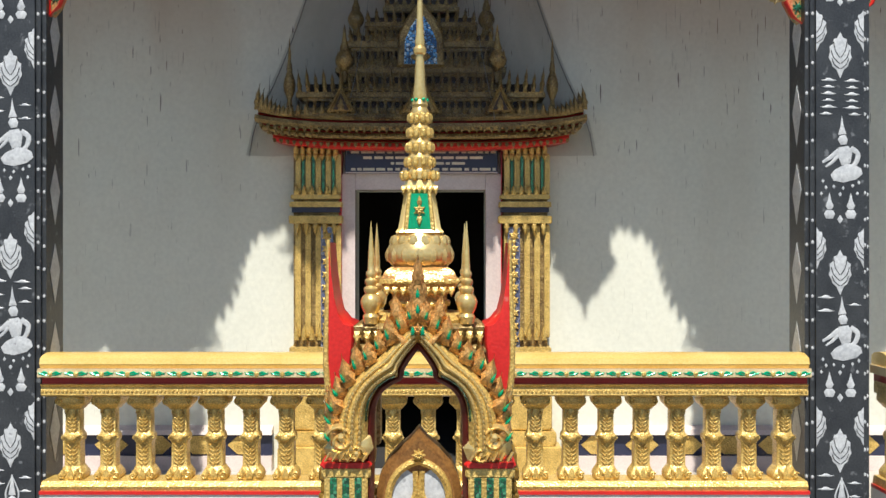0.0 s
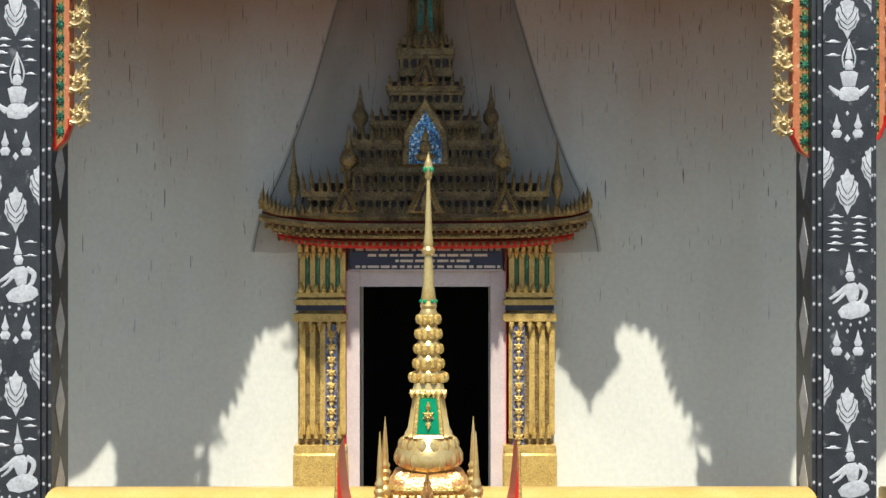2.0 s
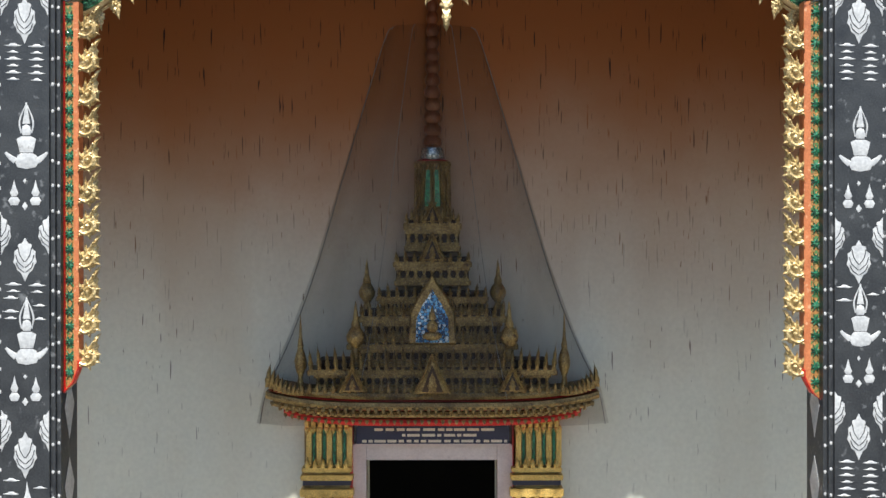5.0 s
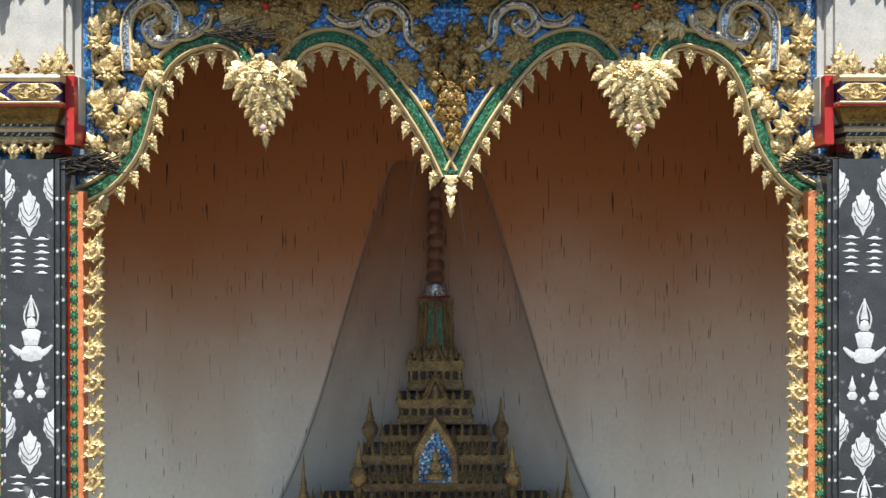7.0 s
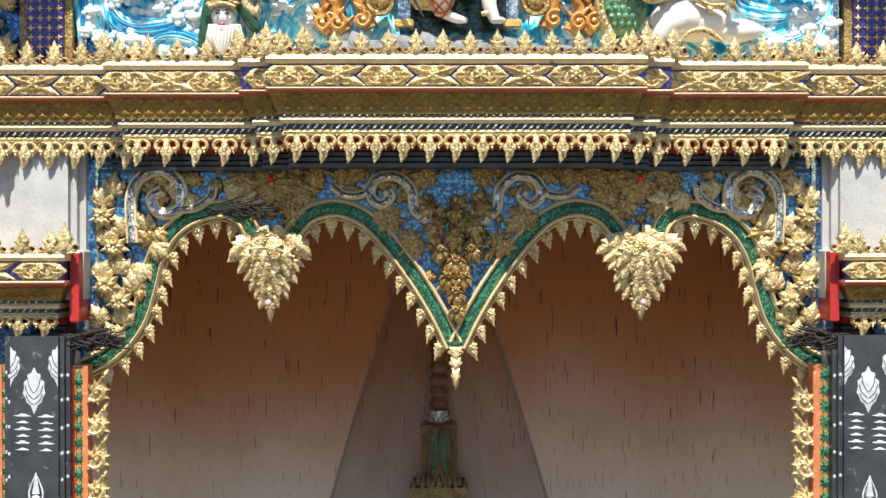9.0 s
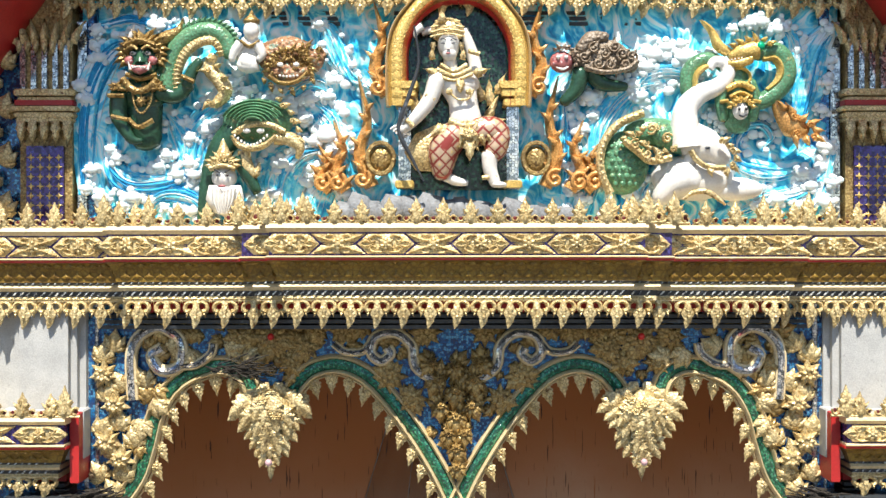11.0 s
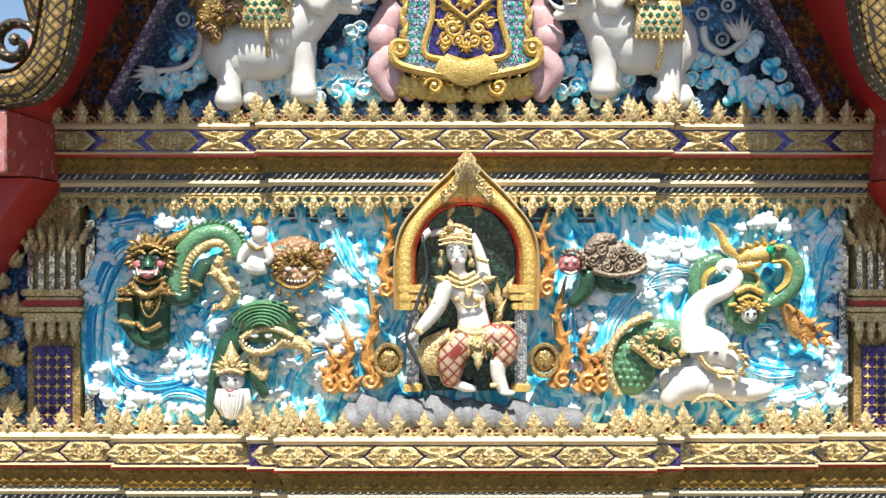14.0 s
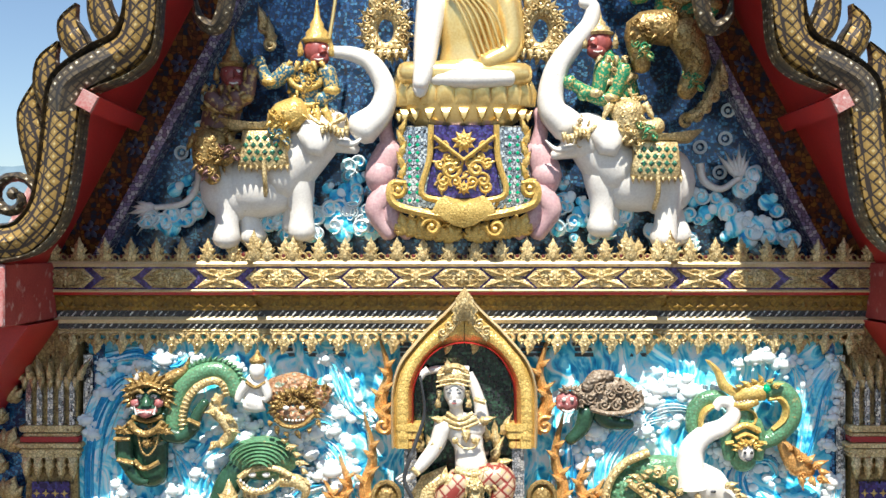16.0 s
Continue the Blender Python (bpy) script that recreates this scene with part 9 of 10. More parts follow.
gable = thing("gable_frame", "raking gable border of brown mosaic with a silver edge strip", "gable", (CX, GY, GZ))
ZT = 14.6
for s in (-1, 1):
    L = lambda off, z: (CX + s * rake(off, z), z)
    part("edge_strip", M().sweep([L(0.035, GZ), L(-0.035, GZ), L(-0.035, ZT), L(0.035, ZT)], 7.06, 7.24), mosaic("lilac_mirror_mosaic", [(0.36, 0.3, 0.42), (0.25, 0.2, 0.34), (0.6, 0.58, 0.62), (0.2, 0.14, 0.22)], 40, 0.2, 0.3) if s < 0 else bpy.data.materials["lilac_mirror_mosaic"], gable, "lilac mirror glass strip")
    part("brown_board", M().sweep([L(0.27, GZ - 0.1), L(0.035, GZ - 0.1), L(0.035, ZT), L(0.27, ZT)], 7.10, 7.3), BROWN, gable, "brown glass mosaic board")
    st = M()
    for i in range(8):
        z = GZ + 0.2 + i * 0.27
        x = CX + s * rake(0.15, z)
        for k in range(5):
            st.relief(shift([(0.012, 0.01), (0.018, 0.045), (0, 0.065), (-0.018, 0.045), (-0.012, 0.01)], x, z, 1, k * 1.257), 7.10, 0.012)
    tagged(part("star_flowers", st, NAVY, gable), kind="stuff")

# clouds on the mosaic ground
rnd = random.Random(31)
cl = M()
for (cx_, cz_), w_, h_, nn in zip([(-2.002, 11.283), (-1.854, 11.728), (-1.891, 11.06), (-2.002, 10.949), (-1.26, 11.061), (-0.926, 11.061), (-0.741, 11.209), (0.968, 10.987), (0.745, 10.95), (0.634, 11.024), (1.303, 10.839), (1.526, 11.062), (1.823, 11.099), (2.009, 10.951), (1.823, 10.913), (-1.037, 10.968), (0.522, 11.21), (-0.74, 10.949), (-1.669, 12.174)],
                                 (0.16, 0.12, 0.15, 0.16, 0.14, 0.22, 0.12, 0.2, 0.18, 0.12, 0.12, 0.16, 0.18, 0.14, 0.2, 0.24, 0.1, 0.12, 0.1), (0.14, 0.2, 0.14, 0.07, 0.12, 0.14, 0.16, 0.1, 0.1, 0.12, 0.06, 0.12, 0.2, 0.1, 0.07, 0.08, 0.14, 0.08, 0.1),
                                 (10, 8, 9, 9, 12, 20, 10, 12, 12, 9, 6, 9, 12, 8, 10, 18, 8, 8, 5)):
    for i in range(nn):
        x, z = cx_ + rnd.uniform(-w_, w_), cz_ + rnd.uniform(-h_, h_)
        if abs(x - CX) > rake(-0.12, z):
            continue
        r = rnd.uniform(0.03, 0.07)
        cl.mi = 0
        fwd = 0.16 if z < GZ + 0.55 else 0.04
        cl.ball((x, GY - fwd, z), r, 9, (1, 0.6, 1))
        cl.mi = 1
        if rnd.random() < 0.55:
            cl.mi = rnd.choice((0, 1))
            cl.ball((x + r * 0.7, GY - fwd - 0.02, z + r * 0.5), r * 0.6, 8, (1, 0.7, 1))
            continue
        curl(cl, x, z, GY - fwd - 0.02, r * 1.05, 1.1, r * 0.17, 0.035, rnd.choice((-1, 1)), rnd.uniform(0, 6))
for (x, z) in [(1.688, 11.719), (1.669, 11.532), (1.501, 11.475), (1.632, 11.307), (-1.903, 12.071), (-2.052, 11.698), (-1.94, 11.436), (-1.417, 11.025), (1.838, 11.588), (1.482, 11.139)]:
    cl.mi = 1
    cl.tube([(x + 0.04 * math.cos(a), GY - 0.02, z + 0.04 * math.sin(a)) for a in np.linspace(0, 6.28, 12)], 0.011, 5)
    cl.ball((x, GY - 0.01, z), 0.015, 6)
solo("cloud_relief", cl, [SURF, FOAM], "blue and white cloud scrolls on dark mosaic", "relief", kind="stuff")


def cap(m, x, y, z, r, h, slot):
    """A tiered pointed crown."""
    m.mi = slot
    m.lathe([(r, z), (r * 1.15, z + h * 0.08), (r * 0.8, z + h * 0.16), (r * 0.85, z + h * 0.24), (r * 0.5, z + h * 0.34), (r * 0.52, z + h * 0.42), (r * 0.25, z + h * 0.55), (r * 0.14, z + h * 0.8), (0.003, z + h)], x, y, 10)


def elephant(body, head, trunk, legs, tail, tuft, ear, saddle, s):
    m = M()
    y = 6.98
    m.mi = 0
    m.ball((body[0], y + 0.04, body[1]), 0.27, 16, (1.12, 0.62, 0.82))
    m.ball((body[0] - s * 0.17, y + 0.04, body[1] - 0.02), 0.24, 14, (0.85, 0.62, 0.95))
    m.tube([(body[0] + s * 0.15, y, body[1] + 0.05), (head[0], y - 0.05, head[1])], (0.2, 0.15), 12, 0.75)
    m.ball((head[0], y - 0.06, head[1]), 0.165, 14, (1.05, 0.75, 0.95))
    m.tube(smooth_line([(x, y - 0.09, z) for x, z in trunk], 5), (0.11, 0.085, 0.07, 0.06, 0.048, 0.036), 12)
    m.tube([(head[0] + s * 0.05, y - 0.07, head[1] - 0.05), (head[0] + s * 0.21, y - 0.08, head[1] - 0.12)], (0.09, 0.03), 10)
    for i, (a, b) in enumerate(legs):
        yy = y + (0.0 if i % 2 == 0 else 0.09)
        a = (a[0], a[1] + 0.05)
        m.tube(smooth_line([(a[0], yy, a[1]), ((a[0] + b[0]) / 2 + 0.01, yy, (a[1] + b[1]) / 2), (b[0], yy, b[1])], 4), (0.12, 0.105, 0.082, 0.076, 0.092), 14)
    m.tube(smooth_line([(x, y + 0.06, z) for x, z in tail], 4), (0.03, 0.018), 6)
    for k in range(6):
        m.relief(shift(flame(0.035, 0.16 + 0.03 * (k % 3)), tail[-1][0], tail[-1][1], 1, tuft + (k - 2.5) * 0.25), y + 0.1, 0.04)
    m.relief(shift([(0.09, 0.1), (0.12, 0), (0.06, -0.12), (-0.04, -0.10), (-0.1, 0.02), (-0.05, 0.11)], ear[0], ear[1]), y - 0.16, 0.05)
    m.tube(smooth_line([(head[0] + s * 0.10, y - 0.14, head[1] - 0.07), (head[0] + s * 0.20, y - 0.16, head[1] - 0.09), (head[0] + s * 0.27, y - 0.15, head[1] - 0.03)], 4), (0.026, 0.018, 0.005), 8)
    m.mi = 3
    m.ball((head[0] + s * 0.06, y - 0.178, head[1] + 0.015), 0.014, 8, (1.5, 0.5, 0.7))
    m.mi = 0
    m.mi = 1
    for k in range(7):
        m.relief(shift(flip(flame(0.025, 0.08)), head[0] + s * (0.01 + k * 0.025), head[1] + 0.02 + 0.02 * math.sin(k)), y - 0.2, 0.03)
    m.tube(smooth_line([(head[0] - s * 0.1, y - 0.16, head[1] + 0.10), (head[0] + s * 0.02, y - 0.19, head[1] + 0.02), (head[0] + s * 0.15, y - 0.16, head[1] + 0.08)], 4), 0.016, 6)
    m.tube(smooth_line([(saddle[0], y - 0.18, saddle[1] - 0.05), (saddle[0] + 0.01, y - 0.17, saddle[1] - 0.2), (saddle[0], y - 0.08, saddle[1] - 0.30)], 4), 0.016, 6)
    m.sweep([(saddle[0] - 0.16, saddle[1] - 0.10), (saddle[0] - 0.05, saddle[1] - 0.125), (saddle[0] + 0.06, saddle[1] - 0.125), (saddle[0] + 0.16, saddle[1] - 0.10), (saddle[0] + 0.13, saddle[1] + 0.12), (saddle[0] - 0.13, saddle[1] + 0.12)], y - 0.19, y, 0.02)
    for k in range(9):
        m.relief(shift(flip(flame(0.018, 0.05)), saddle[0] - 0.15 + k * 0.0375, saddle[1] - 0.10), y - 0.17, 0.025)
    m.relief(shift([(-0.26, 0.08), (-0.18, 0.0), (0.18, 0.0), (0.26, 0.08), (0.2, 0.05), (-0.2, 0.05)], saddle[0] - s * 0.05, saddle[1] + 0.12), y, 0.2, 0.8)
    adorn(m, (head[0] + s * 0.05, y - 0.06, head[1] + 0.02), 0.13, 0.12, 0.125, 22, 14, 0.04)
    m.mi = 2
    for i in range(5):
        for j in range(4):
            m.relief(shift([(0.02, 0), (0, 0.022), (-0.02, 0), (0, -0.022)], saddle[0] - 0.096 + i * 0.048 + (0.024 if j % 2 else 0) - 0.012, saddle[1] - 0.065 + j * 0.044), y - 0.188, 0.008)
    solo("elephant_statue", m, [WHITE, PALE, GREEN, BLACK], "white elephant statue with gold harness and green lattice saddlecloth", "statue", "white elephants")


elephant(*[(-1.402, 11.218), (-0.966, 11.546)], [(-0.723, 11.553), (-0.608, 11.66), (-0.572, 11.804), (-0.651, 11.965), (-0.776, 12.029), (-0.92, 12.047)], [([(-1.147, 11.237)][0], [(-1.111, 10.902)][0]), ([(-1.22, 11.2)][0], [(-1.165, 10.946)][0]), ([(-1.601, 11.2)][0], [(-1.594, 10.855)][0]), ([(-1.529, 11.164)][0], [(-1.438, 10.873)][0])],
         [(-1.776, 11.349), (-1.794, 11.203), (-1.885, 11.093), (-2.068, 11.064)], 1.9, *[(-1.021, 11.494), (-1.33, 11.422)], 1)
elephant(*[(1.052, 11.256), (0.706, 11.51)], [(0.585, 11.572), (0.478, 11.697), (0.503, 11.912), (0.603, 12.073), (0.718, 12.217), (0.739, 12.335), (0.675, 12.36)], [([(0.805, 11.238)][0], [(0.805, 10.929)][0]), ([(0.888, 11.201)][0], [(0.852, 10.965)][0]), ([(1.252, 11.22)][0], [(1.205, 10.856)][0]), ([(1.198, 11.183)][0], [(1.325, 10.874)][0])],
         [(1.457, 11.351), (1.483, 11.241), (1.593, 11.186), (1.714, 11.26)], 0.1, *[(0.811, 11.495), (1.131, 11.353)], -1)


def rider(name, label, hips, chest, head, crown_h, arms, leg, mats, r=1.0, y=6.93, face=1):
    m = M()
    m.mi = 0
    m.tube([(hips[0], y + 0.02, hips[1]), (chest[0], y, chest[1])], (0.105 * r, 0.095 * r, 0.115 * r), 12, 0.7)
    for a in arms:
        m.tube(smooth_line([(x, y - 0.07, z) for x, z in a], 4), (0.05 * r, 0.042 * r, 0.032 * r), 8)
        m.ball((a[-1][0], y - 0.07, a[-1][1]), 0.042 * r, 8)
    m.mi = 2
    for a in leg:
        m.tube(smooth_line([(x, y - 0.09, z) for x, z in a], 4), (0.095 * r, 0.075 * r, 0.045 * r), 8)
    for a in leg:
        for q in (0.25, 0.6, 1.0, 1.5):
            i_, f_ = int(q), q - int(q)
            gx, gz_ = a[i_][0] + (a[min(i_ + 1, 2)][0] - a[i_][0]) * f_, a[i_][1] + (a[min(i_ + 1, 2)][1] - a[i_][1]) * f_
            m.mi = 0 if q == 1.5 else 2
            adorn(m, (gx, y - 0.09, gz_), 0.07 * r, 0.07 * r, 0.085 * r, 9, int(q * 10), 0.045 * r)
    m.tube([(chest[0], y, chest[1] + 0.02), (head[0], y - 0.02, head[1] - 0.03)], (0.07 * r, 0.05 * r), 8)
    m.mi = 1
    m.ball((head[0], y - 0.03, head[1] + 0.01), 0.072 * r, 14, (1, 0.9, 1.1))
    m.ball((head[0] + 0.02 * face, y - 0.06, head[1] - 0.04 * r), 0.05 * r, 10, (1.1, 0.9, 0.85))
    m.tube([(head[0] + 0.02 * face, y - 0.085, head[1] + 0.03 * r), (head[0] + 0.045 * face, y - 0.10, head[1] - 0.015 * r)], (0.010 * r, 0.022 * r), 8)
    m.mi = 3
    for q in (-1, 1):
        m.ball((head[0] + 0.015 * face + q * 0.028 * r, y - 0.088, head[1] + 0.02 * r), 0.013 * r, 8, (1.3, 0.6, 0.8))
    m.tube([(head[0] + 0.02 * face - 0.022 * r, y - 0.10, head[1] - 0.045 * r), (head[0] + 0.02 * face, y - 0.108, head[1] - 0.052 * r), (head[0] + 0.02 * face + 0.026 * r, y - 0.10, head[1] - 0.045 * r)], 0.005 * r, 6)
    m.mi = 2
    cap(m, head[0], y - 0.02, head[1] + 0.05 * r, 0.075 * r, crown_h, 2)
    for k in range(5):
        m.relief(shift(flip(flame(0.025, 0.07 * r)), chest[0] + (k - 2) * 0.04 * r, chest[1] + 0.08 * r, 1, (k - 2) * 0.3), y - 0.09, 0.03)
        m.relief(shift(flip(flame(0.04, 0.13 * r)), hips[0] + (k - 2) * 0.045 * r, hips[1] + 0.03, 1, (k - 2) * 0.25), y - 0.10, 0.03)
    m.tube([(hips[0] - 0.10 * r, y - 0.04, hips[1] + 0.07), (hips[0], y - 0.09, hips[1] + 0.05), (hips[0] + 0.10 * r, y - 0.04, hips[1] + 0.07)], 0.016, 6)
    m.tube([(chest[0] + 0.09 * r * math.cos(t), y - 0.085, chest[1] + 0.07 * r * math.sin(t)) for t in np.linspace(3.3, 6.1, 8)], 0.02, 6)
    for s in (-1, 1):
        m.relief(shift(flame(0.03, 0.10 * r), head[0] + s * 0.085 * r, head[1] - 0.03), y - 0.06, 0.03)
    for a in arms:
        m.ball((a[1][0], y - 0.08, a[1][1]), 0.05 * r, 8, (1, 1, 0.6))
    adorn(m, (chest[0], y, chest[1] - 0.02), 0.13 * r, 0.13 * r, 0.09 * r, 30, int(chest[0] * 100), 0.045 * r)
    adorn(m, (hips[0], y, hips[1]), 0.14 * r, 0.1 * r, 0.11 * r, 24, int(hips[0] * 90), 0.045 * r)
    solo(name, m, mats + [WHITE], label, "statue")


FACE = mat("dark_red_face_enamel", (0.34, 0.09, 0.08), (0.20, 0.04, 0.04), 0.35, 0, 12, 60, 0.2)
TEAL = mat("teal_costume_enamel", (0.04, 0.18, 0.26), (0.02, 0.08, 0.13), 0.3, 0.1, 26, 60, 0.3, spots=(0.66, 0.46, 0.14), spot_at=0.5)
UMBER = mat("umber_costume_enamel", (0.18, 0.09, 0.08), (0.10, 0.05, 0.05), 0.4, 0.1, 12, 60, 0.3, spots=(0.5, 0.34, 0.12), spot_at=0.54)
LEAFGREEN = mat("green_costume_enamel", (0.02, 0.30, 0.14), (0.02, 0.16, 0.08), 0.3, 0.1, 30, 60, 0.3, spots=(0.60, 0.42, 0.14), spot_at=0.53)


def fg(*uv):
    """The gable's own grid, in steps of 3.61 mm: u to the right, v down."""
    return [(-0.206 + (u - 784) * 0.00361, 10.797 + (441 - v) * 0.00361) for u, v in uv]


rider("mounted_rider_statue", "teal and gold crowned rider statue on the elephant's neck", *fg((548, 205), (545, 140), (562, 96)), 0.30, [fg((580, 130), (590, 165), (572, 180)), fg((515, 128), (482, 150), (462, 116))], [fg((530, 205), (500, 215), (503, 268))], [TEAL, FACE, GOLD], 1.15)
rider("back_rider_statue", "dark umber rider statue with pointed gold crown seated behind", *fg((382, 250), (398, 180), (414, 138)), 0.26, [fg((378, 175), (412, 198), (440, 160)), fg((420, 172), (440, 178), (452, 130))], [fg((380, 255), (400, 275), (430, 262)), fg((375, 250), (372, 290), (385, 320))], [UMBER, FACE, AGED_SHADED], 1.1)
rider("green_rider_statue", "green and gold rider statue with a rosy face", *fg((1105, 195), (1085, 130), (1058, 82)), 0.20, [fg((1065, 120), (1050, 170), (1005, 150)), fg((1100, 125), (1075, 178), (1030, 170))], [fg((1105, 200), (1112, 240), (1160, 225))], [LEAFGREEN, FACE, PALE], 1.15, face=-1)
rider("guardian_statue", "large green and gold guardian statue standing over the elephant", *fg((1190, 50), (1200, -15), (1195, -70)), 0.4, [fg((1165, -30), (1120, 0), (1105, -40)), fg((1240, -30), (1255, 15), (1235, 40))], [fg((1175, 55), (1125, 60), (1130, 125)), fg((1200, 60), (1225, 120), (1205, 170))], [LEAFGREEN, FACE, AGED_SHADED], 1.25, face=-1)
m = M()
for k, ((x, z), h, a) in enumerate(zip([(1.361, 11.62), (1.434, 11.656), (1.489, 11.711), (1.543, 11.784), (1.598, 11.857), (-1.311, 12.109), (-1.348, 12.218)], (0.22, 0.26, 0.26, 0.24, 0.2, 0.2, 0.18), (-0.9, -0.6, -0.3, -0.1, 0.1, 0.1, 0.3))):
    m.relief(shift(flame(0.055, h), x, z, 1, a), 7.04, 0.08)
    curl(m, x, z, 7.0, 0.05, 1.1, 0.016, 0.03, 1, 1)
solo("flame_ornament", m, PALE, "gold flame scrolls between the statues", "ornament")
m = M()
m.tube([(x, 6.9, z) for x, z in [(-0.873, 12.484), (-0.938, 12.054)]], 0.012, 6)
solo("lance", m, GOLD_SMOOTH, "thin gold lance held upright", "lance")

# ---- throne and seated statue ----
TX = -0.077
throne = thing("throne", "gilded lotus throne with a purple and gold cloth panel", "throne", (TX, 6.95, GZ))
tz = [11.93, 11.795, 11.653, 11.575, 11.511, 11.138, 11.042, 10.871]
part("body", M().sweep([(TX - 0.44, tz[6] + 0.05), (TX - 0.36, tz[6]), (TX + 0.36, tz[6]), (TX + 0.44, tz[6] + 0.05), (TX + 0.40, tz[4]), (TX + 0.40, tz[3]), (TX - 0.40, tz[3]), (TX - 0.40, tz[4])], 6.85, 7.2, 0.02), SILVER, throne, "white glass mosaic throne front")
m = M()
for s in (-1, 1):
    for i in range(3):
        for j in range(9):
            x, z = TX + s * (0.29 + i * 0.05), tz[6] + 0.06 + j * 0.05
            if abs(x - TX) < 0.41:
                m.relief(shift([(0.014, 0), (0, 0.014), (-0.014, 0), (0, -0.014)], x, z), 6.85, 0.006)
tagged(part("green_chips", m, EMERALD, throne, "green glass chips"), kind="stuff")
part("cloth_panel", M().sweep([(TX - 0.24, tz[5]), (TX - 0.1, tz[5] - 0.03), (TX + 0.1, tz[5] - 0.03), (TX + 0.24, tz[5]), (TX + 0.19, tz[4] - 0.1), (TX + 0.19, tz[3]), (TX - 0.19, tz[3]), (TX - 0.19, tz[4] - 0.1)], 6.82, 6.9, 0.012), PURPLE, throne, "purple mosaic cloth panel")
m = M()
for s in (-1, 1):
    m.ribbon(smooth_line([(TX, tz[5] - 0.045), (TX + s * 0.12, tz[5] - 0.04), (TX + s * 0.265, tz[5] + 0.01), (TX + s * 0.215, tz[4] - 0.15), (TX + s * 0.205, tz[3])], 4), 0.02, 6.83, 0.035)
    m.ribbon(smooth_line([(TX, tz[6] - 0.06), (TX + s * 0.25, tz[6] - 0.02), (TX + s * 0.44, tz[6] + 0.04), (TX + s * 0.45, tz[6] + 0.16), (TX + s * 0.36, tz[6] + 0.17)], 4), (0.03, 0.026, 0.03, 0.014), 6.83, 0.05)
    m.ribbon([(TX + s * 0.19, tz[4] - 0.01), (TX, tz[4] - 0.16)], 0.014, 6.80, 0.03)
    curl(m, TX + s * 0.08, tz[5] + 0.16, 6.82, 0.06, 1.3, 0.018, 0.03, s, 0)
    curl(m, TX + s * 0.12, tz[5] + 0.09, 6.82, 0.045, 1.2, 0.015, 0.03, -s, 2)
    curl(m, TX + s * 0.42, tz[6] + 0.13, 6.83, 0.06, 1.2, 0.02, 0.04, s, 1)
    for k in range(5):
        m.relief(shift(flame(0.035, 0.13), TX + s * (0.40 - 0.02 * (k % 2)), tz[6] + 0.2 + k * 0.07, 1, -s * 0.4 * (1 if k % 2 else -1)), 6.86, 0.04)
    for k in range(6):
        acanthus(m, TX + s * (0.06 + k * 0.06), tz[7] - 0.02 + 0.01 * k, 6.92, 0.15, s * -0.3, 0.05)
    curl(m, TX + s * 0.2, tz[7] + 0.06, 6.83, 0.06, 1.2, 0.018, 0.04, s, 3)
for s in (-1, 1):
    for dx, dz, r_, st in ((0.05, 0.20, 0.045, 0.5), (0.10, 0.24, 0.04, 2.0), (0.15, 0.19, 0.035, 1.0), (0.14, 0.05, 0.04, 3.0), (0.05, 0.08, 0.04, 4.0), (0.13, 0.30, 0.035, 1.5)):
        curl(m, TX + s * dx, tz[5] + dz, 6.82, r_, 1.3, 0.013, 0.026, s, st)
        m.relief(shift(flame(0.020, 0.07, s * 0.02), TX + s * dx, tz[5] + dz, 1, -s * st), 6.822, 0.022, 0.4)
adorn(m, (TX, 6.86, tz[5] + 0.13), 0.15, 0.14, 0.04, 40, 15, 0.05)
adorn(m, (TX, 6.88, tz[6] - 0.03), 0.36, 0.07, 0.06, 50, 16, 0.055)
flower(m, TX, tz[4] - 0.04, 6.82, 0.08, 9, 0.03)
flower(m, TX, tz[5] + 0.04, 6.80, 0.05, 8, 0.03)
m.relief(shift([(0.17, 0.06), (0.12, 0.10), (0.0, 0.06), (-0.12, 0.10), (-0.17, 0.06), (-0.2, 0.0), (-0.06, -0.09), (0, -0.10), (0.06, -0.09), (0.2, 0.0)], TX, tz[6] - 0.01), 6.82, 0.07)
part("gold_carving", m, GOLD, throne)
part("seat_core", M().lathe([(0.30, tz[3]), (0.40, tz[2]), (0.42, tz[1]), (0.45, tz[1] + 0.04), (0.44, tz[0])], TX, 7.0, sq=[(math.cos(a), 0.5 * math.sin(a)) for a in np.linspace(0, 2 * math.pi, 25)[:-1]]), GOLD_SMOOTH, throne, "gold lotus seat")
m = M()
for i in range(11):
    u = (i - 5) / 5
    x, yy = TX + 0.42 * math.sin(u * 1.35), 7.0 - 0.2 * math.cos(u * 1.35)
    m.relief(shift(flip(flame(0.058, 0.11, 0, 1)), x, tz[2] + 0.03), yy + 0.02, 0.05, 0.6)
    m.relief(shift([(-0.05, -0.07), (0.05, -0.07), (0.062, 0.02), (0.03, 0.09), (0, 0.12), (-0.03, 0.09), (-0.062, 0.02)], x, tz[1] - 0.02), yy + 0.02, 0.05, 0.6)
part("lotus_petals", m, GOLD_SMOOTH, throne, "gold lotus petals")
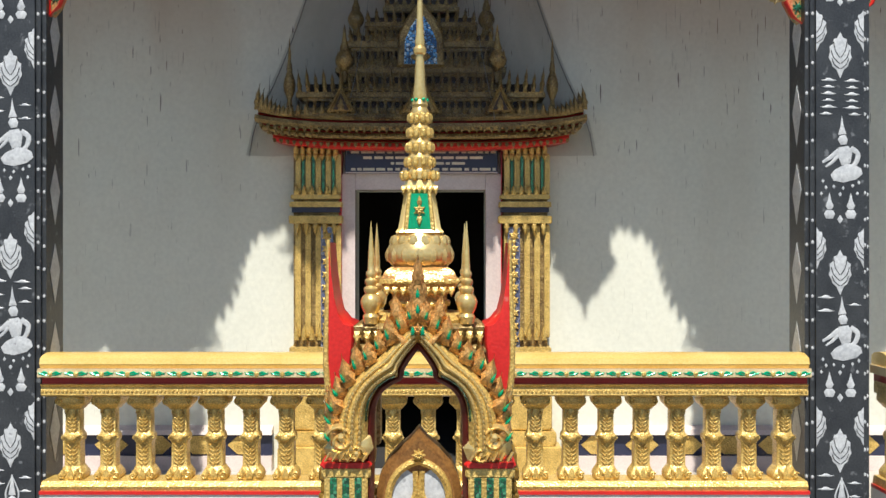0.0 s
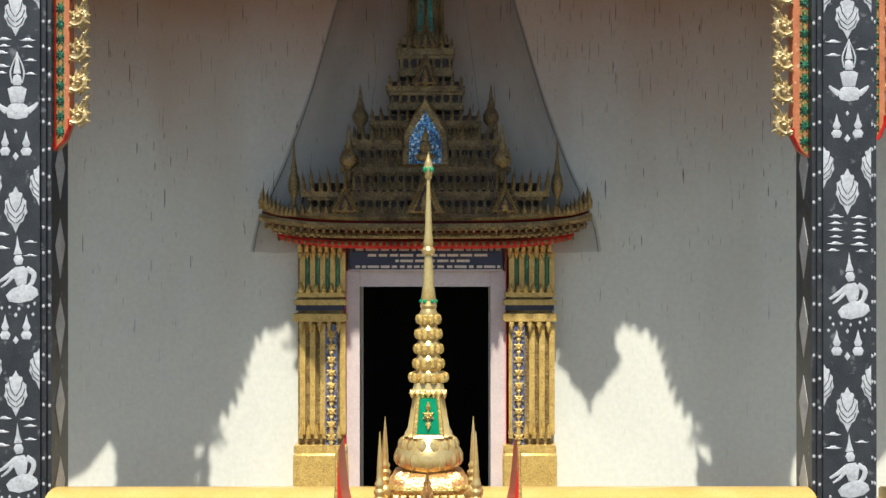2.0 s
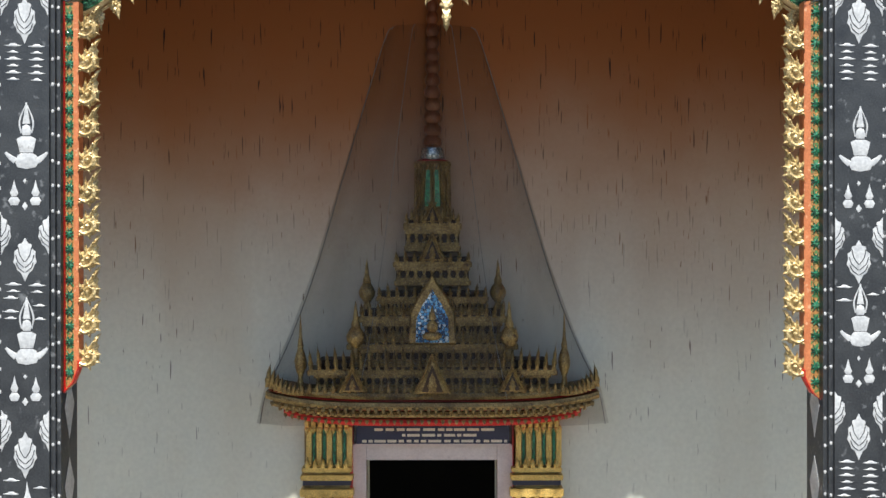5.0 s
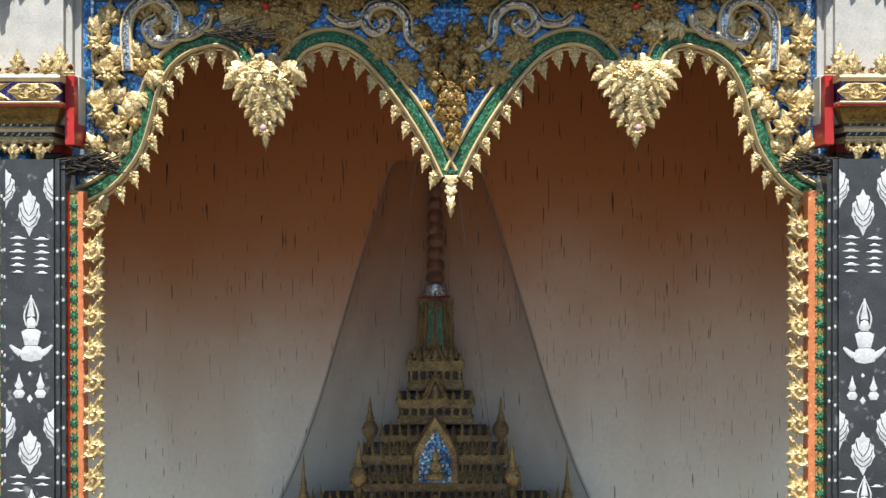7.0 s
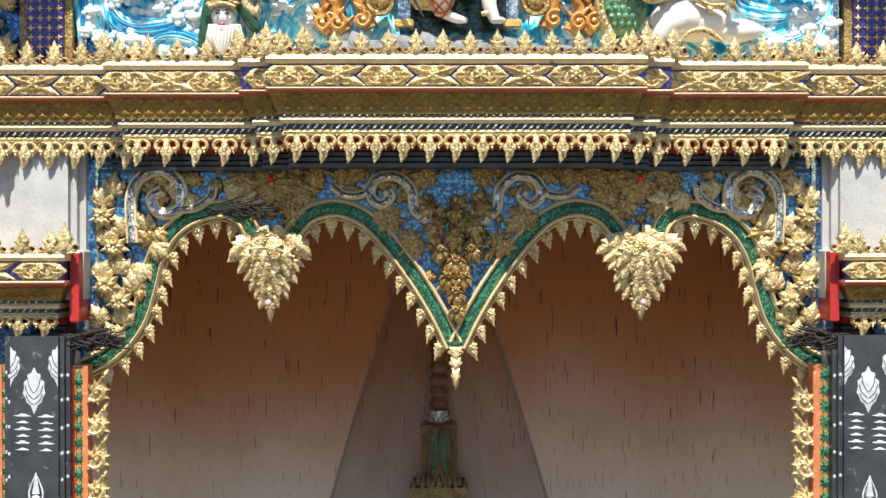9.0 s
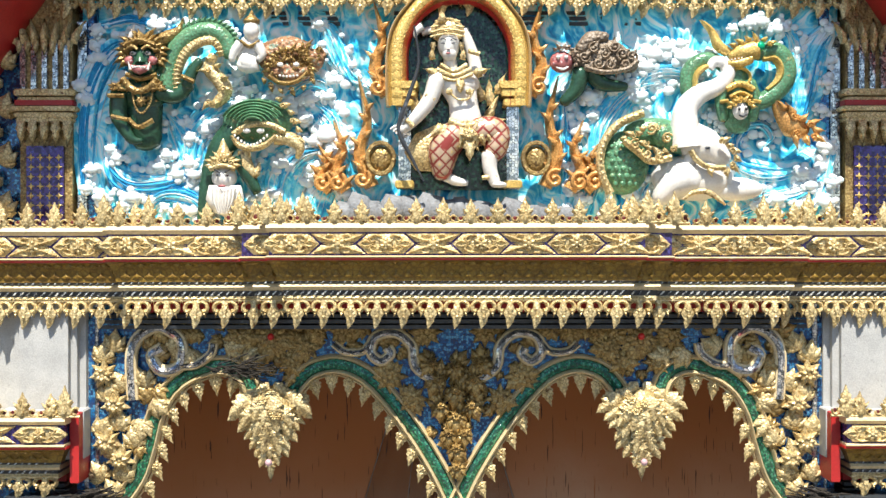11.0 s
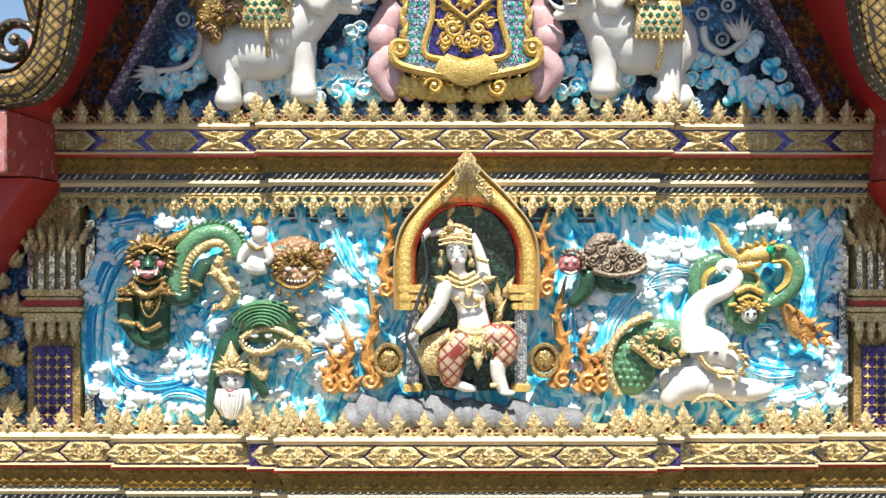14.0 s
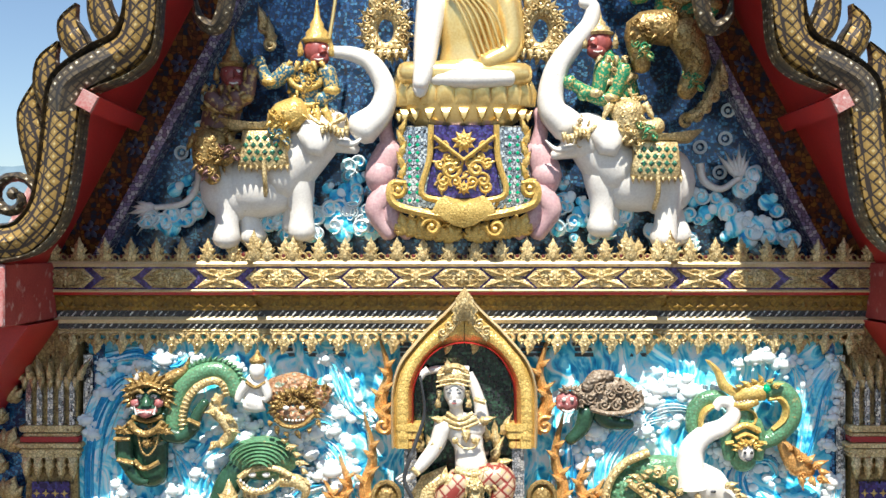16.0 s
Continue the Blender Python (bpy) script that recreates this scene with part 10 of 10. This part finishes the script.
for s in (-1, 1):
    m = M()
    q = [(-0.546, 11.432), (-0.611, 11.27), (-0.546, 11.144), (-0.625, 11.053), (-0.546, 10.891), (-0.528, 11.577), (-0.553, 11.685)]
    if s > 0:
        q = [(2 * TX - x, z) for x, z in q]
    m.tube(smooth_line([(x, 6.98, z) for x, z in q[:3]], 4), (0.09, 0.10, 0.08), 10, 0.7)
    m.ball((q[1][0], 6.96, q[1][1]), 0.10, 10, (1, 0.7, 1))
    m.tube(smooth_line([(x, 6.95, z) for x, z in (q[2], q[3], q[4])], 4), (0.09, 0.085, 0.055), 10)
    m.tube(smooth_line([(x, 6.98, z) for x, z in (q[0], (q[5][0] - s * 0.0 + s * 0.05, q[5][1]), q[6])], 4), (0.055, 0.045, 0.03), 8)
    m.tube(smooth_line([(q[2][0] - s * 0.03, 6.94, q[2][1] - 0.03), (q[3][0] - s * 0.1, 6.92, q[3][1] - 0.06), (q[4][0] - s * 0.12, 6.94, q[4][1])], 4), (0.07, 0.06, 0.045), 8)
    solo("bearer_statue", m, PINK, "mauve pink bearer statue crouching beside the throne", "statue", "throne bearers")
    # flame ring and post beside the seated statue
    m = M()
    fx, fz = (-0.573, 12.196)
    if s > 0:
        fx = 2 * TX - fx
    m.tube([(fx + 0.095 * math.cos(a), 6.98, fz + 0.12 * math.sin(a)) for a in np.linspace(0, 2 * math.pi, 20)], 0.045, 8)
    for k in range(16):
        a = 2 * math.pi * k / 16
        m.relief(shift(flame(0.035, 0.10, 0.03), fx + 0.10 * math.cos(a), fz + 0.13 * math.sin(a), 1, a - math.pi / 2 + 1.25 + 0.3 * (k % 2)), 6.96 - 0.01 * (k % 2), 0.05)
        curl(m, fx + 0.12 * math.cos(a), fz + 0.155 * math.sin(a), 6.92, 0.034, 1.2, 0.010, 0.024, 1, a)
        m.relief(shift(flame(0.034, 0.075, 0.04), fx + 0.12 * math.cos(a + 0.2), fz + 0.16 * math.sin(a + 0.2), 1, a - math.pi / 2 + 0.7), 6.97, 0.04)
        m.ball((fx + 0.09 * math.cos(a), 6.93, fz + 0.115 * math.sin(a)), 0.022, 6)
    for k in range(5):
        m.relief(shift(flame(0.045, 0.18), fx + (k - 2) * 0.03, fz + 0.12 + 0.03 * k, 1, (k - 2) * -0.2), 6.95, 0.05)
        m.relief(shift(flip(flame(0.035, 0.10)), fx + (k - 2) * 0.05 - s * 0.02, fz - 0.12), 6.94, 0.05)
    solo("flame_scroll", m, PALE, "gold flame scroll ring beside the seated statue", "ornament", "flame rings")
    px0 = TX + s * 0.365
    m = M()
    m.box(px0 - 0.02, px0 + 0.02, 6.96, 7.2, tz[0] + 0.02, 12.9, 0.004)
    solo("throne_back_post", m, SILVER, "mirror glass post behind the seated statue", "post", "throne posts")
m = M()
b = {k: v for k, v in zip(("lapl", "lapr", "lap", "belly", "chest", "shl", "elb", "hand", "kneel", "kneer"), [(-0.435, 11.868), (0.312, 11.868), (-0.043, 11.868), (-0.026, 12.028), (-0.026, 12.295), (-0.275, 12.366), (-0.303, 12.152), (-0.349, 11.814), (-0.435, 11.91), (0.295, 11.904)])}
m.mi = 0
m.tube(smooth_line([(b["shl"][0], 6.93, b["shl"][1]), (b["elb"][0], 6.86, b["elb"][1]), (b["hand"][0] + 0.02, 6.80, b["hand"][1] + 0.1), (b["hand"][0], 6.78, b["hand"][1])], 4), (0.10, 0.085, 0.065, 0.05), 12)
m.ball((b["hand"][0], 6.78, b["hand"][1]), 0.05, 8, (1, 0.6, 1.5))
m.tube(smooth_line([(b["lapl"][0] + 0.15, 6.84, b["lap"][1]), (b["lap"][0], 6.78, b["lap"][1] - 0.01), (b["lapr"][0] - 0.1, 6.82, b["lap"][1])], 4), (0.05, 0.065, 0.05), 10)
m.ball((b["lap"][0], 6.82, b["lap"][1] + 0.06), 0.09, 10, (1.7, 0.7, 0.5))
m.mi = 1
m.tube(smooth_line([(b["belly"][0], 6.97, b["belly"][1] - 0.08), (b["belly"][0], 6.96, b["belly"][1] + 0.05), (b["chest"][0], 6.96, b["chest"][1]), (b["chest"][0], 6.98, b["chest"][1] + 0.2)], 4), (0.24, 0.20, 0.235, 0.22), 14, 0.6)
m.tube(smooth_line([(b["kneel"][0] - 0.02, 6.87, b["kneel"][1]), (b["lap"][0], 6.86, b["lap"][1] + 0.02), (b["kneer"][0] + 0.02, 6.88, b["kneer"][1])], 4), (0.07, 0.11, 0.07), 12)
m.tube(smooth_line([(b["chest"][0] + 0.22, 6.95, b["chest"][1] + 0.1), (b["chest"][0] + 0.25, 6.9, b["belly"][1] + 0.05), (b["belly"][0] + 0.08, 6.82, b["belly"][1] - 0.07)], 4), (0.10, 0.085, 0.06), 12)
for k in range(6):
    m.tube(smooth_line([(b["chest"][0] - 0.14 + k * 0.03, 6.82, b["chest"][1] + 0.12), (b["chest"][0] - 0.05 + k * 0.04, 6.81, b["chest"][1] - 0.04), (b["chest"][0] + 0.05 + k * 0.035, 6.82, b["belly"][1] - 0.02)], 4), 0.012, 5)
m.mi = 0
m.ball((b["chest"][0] - 0.02, 6.96, b["chest"][1] + 0.42), 0.15, 14, (0.9, 0.9, 1.2))
m.tube([(b["chest"][0], 6.97, b["chest"][1] + 0.18), (b["chest"][0] - 0.01, 6.96, b["chest"][1] + 0.34)], (0.12, 0.075), 12)
solo("seated_statue", m, [WHITE, GOLD_SMOOTH], "large seated white statue in a gold robe on the throne", "statue")

# ---- eaves ----
roof = thing("gable_roof", "steep red gable roof overhang with dark tiles", "roof", (CX, 6.3, GZ))
for s in (-1, 1):
    L = lambda off, z: (CX + s * rake(off, z), z)
    part("soffit", M().sweep([L(0.27, 10.40), L(0.27, ZT + 0.5), L(0.31, ZT + 0.5), L(0.31, 10.40)], 6.30, 9.0), RED, roof, "glossy dark red soffit boards")
    part("roof_slope", M().sweep([L(0.312, 10.40), L(0.312, ZT + 0.5), L(0.37, ZT + 0.5), L(0.37, 10.40)], 6.40, 12.0), TILE, roof)
    # tie beam and purlin ends
    xb = -2.70 if s < 0 else 2 * CX + 2.70
    bm1 = M().box(min(xb, xb + s * 0.5), max(xb, xb + s * 0.5), 6.21, 7.3, 10.35, 10.71, 0.008)
    beam = part("tie_beam", bm1, BEAM, roof, "scuffed red tie beam")
    part("beam_end", M().box(min(xb, xb + s * 0.5), max(xb, xb + s * 0.5), 6.19, 6.208, 10.35, 10.71, 0.01), RED_WORN, beam, "worn pinkish beam end")
    zp = 11.63
    xp = CX + s * rake(0.30, zp)
    pu = M().lathe([(0.072, -0.60), (0.072, 0.45)], 0, 0, 4, 45)
    pe = M().lathe([(0.074, 0.452), (0.068, 0.47)], 0, 0, 4, 45)
    x_end = -2.215 if s < 0 else 2 * CX + 2.215
    p1 = part("purlin", pu, RED, roof, at=(x_end, 6.60, zp))
    p1.rotation_euler = (radians(90), radians(-28 * s), 0)
    p2 = part("purlin_end", pe, RED_WORN, roof, "worn pinkish purlin end", at=(x_end, 6.60, zp))
    p2.rotation_euler = (radians(90), radians(-28 * s), 0)
    # lower side roof
    part("side_soffit", M().sweep([(xb - s * 0.02, 10.34), (xb + s * 0.9, 9.0), (xb + s * 1.3, 9.0), (xb + s * 0.5, 10.34)], 6.5, 7.25), RED, roof)
    part("side_slope", M().sweep([(xb + s * 0.45, 10.40), (xb + s * 3.0, 8.6), (xb + s * 5.6, 8.2), (xb + s * 5.6, 8.05), (xb + s * 3.0, 8.45), (xb + s * 0.45, 10.25)], 6.9, 12.0), TILE, roof)


def bargeboard(s):
    """A serpent-bodied bargeboard: scaled body, dotted rim and curved fins."""
    t = thing("bargeboard", "gold scaled serpent bargeboard with dark dotted rim and curved fins", "bargeboard", (CX + s * 2.6, 6.2, 10.7), "serpent bargeboards")
    path = [(-2.977, 10.869), (-2.864, 10.824), (-2.735, 10.828), (-2.587, 10.866), (-2.471, 11.008), (-2.42, 11.218), (-2.391, 11.434), (-2.375, 11.585), (-2.33, 11.74), (-2.124, 11.863), (-1.995, 11.947), (-1.941, 12.073), (-1.925, 12.218), (-1.892, 12.379), (-1.77, 12.573), (-1.625, 12.702), (-1.529, 12.896), (-1.496, 13.122)]
    rim_in = [(-2.968, 10.766), (-2.855, 10.725), (-2.727, 10.728), (-2.531, 10.779), (-2.39, 10.934), (-2.326, 11.146), (-2.288, 11.393), (-2.269, 11.557), (-2.227, 11.686), (-2.015, 11.776), (-1.887, 11.879), (-1.839, 12.027), (-1.826, 12.213), (-1.791, 12.374), (-1.669, 12.535), (-1.524, 12.664), (-1.428, 12.889), (-1.396, 13.115)]
    if s > 0:
        path, rim_in = [(2 * CX - x, z) for x, z in path], [(2 * CX - x, z) for x, z in rim_in]
    pl, rl = smooth_line(path, 5), smooth_line(rim_in, 5)
    part("body", M().ribbon(pl, 0.098, 6.26, 0.11), NAGA, t)
    part("rim", M().ribbon(rl, 0.014, 6.25, 0.08), NAGA_SIDE, t, "thin dark rim")
    part("dotted_bend", M().ribbon(pl[30:52], (0.07, 0.099, 0.099, 0.07), 6.256, 0.114), NAGA_SIDE, t, "dark bend with rows of pale dots")
    out = [(a[0] + (a[0] - b[0]) * 1.0, a[1] + (a[1] - b[1]) * 1.0) for a, b in zip(pl, rl)]
    part("outer_band", M().ribbon(out, 0.014, 6.26, 0.08), NAGA_SIDE, t)
    board = M()
    n = len(pl)
    board.add([(x, y, z) for y in (6.26, 6.36) for line in (out, rl) for x, z in line], [(i, i + 1, n + i + 1, n + i) for i in range(n - 1)] + [(2 * n + i, 3 * n + i, 3 * n + i + 1, 2 * n + i + 1) for i in range(n - 1)]
              + [(n + i, n + i + 1, 3 * n + i + 1, 3 * n + i) for i in range(n - 1)] + [(i, 2 * n + i, 2 * n + i + 1, i + 1) for i in range(n - 1)])
    part("board", board, NAGA_SIDE, t)
    fins = [[(-2.536, 11.211), (-2.575, 11.411), (-2.607, 11.589), (-2.562, 11.779)], [(-2.452, 11.598), (-2.498, 11.75), (-2.498, 11.879), (-2.437, 11.998)], [(-2.269, 11.882), (-2.343, 12.005), (-2.376, 12.108), (-2.331, 12.218)], [(-2.076, 11.96), (-2.169, 12.102), (-2.202, 12.263), (-2.15, 12.418)], [(-1.931, 12.315), (-2.002, 12.46), (-2.012, 12.605), (-1.948, 12.766)]]
    for f in fins:
        if s > 0:
            f = [(2 * CX - x, z) for x, z in f]
        line = smooth_line(f, 5)
        fin = part("fin", M().ribbon(line, (0.06, 0.075, 0.058, 0.005), 6.34, 0.08), NAGA, t, "curved scaled fin")
        w = np.interp(np.linspace(0, 1, len(line)), (0, 0.33, 0.66, 1), (0.06, 0.075, 0.058, 0.005))
        p = np.array(line)
        d = np.gradient(p, axis=0)
        d /= np.linalg.norm(d, axis=1, keepdims=True)
        nn = np.stack([-d[:, 1], d[:, 0]], 1)
        for q in (-1, 1):
            part("fin_rim", M().ribbon([tuple(a) for a in p + nn * w[:, None] * q], (0.012, 0.011, 0.005), 6.345, 0.075), NAGA_SIDE, fin)
    m = M()
    cxs, czs = (-2.679, 11.088)
    if s > 0:
        cxs = 2 * CX - cxs
    curl(m, cxs, czs, 6.28, 0.15, 1.2, 0.035, 0.08, -s, 0.0 if s < 0 else math.pi)
    part("tail_curl", m, NAGA_SIDE, t)
    hook = smooth_line([(-1.467, 12.393), (-1.5, 12.194), (-1.556, 12.101), (-1.649, 12.16), (-1.676, 12.293)], 4)
    if s > 0:
        hook = [(2 * CX - x, z) for x, z in hook]
    part("hook_finial", M().ribbon(hook, (0.05, 0.05, 0.04, 0.008), 6.45, 0.09), NAGA_SIDE, t, "dark curled hook ornament")
    part("ridge_rail", M().ribbon([(CX + s * rake(0.40, z), z) for z in (10.5, 12.0, 14.0)], 0.05, 6.5, 0.06), RED_WORN, t, "worn red ridge batten")
    return t


bargeboard(-1)
bargeboard(1)
